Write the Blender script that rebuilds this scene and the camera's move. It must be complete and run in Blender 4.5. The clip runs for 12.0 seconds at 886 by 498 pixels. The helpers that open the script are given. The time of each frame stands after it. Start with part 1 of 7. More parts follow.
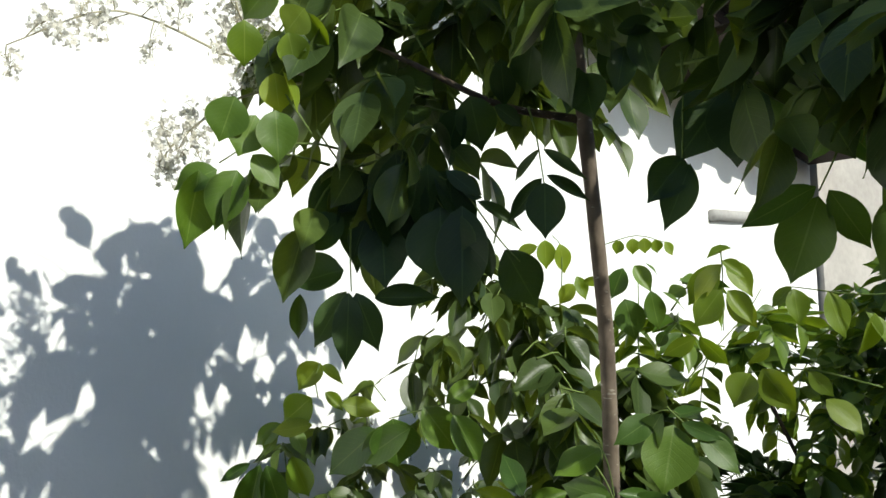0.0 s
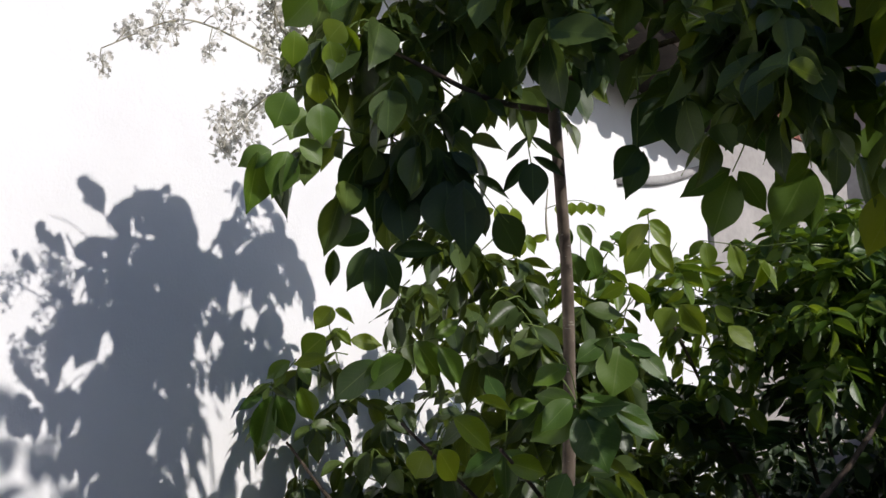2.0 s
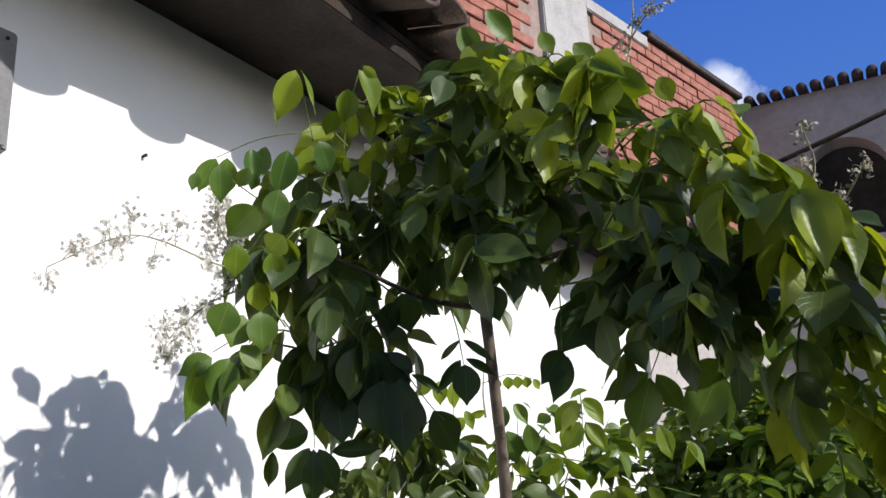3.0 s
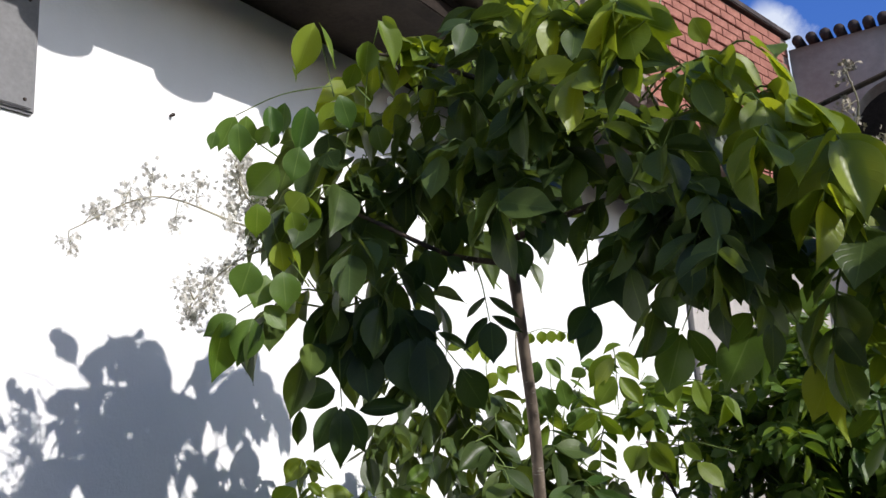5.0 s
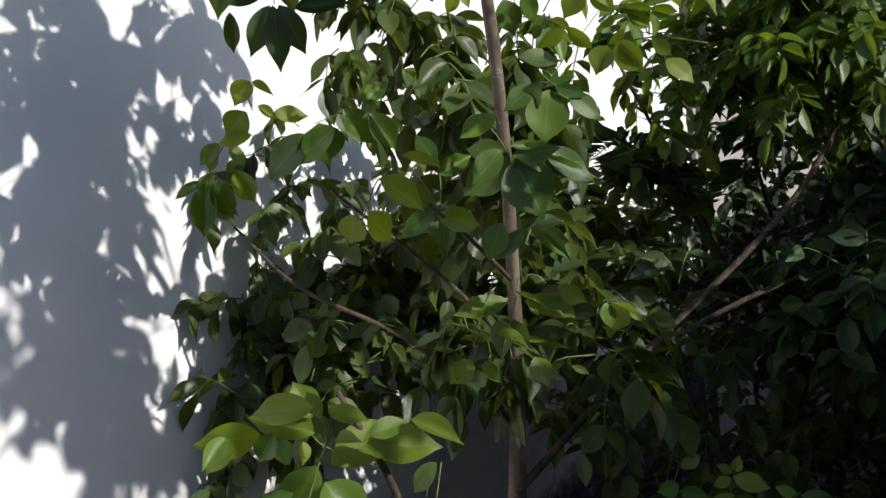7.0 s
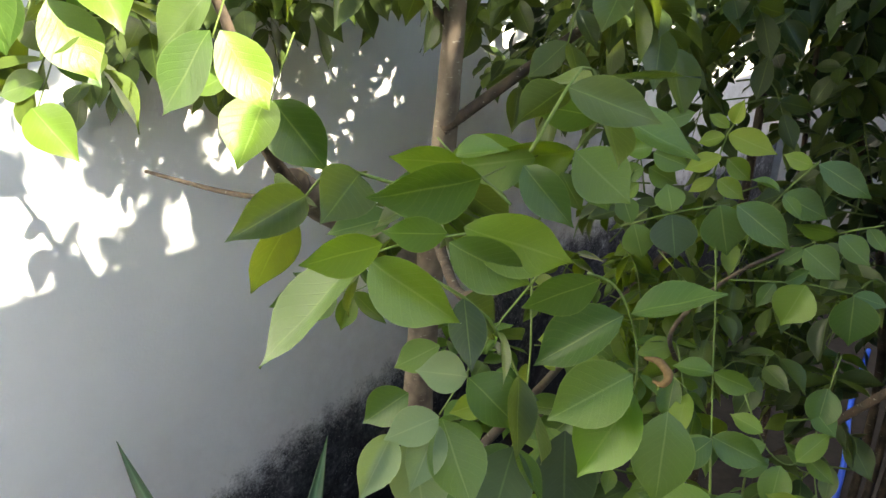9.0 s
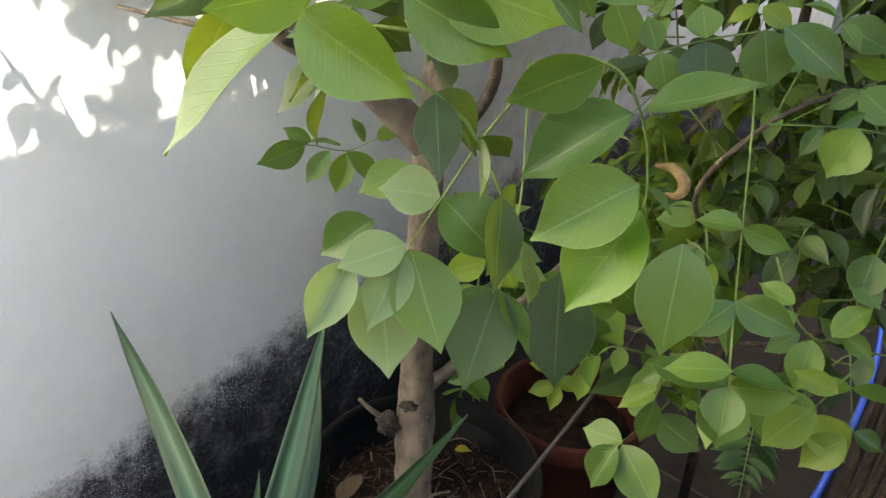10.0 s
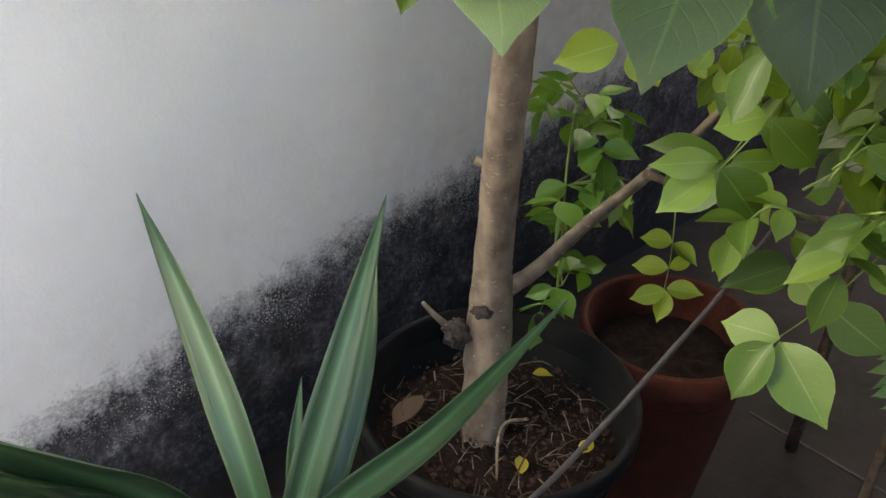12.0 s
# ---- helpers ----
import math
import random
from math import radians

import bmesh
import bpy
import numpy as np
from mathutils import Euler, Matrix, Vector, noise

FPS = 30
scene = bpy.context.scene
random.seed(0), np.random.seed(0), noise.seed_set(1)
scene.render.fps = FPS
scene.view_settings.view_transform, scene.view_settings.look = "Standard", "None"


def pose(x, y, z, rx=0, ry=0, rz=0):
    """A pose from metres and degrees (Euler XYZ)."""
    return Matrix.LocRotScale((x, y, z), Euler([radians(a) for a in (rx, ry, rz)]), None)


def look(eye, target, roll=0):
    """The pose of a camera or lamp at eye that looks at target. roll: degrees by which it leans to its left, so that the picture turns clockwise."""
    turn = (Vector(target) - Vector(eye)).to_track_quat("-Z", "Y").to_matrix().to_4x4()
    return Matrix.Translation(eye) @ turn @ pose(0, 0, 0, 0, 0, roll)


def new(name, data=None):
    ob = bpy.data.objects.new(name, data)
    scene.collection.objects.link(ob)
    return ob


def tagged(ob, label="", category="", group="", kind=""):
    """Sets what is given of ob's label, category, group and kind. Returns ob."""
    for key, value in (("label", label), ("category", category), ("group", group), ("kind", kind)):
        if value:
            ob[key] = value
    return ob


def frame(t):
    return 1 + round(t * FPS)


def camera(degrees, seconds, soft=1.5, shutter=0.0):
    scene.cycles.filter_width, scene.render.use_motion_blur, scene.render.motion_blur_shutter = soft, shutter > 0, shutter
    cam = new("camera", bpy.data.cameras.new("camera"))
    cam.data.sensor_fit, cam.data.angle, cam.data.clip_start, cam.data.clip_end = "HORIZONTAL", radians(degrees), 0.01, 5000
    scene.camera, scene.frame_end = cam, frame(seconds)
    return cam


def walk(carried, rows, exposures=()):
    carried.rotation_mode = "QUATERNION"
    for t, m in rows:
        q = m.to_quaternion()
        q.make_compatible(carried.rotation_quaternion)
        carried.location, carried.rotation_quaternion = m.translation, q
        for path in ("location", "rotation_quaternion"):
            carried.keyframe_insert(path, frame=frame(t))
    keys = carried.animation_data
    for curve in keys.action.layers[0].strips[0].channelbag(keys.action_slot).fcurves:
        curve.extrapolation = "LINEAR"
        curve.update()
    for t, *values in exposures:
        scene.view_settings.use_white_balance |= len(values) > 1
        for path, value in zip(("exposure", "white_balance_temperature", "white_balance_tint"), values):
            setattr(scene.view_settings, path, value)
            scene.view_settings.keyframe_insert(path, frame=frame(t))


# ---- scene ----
cam = camera(58.0, 12.0)

PATH = [
    (0, (1.075, -0.467, 1.715), (-0.226, 1.023, 2.013), 0.2),
    (0.5, (1.107, -0.471, 1.692), (-0.374, 0.848, 1.953), 0.5),
    (1, (1.081, -0.462, 1.688), (-0.345, 0.937, 1.785), -0.0),
    (1.5, (1.089, -0.649, 1.699), (-0.024, 1.008, 1.821), -0.3),
    (2, (1.111, -0.687, 1.69), (-0.002, 0.963, 1.889), -1.1),
    (2.5, (1.143, -0.686, 1.699), (0.136, 0.987, 2.132), -2.6),
    (3, (1.149, -0.726, 1.756), (0.197, 0.953, 2.279), -3.0),
    (3.2, (1.139, -0.735, 1.763), (0.177, 0.925, 2.328), -2.4),
    (4.8, (1.161, -0.705, 1.775), (0.103, 0.924, 2.256), -3.5),
    (5, (1.156, -0.698, 1.764), (0.095, 0.946, 2.177), -3.3),
    (5.5, (1.144, -0.674, 1.725), (0.085, 1.013, 1.907), -4.8),
    (6, (1.156, -0.651, 1.704), (0.02, 0.994, 1.67), -5.9),
    (6.5, (1.159, -0.646, 1.675), (0.04, 1.005, 1.523), -6.2),
    (7, (1.148, -0.62, 1.649), (0.043, 1.015, 1.324), -6.9),
    (7.5, (1.128, -0.564, 1.596), (0.081, 1.062, 1.083), -6.9),
    (7.7, (1.115, -0.543, 1.564), (0.08, 1.064, 0.976), -6.7),
    (9.3, (1.161, -0.285, 1.276), (-0.04, 1.07, 0.427), 3.1),
    (9.5, (1.158, -0.269, 1.264), (-0.021, 1.058, 0.342), 3.0),
    (10, (1.145, -0.255, 1.218), (-0.039, 1.023, 0.236), 2.5),
    (10.5, (1.14, -0.253, 1.169), (-0.04, 0.994, 0.144), 0.5),
    (11, (1.129, -0.271, 1.157), (-0.098, 0.937, 0.139), 0.7),
    (11.5, (1.116, -0.236, 1.109), (-0.103, 0.995, 0.109), 0.7),
    (12, (1.04, -0.177, 1.006), (-0.216, 0.966, -0.051), 1.5),
]
EXPOSURES = [(0, 0.49, 6800, 1), (0.2, 0.27, 6800, 2), (0.4, -0.08, 6800, 6), (0.6, -0.28, 6700, 9), (1, -0.4, 6600, 14), (1.5, -0.2, 6550, 14), (2, -0.06, 6550, 14), (3, 0.43, 6550, 13),
             (5, 0.31, 6500, 13), (5.5, 0.22, 6500, 13), (6.5, 0.15, 6550, 13), (7, 0.3, 6650, 12), (7.7, 0.82, 6750, 11), (9.3, 3.1, 8200, 4), (10.5, 3.3, 8350, 6), (12, 3.4, 8300, 9)]
walk(cam, [(t, look(eye, target, roll)) for t, eye, target, roll in PATH], EXPOSURES)

# ---- world and sun ----
SUN_TO = Vector((1.0, -0.04, 0.57)).normalized()
world = bpy.data.worlds.new("world")
scene.world = world
world.use_nodes = True
wn = world.node_tree.nodes
sky = wn.new("ShaderNodeTexSky")
sky.sky_type = "NISHITA"
sky.sun_disc = False
sky.sun_elevation = math.asin(SUN_TO.z)
sky.sun_rotation = math.atan2(SUN_TO.x, SUN_TO.y)
sky.air_density, sky.dust_density, sky.ozone_density = 1.0, 1.6, 6.0
wn["Background"].inputs["Strength"].default_value = 0.115
world.node_tree.links.new(sky.outputs[0], wn["Background"].inputs["Color"])
sun = new("sun", bpy.data.lights.new("sun", "SUN"))
sun.data.energy, sun.data.angle, sun.data.color = 3.65, radians(0.6), (1.0, 0.97, 0.93)
sun.matrix_world = look(SUN_TO * 20, (0, 0, 0))


# ---- materials ----
def material(name):
    m = bpy.data.materials.new(name)
    m.use_nodes = True
    return m, m.node_tree.nodes, m.node_tree.links, m.node_tree.nodes["Principled BSDF"]


def ramp(nodes, links, fac, stops):
    r = nodes.new("ShaderNodeValToRGB")
    while len(r.color_ramp.elements) < len(stops):
        r.color_ramp.elements.new(0.5)
    for e, (p, c) in zip(r.color_ramp.elements, stops):
        e.position, e.color = p, (*c, 1)
    links.new(fac, r.inputs[0])
    return r.outputs[0]


def noise_tex(nodes, links, scale, detail=5, rough=0.6, coord="Object", distort=0.0):
    c = nodes.new("ShaderNodeTexCoord")
    n = nodes.new("ShaderNodeTexNoise")
    n.inputs["Scale"].default_value, n.inputs["Detail"].default_value = scale, detail
    n.inputs["Roughness"].default_value, n.inputs["Distortion"].default_value = rough, distort
    links.new(c.outputs[coord], n.inputs["Vector"])
    return n.outputs["Fac"]


def calc(nodes, links, op, a, b=0.0, clamp=False):
    n = nodes.new("ShaderNodeMath")
    n.operation, n.use_clamp = op, clamp
    for i, v in enumerate((a, b)):
        if isinstance(v, (int, float)):
            n.inputs[i].default_value = v
        else:
            links.new(v, n.inputs[i])
    return n.outputs[0]


def mix(nodes, links, fac, a, b, blend="MIX"):
    n = nodes.new("ShaderNodeMix")
    n.data_type, n.blend_type = "RGBA", blend
    for i, v in ((0, fac), (6, a), (7, b)):
        if isinstance(v, (int, float)):
            n.inputs[i].default_value = v
        elif isinstance(v, tuple):
            n.inputs[i].default_value = (*v, 1)
        else:
            links.new(v, n.inputs[i])
    return n.outputs[2]


def bump(nodes, links, bsdf, height, strength, distance=0.01):
    b = nodes.new("ShaderNodeBump")
    b.inputs["Strength"].default_value, b.inputs["Distance"].default_value = strength, distance
    links.new(height, b.inputs["Height"])
    links.new(b.outputs[0], bsdf.inputs["Normal"])


def simple(name, dark, light, scale, rough=0.8, strength=0.3, metal=0.0, fine=None):
    """Two-tone surface with coarse stains and a fine relief."""
    m, n, l, b = material(name)
    big = noise_tex(n, l, scale)
    small = noise_tex(n, l, fine or scale * 9, 3)
    both = calc(n, l, "ADD", calc(n, l, "MULTIPLY", big, 0.65), calc(n, l, "MULTIPLY", small, 0.35))
    l.new(ramp(n, l, both, ((0.32, dark), (0.68, light))), b.inputs["Base Color"])
    b.inputs["Roughness"].default_value, b.inputs["Metallic"].default_value = rough, metal
    b.inputs["Specular IOR Level"].default_value = 0.2
    bump(n, l, b, small, strength, 0.004)
    return m


def plaster_material():
    """White lime-washed plaster, black with mould towards its foot; the stain climbs along the wall."""
    m, n, l, b = material("white_plaster")
    geo = n.new("ShaderNodeNewGeometry")
    sep = n.new("ShaderNodeSeparateXYZ")
    l.new(geo.outputs["Position"], sep.inputs[0])
    large = noise_tex(n, l, 3.0, 6)
    mid = noise_tex(n, l, 22.0, 8, 0.7)
    fine = noise_tex(n, l, 160.0, 3)
    top = calc(n, l, "ADD", 0.17, calc(n, l, "MULTIPLY", calc(n, l, "MAXIMUM", calc(n, l, "MINIMUM", sep.outputs["Y"], 1.5), -0.4), 0.19))
    over = calc(n, l, "SUBTRACT", top, sep.outputs["Z"])
    ragged = calc(n, l, "ADD", over, calc(n, l, "MULTIPLY", calc(n, l, "SUBTRACT", mid, 0.5), 0.15))
    ragged = calc(n, l, "ADD", ragged, calc(n, l, "MULTIPLY", calc(n, l, "SUBTRACT", fine, 0.5), 0.09))
    ragged = calc(n, l, "ADD", ragged, calc(n, l, "MULTIPLY", calc(n, l, "SUBTRACT", large, 0.5), 0.06))
    mould = ramp(n, l, ragged, ((0.0, (0, 0, 0)), (0.07, (1, 1, 1))))
    white = ramp(n, l, large, ((0.25, (0.80, 0.80, 0.79)), (0.7, (0.89, 0.89, 0.88))))
    # Brown stain above the mould, spread along y to paint in the dim end too
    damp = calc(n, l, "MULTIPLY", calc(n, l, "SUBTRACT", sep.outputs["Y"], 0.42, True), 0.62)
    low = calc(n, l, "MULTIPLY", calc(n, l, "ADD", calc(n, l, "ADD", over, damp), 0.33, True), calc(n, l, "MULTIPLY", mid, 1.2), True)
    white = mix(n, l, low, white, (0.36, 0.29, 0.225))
    patch = calc(n, l, "ADD", calc(n, l, "MULTIPLY", noise_tex(n, l, 14.0, 8, 0.7), 0.6), calc(n, l, "MULTIPLY", noise_tex(n, l, 70.0, 5, 0.7), 0.4))
    worn = calc(n, l, "SUBTRACT", patch, calc(n, l, "MULTIPLY", calc(n, l, "SUBTRACT", over, 0.02), 0.34))
    black = ramp(n, l, worn, ((0.36, (0.026, 0.024, 0.026)), (0.45, (0.058, 0.055, 0.058)), (0.53, (0.12, 0.117, 0.122)), (0.62, (0.38, 0.38, 0.39))))
    flake = calc(n, l, "ADD", noise_tex(n, l, 260.0, 2), calc(n, l, "MULTIPLY", calc(n, l, "SUBTRACT", noise_tex(n, l, 9.0, 3), calc(n, l, "MULTIPLY", over, 1.1)), 0.42))
    black = mix(n, l, ramp(n, l, flake, ((0.79, (0, 0, 0)), (0.85, (0.8, 0.8, 0.8)))), black, (0.55, 0.55, 0.55))
    l.new(mix(n, l, mould, white, black), b.inputs["Base Color"])
    b.inputs["Roughness"].default_value = 0.9
    b.inputs["Specular IOR Level"].default_value = 0.15
    relief = calc(n, l, "ADD", calc(n, l, "MULTIPLY", mid, 0.7), calc(n, l, "MULTIPLY", fine, 0.3))
    bump(n, l, b, relief, 0.35, 0.006)
    return m


def leaf_material(name, dark, light, vein, per="object", translucent=0.3, rough=0.38):
    """A leaf blade: midrib and side veins drawn along its own length, colour varied leaf by leaf."""
    m, n, l, b = material(name)
    uv = n.new("ShaderNodeUVMap")
    uv.uv_map = "blade"
    sep = n.new("ShaderNodeSeparateXYZ")
    l.new(uv.outputs[0], sep.inputs[0])
    off = calc(n, l, "ABSOLUTE", calc(n, l, "SUBTRACT", sep.outputs["X"], 0.5))
    rib = ramp(n, l, off, ((0.007, (1, 1, 1)), (0.026, (0, 0, 0))))
    slant = calc(n, l, "SUBTRACT", sep.outputs["Y"], calc(n, l, "MULTIPLY", off, 0.55))
    wave = calc(n, l, "SINE", calc(n, l, "MULTIPLY", slant, 62.0))
    side = ramp(n, l, wave, ((0.86, (0, 0, 0)), (1.0, (1, 1, 1))))
    rand = n.new("ShaderNodeObjectInfo").outputs["Random"] if per == "object" else n.new("ShaderNodeNewGeometry").outputs["Random Per Island"]
    blotch = noise_tex(n, l, 60.0, 4)
    tone = calc(n, l, "ADD", calc(n, l, "MULTIPLY", rand, 0.75), calc(n, l, "MULTIPLY", blotch, 0.25))
    colour = ramp(n, l, tone, ((0.1, dark), (0.62, tuple((a + c) / 2 for a, c in zip(dark, light))), (0.95, light)))
    colour = mix(n, l, calc(n, l, "MULTIPLY", side, 0.07), colour, vein)
    colour = mix(n, l, calc(n, l, "MULTIPLY", rib, 0.42), colour, vein)
    edge = ramp(n, l, off, ((0.47, (0, 0, 0)), (0.5, (1, 1, 1))))
    colour = mix(n, l, calc(n, l, "MULTIPLY", edge, 0.35), colour, vein)
    l.new(colour, b.inputs["Base Color"])
    b.inputs["Roughness"].default_value = rough
    bump(n, l, b, calc(n, l, "ADD", calc(n, l, "MULTIPLY", side, -0.4), calc(n, l, "MULTIPLY", blotch, 0.5)), 0.25, 0.002)
    tr = n.new("ShaderNodeBsdfTranslucent")
    l.new(mix(n, l, 1.0, colour, (1.55, 1.35, 0.42), "MULTIPLY"), tr.inputs["Color"])
    ms = n.new("ShaderNodeMixShader")
    ms.inputs[0].default_value = translucent
    l.new(b.outputs[0], ms.inputs[1])
    l.new(tr.outputs[0], ms.inputs[2])
    l.new(ms.outputs[0], n["Material Output"].inputs["Surface"])
    return m


def petal_material(name, dark, light):
    """Thin petals that let much of the light through."""
    m, n, l, b = material(name)
    rand = n.new("ShaderNodeNewGeometry").outputs["Random Per Island"]
    colour = ramp(n, l, rand, ((0.1, dark), (0.6, light)))
    l.new(colour, b.inputs["Base Color"])
    b.inputs["Roughness"].default_value = 0.7
    tr = n.new("ShaderNodeBsdfTranslucent")
    l.new(colour, tr.inputs["Color"])
    ms = n.new("ShaderNodeMixShader")
    ms.inputs[0].default_value = 0.45
    l.new(b.outputs[0], ms.inputs[1])
    l.new(tr.outputs[0], ms.inputs[2])
    l.new(ms.outputs[0], n["Material Output"].inputs["Surface"])
    return m


def bark_material(name, dark, light, scale=40.0):
    m, n, l, b = material(name)
    c = n.new("ShaderNodeTexCoord")
    mp = n.new("ShaderNodeMapping")
    mp.inputs["Scale"].default_value = (1.0, 1.0, 0.7)
    l.new(c.outputs["Object"], mp.inputs["Vector"])
    t = n.new("ShaderNodeTexNoise")
    t.inputs["Scale"].default_value, t.inputs["Detail"].default_value = scale, 8
    l.new(mp.outputs[0], t.inputs["Vector"])
    flat = n.new("ShaderNodeMapping")
    flat.inputs["Scale"].default_value = (1.0, 1.0, 2.6)
    l.new(c.outputs["Object"], flat.inputs["Vector"])
    dash = n.new("ShaderNodeTexNoise")
    dash.inputs["Scale"].default_value, dash.inputs["Detail"].default_value = scale * 2.4, 2
    l.new(flat.outputs[0], dash.inputs["Vector"])
    spots = dash.outputs["Fac"]
    base = ramp(n, l, t.outputs["Fac"], ((0.3, dark), (0.7, light)))
    pale = ramp(n, l, spots, ((0.66, (0, 0, 0)), (0.72, (1, 1, 1))))
    l.new(mix(n, l, calc(n, l, "MULTIPLY", pale, 0.55), base, (0.42, 0.40, 0.33)), b.inputs["Base Color"])
    b.inputs["Roughness"].default_value = 0.85
    bump(n, l, b, t.outputs["Fac"], 0.6, 0.006)
    return m


PLASTER = plaster_material()
GREY_PLASTER = simple("grey_plaster", (0.30, 0.28, 0.26), (0.48, 0.45, 0.42), 2.5, 0.9)
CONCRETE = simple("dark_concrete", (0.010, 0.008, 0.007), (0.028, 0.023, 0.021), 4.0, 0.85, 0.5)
# Grey that carries the shade lying on the wall box
BOX_SHADE = simple("shaded_box_grey", (0.15, 0.15, 0.15), (0.23, 0.23, 0.23), 14.0, 0.8, 0.3)
PALE_CONCRETE = simple("pale_concrete", (0.30, 0.29, 0.28), (0.45, 0.44, 0.43), 9.0, 0.9, 0.5)
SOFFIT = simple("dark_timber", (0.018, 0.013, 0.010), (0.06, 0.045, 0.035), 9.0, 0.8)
TILE = simple("clay_tile", (0.05, 0.036, 0.03), (0.15, 0.105, 0.085), 12.0, 0.85, 0.5)
DARK_TILE = simple("weathered_tile", (0.03, 0.028, 0.03), (0.10, 0.08, 0.075), 12.0, 0.9, 0.5)
BLACK_PLASTIC = simple("black_plastic", (0.0018, 0.0018, 0.002), (0.004, 0.004, 0.0045), 20.0, 0.75, 0.15)
TERRACOTTA = simple("terracotta", (0.035, 0.009, 0.006), (0.085, 0.022, 0.014), 16.0, 0.85, 0.3)
SOIL = simple("potting_soil", (0.005, 0.003, 0.0025), (0.030, 0.016, 0.011), 60.0, 1.0, 1.0, fine=300)
CHIP = simple("dry_litter", (0.008, 0.005, 0.004), (0.085, 0.046, 0.032), 120.0, 0.9)
SCAR_BARK = bark_material("scar_bark", (0.010, 0.007, 0.006), (0.060, 0.042, 0.034), 160.0)
BARK = bark_material("grey_bark", (0.085, 0.064, 0.048), (0.23, 0.18, 0.135))
TWIG = bark_material("twig_bark", (0.035, 0.025, 0.018), (0.11, 0.075, 0.05), 70.0)
STALK = simple("green_stalk", (0.085, 0.135, 0.03), (0.18, 0.24, 0.07), 40.0, 0.6, 0.1)
BROWN_STALK = simple("brown_stalk", (0.28, 0.26, 0.17), (0.45, 0.42, 0.30), 40.0, 0.7, 0.1)
LEAF = leaf_material("leaf_blade", (0.042, 0.100, 0.018), (0.135, 0.225, 0.026), (0.21, 0.30, 0.10))
# Darker copy of the leaf green, with shade put into its colour
SHADED = leaf_material("shaded_leaf_blade", (0.020, 0.046, 0.012), (0.050, 0.095, 0.020), (0.09, 0.16, 0.05), rough=0.46)
# Paler grey-green for some leaflets
PALE_LEAF = leaf_material("pale_leaf", (0.125, 0.195, 0.085), (0.21, 0.29, 0.145), (0.28, 0.36, 0.18), rough=0.5)
VIVID = leaf_material("vivid_leaf", (0.075, 0.17, 0.010), (0.12, 0.23, 0.014), (0.17, 0.28, 0.05))
LEAF_MASS = leaf_material("leaf_blade_mass", (0.036, 0.064, 0.022), (0.125, 0.185, 0.044), (0.17, 0.25, 0.08), "island", 0.42)
# Yellow-green of young leaves; sunlit ones share it, their light put into the colour
YOUNG = leaf_material("young_leaf_blade", (0.11, 0.19, 0.02), (0.23, 0.31, 0.04), (0.29, 0.38, 0.12), "object", 0.5)
YOUNG_MASS = leaf_material("young_leaf_mass", (0.13, 0.20, 0.018), (0.30, 0.37, 0.045), (0.32, 0.40, 0.10), "island", 0.5)
# Near-black green with shade put into it, for the shrub's lower leaves
SHADED_MASS = leaf_material("shaded_shrub_mass", (0.014, 0.034, 0.010), (0.045, 0.09, 0.02), (0.06, 0.11, 0.03), "island", 0.15, 0.55)
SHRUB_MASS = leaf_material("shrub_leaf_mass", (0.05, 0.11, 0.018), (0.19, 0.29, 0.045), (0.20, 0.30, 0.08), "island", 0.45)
SAPLING = leaf_material("sapling_leaf", (0.06, 0.15, 0.025), (0.14, 0.27, 0.05), (0.16, 0.26, 0.08), "island", 0.35)
FERN = leaf_material("fern_leaf", (0.035, 0.085, 0.026), (0.08, 0.16, 0.045), (0.10, 0.18, 0.06), "island", 0.25, 0.5)
FLOWER = petal_material("white_petals", (0.66, 0.63, 0.55), (0.84, 0.82, 0.76))
DRY = simple("dried_panicle", (0.30, 0.26, 0.19), (0.55, 0.50, 0.40), 60.0, 0.9, 0.1)
DRY_TWIG = simple("dry_twig", (0.035, 0.024, 0.018), (0.15, 0.105, 0.075), 25.0, 0.9)
CURL = simple("brown_curl", (0.10, 0.06, 0.025), (0.24, 0.16, 0.07), 60.0, 0.9)
HOSE = simple("blue_hose", (0.01, 0.06, 0.45), (0.02, 0.11, 0.62), 30.0, 0.4, 0.1)
CABLE = simple("grey_cable", (0.022, 0.020, 0.021), (0.07, 0.064, 0.064), 50.0, 0.7, 0.3)
DRY_LEAF = leaf_material("dry_leaf", (0.085, 0.055, 0.035), (0.17, 0.115, 0.075), (0.10, 0.07, 0.045))
STRAW = simple("pale_straw", (0.12, 0.095, 0.07), (0.28, 0.24, 0.20), 60.0, 0.85)
YELLOW = leaf_material("yellow_leaf", (0.35, 0.30, 0.03), (0.50, 0.42, 0.05), (0.45, 0.40, 0.12))


# ---- building helpers ----
def mesh_from(name, verts, faces, mat, smooth=False):
    me = bpy.data.meshes.new(name)
    me.from_pydata([tuple(v) for v in verts], [], faces)
    me.materials.append(mat)
    if smooth:
        me.shade_smooth()
    me.update()
    return me


def part(name, me, parent, label="", m=None):
    ob = new(name, me)
    if parent is not None:
        ob.parent = parent
    if m is not None:
        ob.matrix_basis = m
    if label:
        ob["label"] = label
    return ob


def thing(name, at, label, category, group="", kind=""):
    ob = new(name)
    ob.empty_display_size = 0.05
    ob.location = at
    return tagged(ob, label, category, group, kind)


def place(ob):
    return Matrix.Translation(-ob.location)


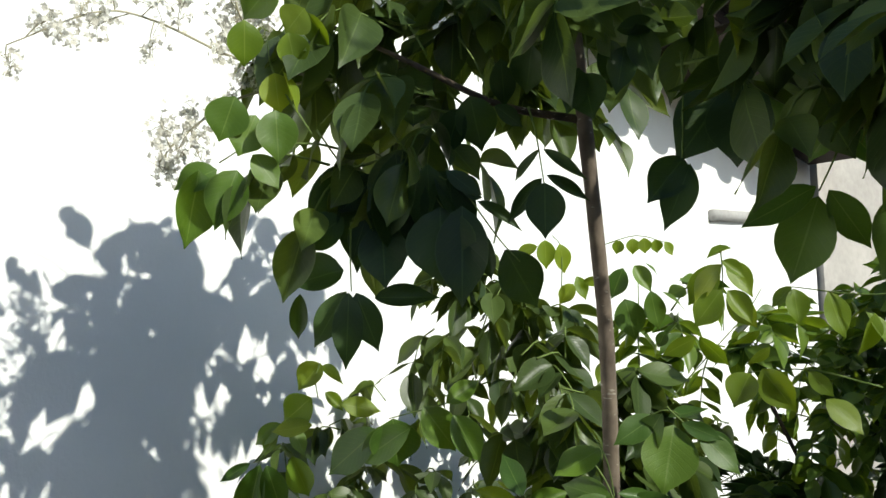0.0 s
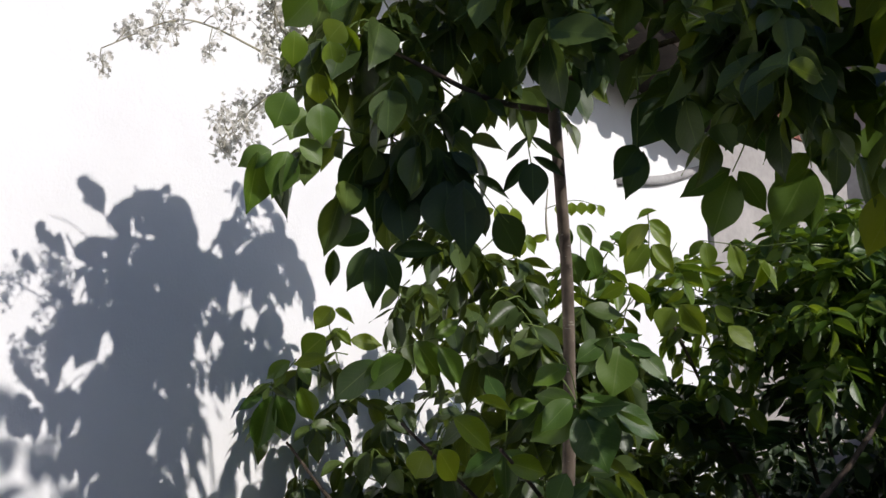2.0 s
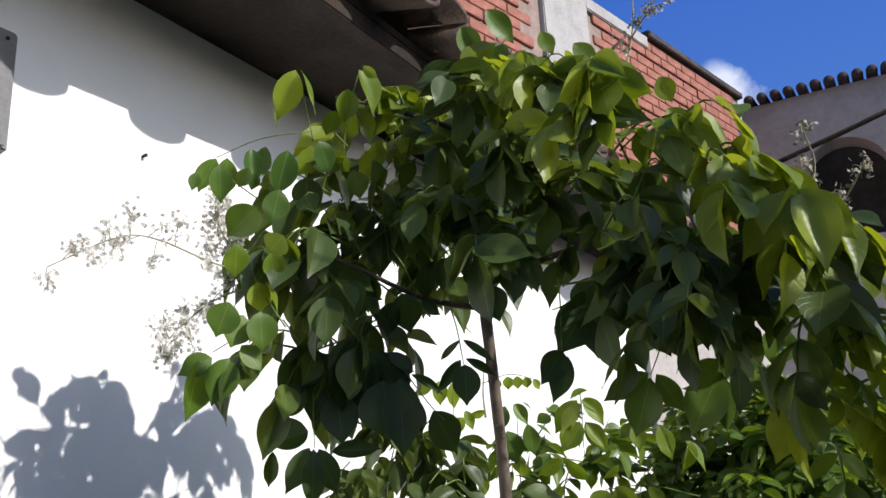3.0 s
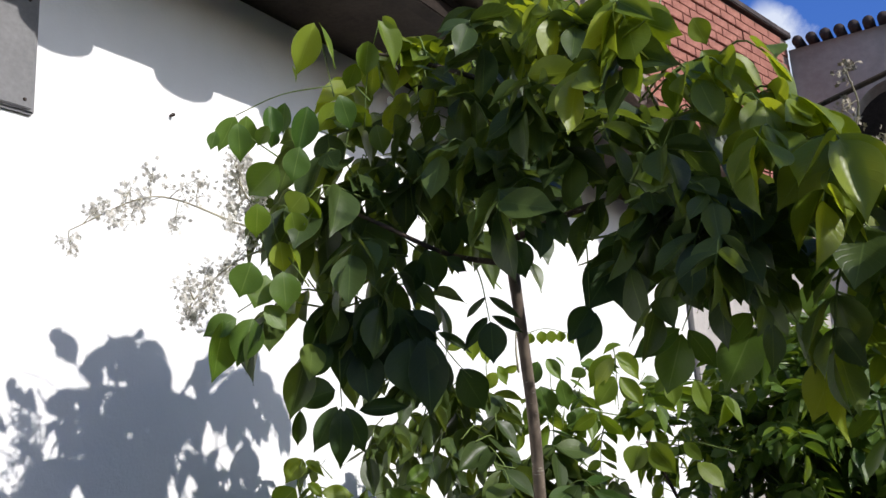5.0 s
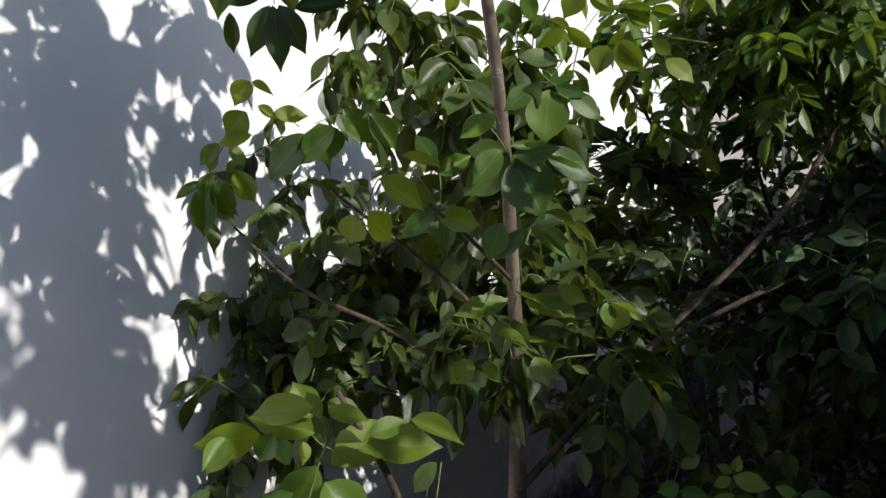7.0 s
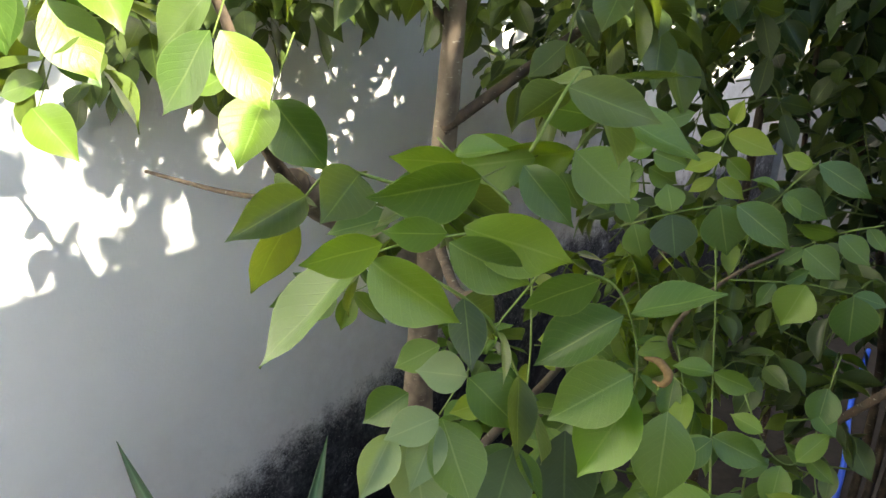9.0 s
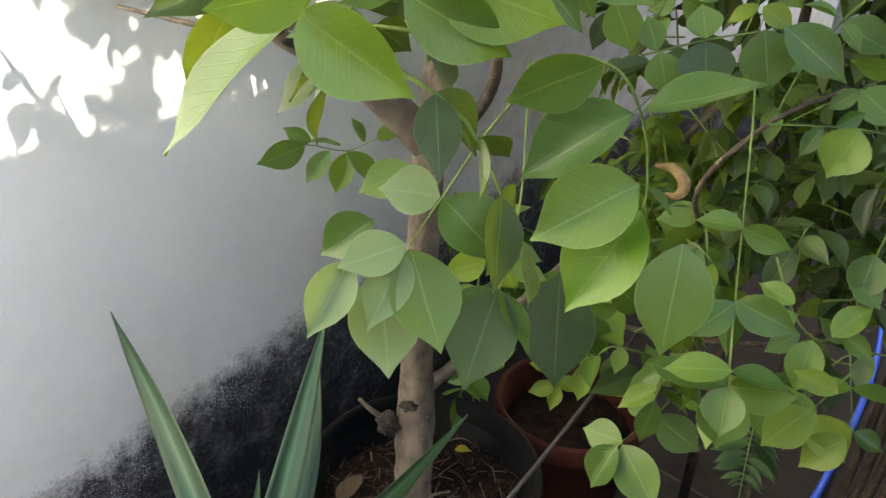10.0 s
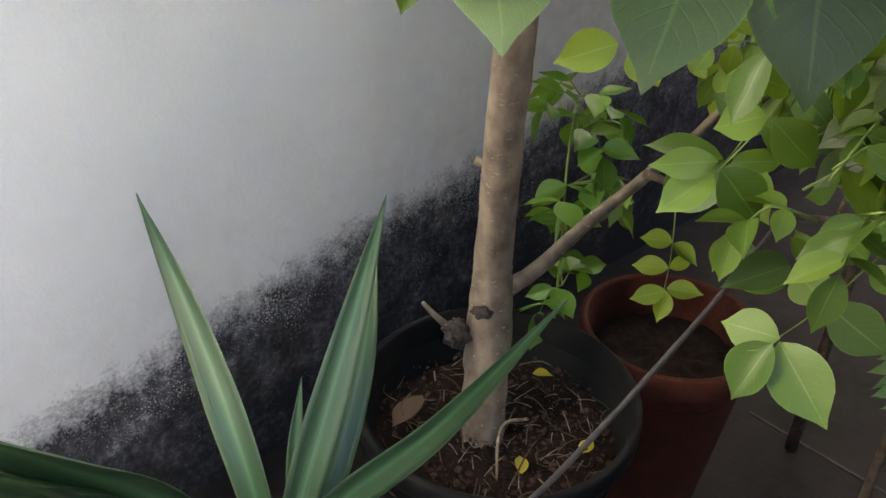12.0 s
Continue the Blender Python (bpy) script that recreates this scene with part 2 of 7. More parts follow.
def block(name, lo, hi, mat, bevel=0.0):
    """An axis-aligned slab between two corners, its edges eased."""
    bm = bmesh.new()
    bmesh.ops.create_cube(bm, size=1.0)
    for v in bm.verts:
        v.co = Vector([(a + b) / 2 + c * (b - a) for a, b, c in zip(lo, hi, v.co)])
    if bevel:
        bmesh.ops.bevel(bm, geom=bm.edges[:], offset=bevel, segments=2, affect="EDGES")
    me = bpy.data.meshes.new(name)
    bm.to_mesh(me)
    bm.free()
    me.materials.append(mat)
    return me


def smooth_path(points, steps):
    """Catmull-Rom through the points."""
    p = [Vector(q) for q in points]
    p = [2 * p[0] - p[1]] + p + [2 * p[-1] - p[-2]]
    out = []
    for i in range(1, len(p) - 2):
        for k in range(steps):
            t = k / steps
            a, b, c, d = p[i - 1], p[i], p[i + 1], p[i + 2]
            out.append(0.5 * ((2 * b) + (c - a) * t + (2 * a - 5 * b + 4 * c - d) * t * t + (3 * b - a - 3 * c + d) * t ** 3))
    out.append(p[-2])
    return out


def tube_data(points, radii, sides=8, steps=6, wobble=0.0, seed=0, offset=0):
    """A tapered round limb along a smooth path, closed at both ends."""
    path = smooth_path(points, steps)
    n = len(path)
    rnd = random.Random(seed)
    verts, faces = [], []
    side = Vector((1, 0, 0))
    for i, p in enumerate(path):
        along = (path[min(i + 1, n - 1)] - path[max(i - 1, 0)]).normalized()
        side = (side - along * side.dot(along))
        if side.length < 1e-4:
            side = along.orthogonal()
        side.normalize()
        up = along.cross(side)
        f = i / (n - 1) * (len(radii) - 1)
        k = min(int(f), len(radii) - 2)
        r = radii[k] + (radii[k + 1] - radii[k]) * (f - k)
        for s in range(sides):
            a = s / sides * math.tau
            rr = r * (1 + wobble * (rnd.random() - 0.5))
            verts.append(p + side * math.cos(a) * rr + up * math.sin(a) * rr)
    for i in range(n - 1):
        for s in range(sides):
            t = (s + 1) % sides
            faces.append(tuple(offset + q for q in (i * sides + s, i * sides + t, (i + 1) * sides + t, (i + 1) * sides + s)))
    faces.append(tuple(offset + s for s in reversed(range(sides))))
    faces.append(tuple(offset + (n - 1) * sides + s for s in range(sides)))
    return verts, faces


def tube(name, points, radii, mat, sides=8, steps=6, wobble=0.0, seed=0):
    return mesh_from(name, *tube_data(points, radii, sides, steps, wobble, seed), mat, True)


def joined(name, pieces, mat, smooth=True):
    """One mesh out of several (verts, faces) pieces."""
    verts, faces = [], []
    for v, f in pieces:
        k = len(verts)
        verts += v
        faces += [tuple(i + k for i in q) for q in f]
    return mesh_from(name, verts, faces, mat, smooth)


def lathe(name, profile, mat, sides=48):
    """A turned vessel from (radius, height) pairs."""
    verts, faces = [], []
    for r, z in profile:
        for s in range(sides):
            a = s / sides * math.tau
            verts.append((r * math.cos(a), r * math.sin(a), z))
    for i in range(len(profile) - 1):
        for s in range(sides):
            t = (s + 1) % sides
            faces.append((i * sides + s, i * sides + t, (i + 1) * sides + t, (i + 1) * sides + s))
    return mesh_from(name, verts, faces, mat, True)


# ---- leaves ----
NX, NY = 4, 10


def blade_data(fold, droop, curl, widest, tip):
    """A leaf blade one metre long along +y and one metre wide, folded at its midrib."""
    verts, uvs, faces = [], [], []
    for j in range(NY + 1):
        v = j / NY
        w = max(0.0, math.sin(math.pi * v ** widest)) ** (0.80 if v < 0.42 else 0.80 + 0.5 * (v - 0.42))
        w *= 1 - 1.25 * tip * max(0.0, v - 0.68) ** 1.5
        for i in range(NX + 1):
            u = i / NX * 2 - 1
            z = fold * abs(u) * w * 0.5 - droop * v * v + curl * (u * u) * w * (1 - v) * 0.5 + 0.012 * math.sin(9 * v + 2 * u)
            verts.append((u * w * 0.5, v, z))
            uvs.append((i / NX, v))
    for j in range(NY):
        for i in range(NX):
            a = j * (NX + 1) + i
            faces.append((a, a + 1, a + NX + 2, a + NX + 1))
    return np.array(verts), np.array(uvs), np.array(faces)


BLADES = [blade_data(*q) for q in ((0.16, 0.07, 0.03, 0.90, 2.0), (0.28, 0.14, -0.06, 0.86, 2.4), (0.08, 0.03, 0.06, 0.94, 1.8),
                                   (0.38, 0.10, 0.0, 0.84, 2.2), (0.14, 0.20, -0.10, 0.92, 2.0))]


def blade_mesh(name, data, mat):
    verts, uvs, faces = data
    me = bpy.data.meshes.new(name)
    me.from_pydata(verts.tolist(), [], faces.tolist())
    layer = me.uv_layers.new(name="blade")
    layer.data.foreach_set("uv", uvs[faces.ravel()].ravel())
    me.materials.append(mat)
    me.shade_smooth()
    return me


def blade_pose(base, tip, face, width, roll=0.0):
    """Where a blade lies from its base to its tip, its upper side turned towards face."""
    base, tip = Vector(base), Vector(tip)
    y = tip - base
    size = y.length
    y.normalize()
    z = Vector(face) - y * y.dot(Vector(face))
    if z.length < 1e-3:
        z = y.orthogonal()
    z.normalize()
    x = y.cross(z)
    m = Matrix((x, y, z)).transposed().to_4x4()
    return Matrix.Translation(base) @ m @ pose(0, 0, 0, 0, roll, 0) @ Matrix.Diagonal((size * width, size, size, 1))


class Mass:
    """Many small blades and their stalks, gathered into one mesh."""

    def __init__(self):
        self.v, self.u, self.f, self.n, self.stalks = [], [], [], 0, []

    def blade(self, base, tip, face, width, roll=0.0, kind=0):
        verts, uvs, faces = BLADES[kind % len(BLADES)]
        m = np.array(blade_pose(base, tip, face, width, roll))
        placed = verts @ m[:3, :3].T + m[:3, 3]
        placed[:, 0] += max(0.0, 0.006 - placed[:, 0].min())
        self.v.append(placed)
        self.u.append(uvs[faces.ravel()])
        self.f.append(faces + self.n)
        self.n += len(verts)

    def stalk(self, points, r0, r1, sides=4, steps=3):
        self.stalks.append(tube_data(points, (r0, r1), sides, steps))

    def done(self, name, mat, stalk_mat, parent, label=""):
        me = bpy.data.meshes.new(name)
        me.from_pydata(np.concatenate(self.v).tolist(), [], np.concatenate(self.f).tolist())
        layer = me.uv_layers.new(name="blade")
        layer.data.foreach_set("uv", np.concatenate(self.u).ravel())
        me.materials.append(mat)
        me.shade_smooth()
        ob = part(name, me, parent, label, place(parent))
        ob["kind"] = "stuff"
        if self.stalks:
            st = part("leaf_stalk", joined("leaf_stalk", self.stalks, stalk_mat), parent, "", place(parent))
            st["kind"] = "stuff"
        return ob


def spray(mass, rnd, base, way, length, pairs, size, hang=0.6, width=0.52, stalk=0.0011):
    """One compound leaf: a drooping stalk, pairs of leaflets along it and one at its end."""
    base, way = Vector(base), Vector(way).normalized()
    down = Vector((0, 0, -1))
    mid = base + way * length * 0.55
    end = base + way * length * 0.85 + down * length * 0.35
    path = smooth_path((base, mid, end), 6)
    mass.stalk((base, mid, end), stalk * 1.3, stalk * 0.7)
    side = way.cross(Vector((0, 0, 1)))
    if side.length < 0.1:
        side = Vector((1, 0, 0))
    side.normalize()
    face = Vector((rnd.gauss(0, 0.35), rnd.gauss(0, 0.35), 1.0))
    for k in range(pairs):
        at = path[int((0.35 + 0.5 * k / max(pairs - 1, 1)) * (len(path) - 1))]
        for s in (-1, 1):
            g = way * 0.45 + side * s * 0.8 + down * hang * (0.6 + 0.8 * rnd.random()) + Vector([rnd.gauss(0, 0.16) for _ in range(3)])
            ln = size * (0.8 + 0.4 * rnd.random())
            mass.blade(at, at + g.normalized() * ln, face, width * (0.9 + 0.25 * rnd.random()), rnd.uniform(-55, 55), rnd.randrange(5))
    g = (path[-1] - path[-3]).normalized() + down * hang + Vector([rnd.gauss(0, 0.15) for _ in range(3)])
    mass.blade(path[-1], path[-1] + g.normalized() * size * 1.15, face, width, rnd.uniform(-20, 20), rnd.randrange(5))


def crown(mass, rnd, blobs, count, length, size, pairs=(2, 3), hang=0.7, heart=None):
    """Compound leaves thrown through rounded clumps (x, y, z, radius), pointing away from the heart of the plant."""
    total = sum(b[3] ** 2 for b in blobs)
    for x, y, z, r in blobs:
        c = Vector((x, y, z))
        for _ in range(max(1, round(count * r * r / total))):
            d = Vector((rnd.gauss(0, 1), rnd.gauss(0, 1), rnd.gauss(0, 1))).normalized() * r * rnd.random() ** 0.5
            at = c + d
            way = d.normalized() * 0.7 + Vector((rnd.gauss(0, 0.5), rnd.gauss(0, 0.5), 0.25))
            if heart is not None:
                way += (at - Vector(heart)).normalized() * 0.8
            at = at - way.normalized() * length * 0.4
            spray(mass, rnd, at, way, length * rnd.uniform(0.8, 1.2), rnd.choice(pairs), size * rnd.uniform(0.8, 1.2), hang)


# ---- structure ----
GROUND = -0.16
# Dark finish for the unseen walls, chosen to hold down bounced light
DARK_WALL = simple("dark_render", (0.05, 0.045, 0.04), (0.12, 0.11, 0.095), 3.0, 0.95)
WHITEWASH = simple("whitewash", (0.62, 0.61, 0.58), (0.80, 0.79, 0.77), 3.0, 0.9)
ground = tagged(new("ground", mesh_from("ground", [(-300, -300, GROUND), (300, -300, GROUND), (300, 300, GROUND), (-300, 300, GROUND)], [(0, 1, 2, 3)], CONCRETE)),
                "dark concrete yard floor", "floor", kind="structure")
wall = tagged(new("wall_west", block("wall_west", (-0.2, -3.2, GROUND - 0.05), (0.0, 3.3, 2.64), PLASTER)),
              "white plastered house wall blackened by mould at its foot", "wall", kind="structure")
# Walls out of view, added to block sun and dim the yard
tagged(new("wall_east", block("wall_east", (2.6, -3.2, GROUND - 0.05), (2.75, -0.4, 2.255), WHITEWASH)), "unseen low whitewashed wall added to shade the foot of the house wall", "wall", kind="structure")
tagged(new("added_wall_east", block("added_wall_east", (2.6, -0.398, GROUND - 0.05), (2.76, 5.0, 2.255), DARK_WALL)), "unseen low dark wall added to cut bounced light", "wall", kind="structure")
tagged(new("added_wall_jog", block("added_wall_jog", (1.8, 0.66, GROUND - 0.05), (2.598, 2.3, 1.96), DARK_WALL)), "unseen dark block added to dim the right side of the yard", "wall", kind="structure")
tagged(new("added_wall_south", block("added_wall_south", (-0.2, -3.4, GROUND - 0.05), (2.75, -3.2, 3.6), DARK_WALL)), "unseen tall dark wall added to cut the southern sky light", "wall", kind="structure")

tagged(new("floor_joint", block("floor_joint", (0.55, 1.147, GROUND - 0.01), (2.5, 1.154, GROUND + 0.002), DARK_TILE)), "dark joint line in the concrete floor", "joint", kind="structure")

# a slanting grey bar proud of the wall, and a grey box hung under the eave
tagged(new("wall_bar", tube("wall_bar", [(0.014, 2.13, 2.235), (0.014, 2.6, 2.30), (0.014, 3.2, 2.44)], (0.02, 0.02), PALE_CONCRETE, 10)), "grey bar set slanting along the white wall", "pipe")
box = thing("meter_box", (0.0, -0.17, 2.256), "small grey box fixed to the white wall under the eave", "box")
part("body", block("body", (-0.01, -0.30, 2.256), (0.010, -0.060, 2.46), BOX_SHADE, 0.004), box, "", place(box))
part("cover", block("cover", (0.0102, -0.294, 2.262), (0.0142, -0.068, 2.454), BOX_SHADE, 0.0015), box, "plain grey cover plate", place(box))
for y, z in ((-0.080, 2.275), (-0.080, 2.441), (-0.28, 2.275), (-0.28, 2.441)):
    part("screw", tube("screw", [(0.0135, y, z), (0.0165, y, z)], (0.003, 0.0025), SOFFIT, 8, 1), box, "", place(box))

tagged(new("nail", tube("nail", [(-0.004, 0.197, 2.333), (0.011, 0.197, 2.334)], (0.0026, 0.0034), SOFFIT, 8, 2)), "small dark nail in the white wall", "nail")

# the eave: a dark boarded soffit and two rows of clay tiles whose waved edge shades the wall
EDGE_X, EDGE_Z, PITCH, AMP, SLOPE = 0.457, 2.680, 0.258, 0.031, math.tan(radians(15))
CREST = 0.10 + EDGE_X * SUN_TO.y / SUN_TO.x
roof = thing("roof", (0, 0, 2.66), "clay-tiled roof with a dark boarded eave over the white wall", "roof", kind="structure")
part("soffit", block("soffit", (0.0, -3.2, 2.642), (0.33, 3.3, 2.66), SOFFIT), roof, "dark timber soffit boards", place(roof))
part("fascia", block("fascia", (0.29, -3.2, 2.60), (0.33, 3.3, 2.641), SOFFIT, 0.003), roof, "dark timber fascia board", place(roof))
part("roof_deck", mesh_from("roof_deck", [(0.3, -3.2, 2.72), (0.3, 3.3, 2.72), (-1.8, 3.3, 3.28), (-1.8, -3.2, 3.28), (0.3, -3.2, 2.70), (0.3, 3.3, 2.70), (-1.8, 3.3, 3.26), (-1.8, -3.2, 3.26)],
                            [(0, 1, 2, 3), (7, 6, 5, 4), (0, 4, 5, 1), (1, 5, 6, 2), (2, 6, 7, 3), (3, 7, 4, 0)], SOFFIT), roof, "", place(roof))


def tile_mesh(name, sign, length=0.46):
    verts, faces = [], []
    k = 8
    for side in (0.0, -0.012):
        for j in (0, 1):
            for i in range(k + 1):
                a = i / k * math.pi
                taper = 1 - 0.08 * j
                verts.append((-length * j, -PITCH / 4 * math.cos(a) * 1.06 * taper, sign * AMP * 1.05 * math.sin(a) + side + length * j * SLOPE))
    w = k + 1
    for i in range(k):
        faces += [(i, i + 1, w + i + 1, w + i), (2 * w + i + 1, 2 * w + i, 3 * w + i, 3 * w + i + 1), (i + 1, i, 2 * w + i, 2 * w + i + 1), (w + i, w + i + 1, 3 * w + i + 1, 3 * w + i)]
    faces += [(0, w, 3 * w, 2 * w), (w - 1, 3 * w - 1, 4 * w - 1, 2 * w - 1)]
    return mesh_from(name, verts, faces, TILE, True)


COVER, CHANNEL = tile_mesh("cover_tile", 1), tile_mesh("channel_tile", -1)
for row in range(4):
    for col in range(-12, 13):
        y = CREST + col * PITCH
        if -3.15 < y < 3.1:
            at = Vector((EDGE_X - 0.40 * row, y, EDGE_Z + 0.40 * row * SLOPE + 0.004 * row)) - roof.location
            part("cover_tile", COVER, roof, "", Matrix.Translation(at))
            part("channel_tile", CHANNEL, roof, "", Matrix.Translation(at + Vector((0, PITCH / 2, 0))))

# the unfinished brick building behind, at a slight angle to the white wall
BRICK_A, BRICK_B = Vector((-0.66, 0.45, 0)), Vector((0.43, 5.0, 0))
BRICK_WAY = (BRICK_B - BRICK_A).normalized()
BRICK_OUT = Vector((BRICK_WAY.y, -BRICK_WAY.x, 0))
BRICK_M = Matrix((BRICK_WAY, -BRICK_OUT, Vector((0, 0, 1)))).transposed().to_4x4()
BRICK_M.translation = BRICK_A
BRICK_LEN = (BRICK_B - BRICK_A).length
brick_house = thing("brick_building", (-0.66, 0.45, 2.75), "unfinished red brick upper wall with concrete pillar", "building", kind="structure")
BH = place(brick_house) @ BRICK_M
MORTAR = simple("mortar", (0.20, 0.15, 0.13), (0.36, 0.28, 0.24), 20.0, 0.95)
part("wall", block("mortar_wall", (0, 0.012, 2.75), (BRICK_LEN, 0.20, 4.2), MORTAR), brick_house, "", BH)
part("lower_wall", block("lower_wall", (2.95, 0.0, GROUND), (BRICK_LEN, 0.19, 2.75), GREY_PLASTER), brick_house, "grey plastered ground floor wall", BH)
part("pillar", block("pillar", (2.27, -0.02, 2.75), (2.68, 0.21, 4.26), PALE_CONCRETE, 0.006), brick_house, "bare concrete pillar", BH)
part("coping", block("coping", (3.35, -0.03, 4.2), (BRICK_LEN, 0.23, 4.245), DARK_TILE, 0.006), brick_house, "dark weathered coping", BH)
part("beam", block("beam", (2.681, -0.015, 4.12), (3.35, 0.205, 4.20), PALE_CONCRETE, 0.006), brick_house, "concrete tie beam", BH)

# the far wall, plastered grey, with an arched opening and a coping of round tiles
far = thing("wall_north", (1.8, 5.1, GROUND), "grey plastered building wall with a dark arched window", "wall", kind="structure")
FY0, FY1, FTOP = 4.99, 5.2, 4.12
for lo, hi in (((0.43, FY0, GROUND), (0.74, FY1, FTOP)), ((1.30, FY0, GROUND), (3.6, FY1, FTOP)), ((0.74, FY0, GROUND), (1.30, FY1, 3.06))):
    part("wall_piece", block("wall_piece", lo, hi, GREY_PLASTER), far, "", place(far))
av, af = [], []
for i in range(17):
    a = math.pi * i / 16
    x, z = 1.02 - 0.28 * math.cos(a), 3.45 + 0.30 * math.sin(a)
    av += [(x, FY0, z), (x, FY0, FTOP), (x, FY1, z), (x, FY1, FTOP)]
for i in range(16):
    k, q = 4 * i, 4 * i + 4
    af += [(k, q, q + 1, k + 1), (k + 3, q + 3, q + 2, k + 2), (k + 2, q + 2, q, k), (k + 1, q + 1, q + 3, k + 3)]
part("wall_piece", mesh_from("arch_piece", av, af, GREY_PLASTER), far, "", place(far))
# No room is built: one dark sheet gives the opening its darkness
part("dark_backing", block("dark_backing", (0.6, 5.6, 2.9), (1.5, 5.65, 4.0), SOFFIT), far, "flat dark sheet standing for the unlit inside of the arch", place(far))
COPING_TILE = lathe("coping_tile", [(0.0, 0.0), (0.033, 0.0), (0.036, 0.02), (0.036, 0.34), (0.030, 0.36), (0.0, 0.36)], DARK_TILE, 12)
for i in range(36):
    part("coping_tile", COPING_TILE, far, "", place(far) @ pose(0.50 + i * 0.087, FY0 - 0.07, FTOP + 0.03, -82, 0, 0))

# the deep blue sky behind the roofs
m, n, l, bs = material("deep_blue_sky")
geo = n.new("ShaderNodeNewGeometry")
sep = n.new("ShaderNodeSeparateXYZ")
l.new(geo.outputs["Position"], sep.inputs[0])
tone = ramp(n, l, calc(n, l, "DIVIDE", sep.outputs["Z"], 700.0), ((0.1, (0.075, 0.19, 0.52)), (0.8, (0.030, 0.105, 0.42))))
# a small ragged cloud low over the roofs, a wedge that narrows upwards
puff = calc(n, l, "SUBTRACT", noise_tex(n, l, 0.022, 8, 0.62), 0.5)
drop = calc(n, l, "SUBTRACT", 398.0, sep.outputs["Z"])
reach = calc(n, l, "ADD", calc(n, l, "MULTIPLY", drop, 0.62), 6.0)
aside = calc(n, l, "DIVIDE", calc(n, l, "ABSOLUTE", calc(n, l, "SUBTRACT", sep.outputs["X"], calc(n, l, "SUBTRACT", calc(n, l, "MULTIPLY", drop, 0.20), 120.0))), reach)
body = calc(n, l, "MULTIPLY", calc(n, l, "SUBTRACT", calc(n, l, "ADD", 1.05, calc(n, l, "MULTIPLY", puff, 2.6)), aside, True), calc(n, l, "DIVIDE", drop, 22.0, True), True)
tone = mix(n, l, calc(n, l, "MULTIPLY", body, 0.85), tone, (0.66, 0.72, 0.80))
bs.inputs["Base Color"].default_value = (0, 0, 0, 1)
bs.inputs["Specular IOR Level"].default_value = 0.0
l.new(tone, bs.inputs["Emission Color"])
bs.inputs["Emission Strength"].default_value = 1.0
tagged(new("backdrop", mesh_from("backdrop", [(-700, 800, -40), (900, 800, -40), (900, 800, 760), (-700, 800, 760)], [(0, 1, 2, 3)], m)), "deep blue sky behind the roofs", "sky", kind="structure")

# ---- pots ----
black_pot = thing("plant_pot", (0.50, 0.418, GROUND), "large black plastic pot full of soil and litter", "plant pot", "pots in the yard")
part("pot_body", lathe("pot_body", [(0.0, 0.0), (0.125, 0.0), (0.132, 0.01), (0.172, 0.41), (0.186, 0.415), (0.190, 0.428), (0.190, 0.448), (0.184, 0.452), (0.178, 0.448), (0.172, 0.40), (0.165, 0.33)], BLACK_PLASTIC), black_pot)


def soil_disc(name, r, z, seed):
    rs = random.Random(seed)
    verts, faces = [(0, 0, z + 0.012)], []
    rings, sides = 7, 40
    for k in range(1, rings + 1):
        for s in range(sides):
            a = s / sides * math.tau
            q = r * k / rings
            verts.append((q * math.cos(a), q * math.sin(a), z + 0.012 * (1 - (k / rings) ** 2) + rs.uniform(-0.006, 0.006)))
    for s in range(sides):
        faces.append((0, 1 + s, 1 + (s + 1) % sides))
        for k in range(rings - 1):
            a, b = 1 + k * sides, 1 + (k + 1) * sides
            t = (s + 1) % sides
            faces.append((a + s, b + s, b + t, a + t))
    return mesh_from(name, verts, faces, SOIL, True)


part("soil", soil_disc("soil", 0.171, 0.365, 3), black_pot, "dark soil with dry litter")
clay_pot = thing("plant_pot", (0.535, 0.775, GROUND), "reddish terracotta pot with dark soil", "plant pot", "pots in the yard")
part("pot_body", lathe("clay_body", [(0.0, 0.0), (0.085, 0.0), (0.09, 0.01), (0.128, 0.36), (0.140, 0.365), (0.143, 0.375), (0.143, 0.407), (0.138, 0.412), (0.131, 0.407), (0.124, 0.35), (0.12, 0.31)], TERRACOTTA), clay_pot)
part("soil", soil_disc("clay_soil", 0.126, 0.335, 4), clay_pot, "dark damp soil")
agave_pot = thing("plant_pot", (0.485, 0.085, GROUND), "small black plastic pot under striped strap leaves", "plant pot", "pots in the yard")
part("pot_body", lathe("agave_pot_body", [(0.0, 0.0), (0.085, 0.0), (0.115, 0.32), (0.125, 0.322), (0.125, 0.345), (0.118, 0.347), (0.112, 0.32), (0.108, 0.28)], BLACK_PLASTIC), agave_pot)
part("soil", soil_disc("agave_soil", 0.110, 0.30, 6), agave_pot, "dark soil")

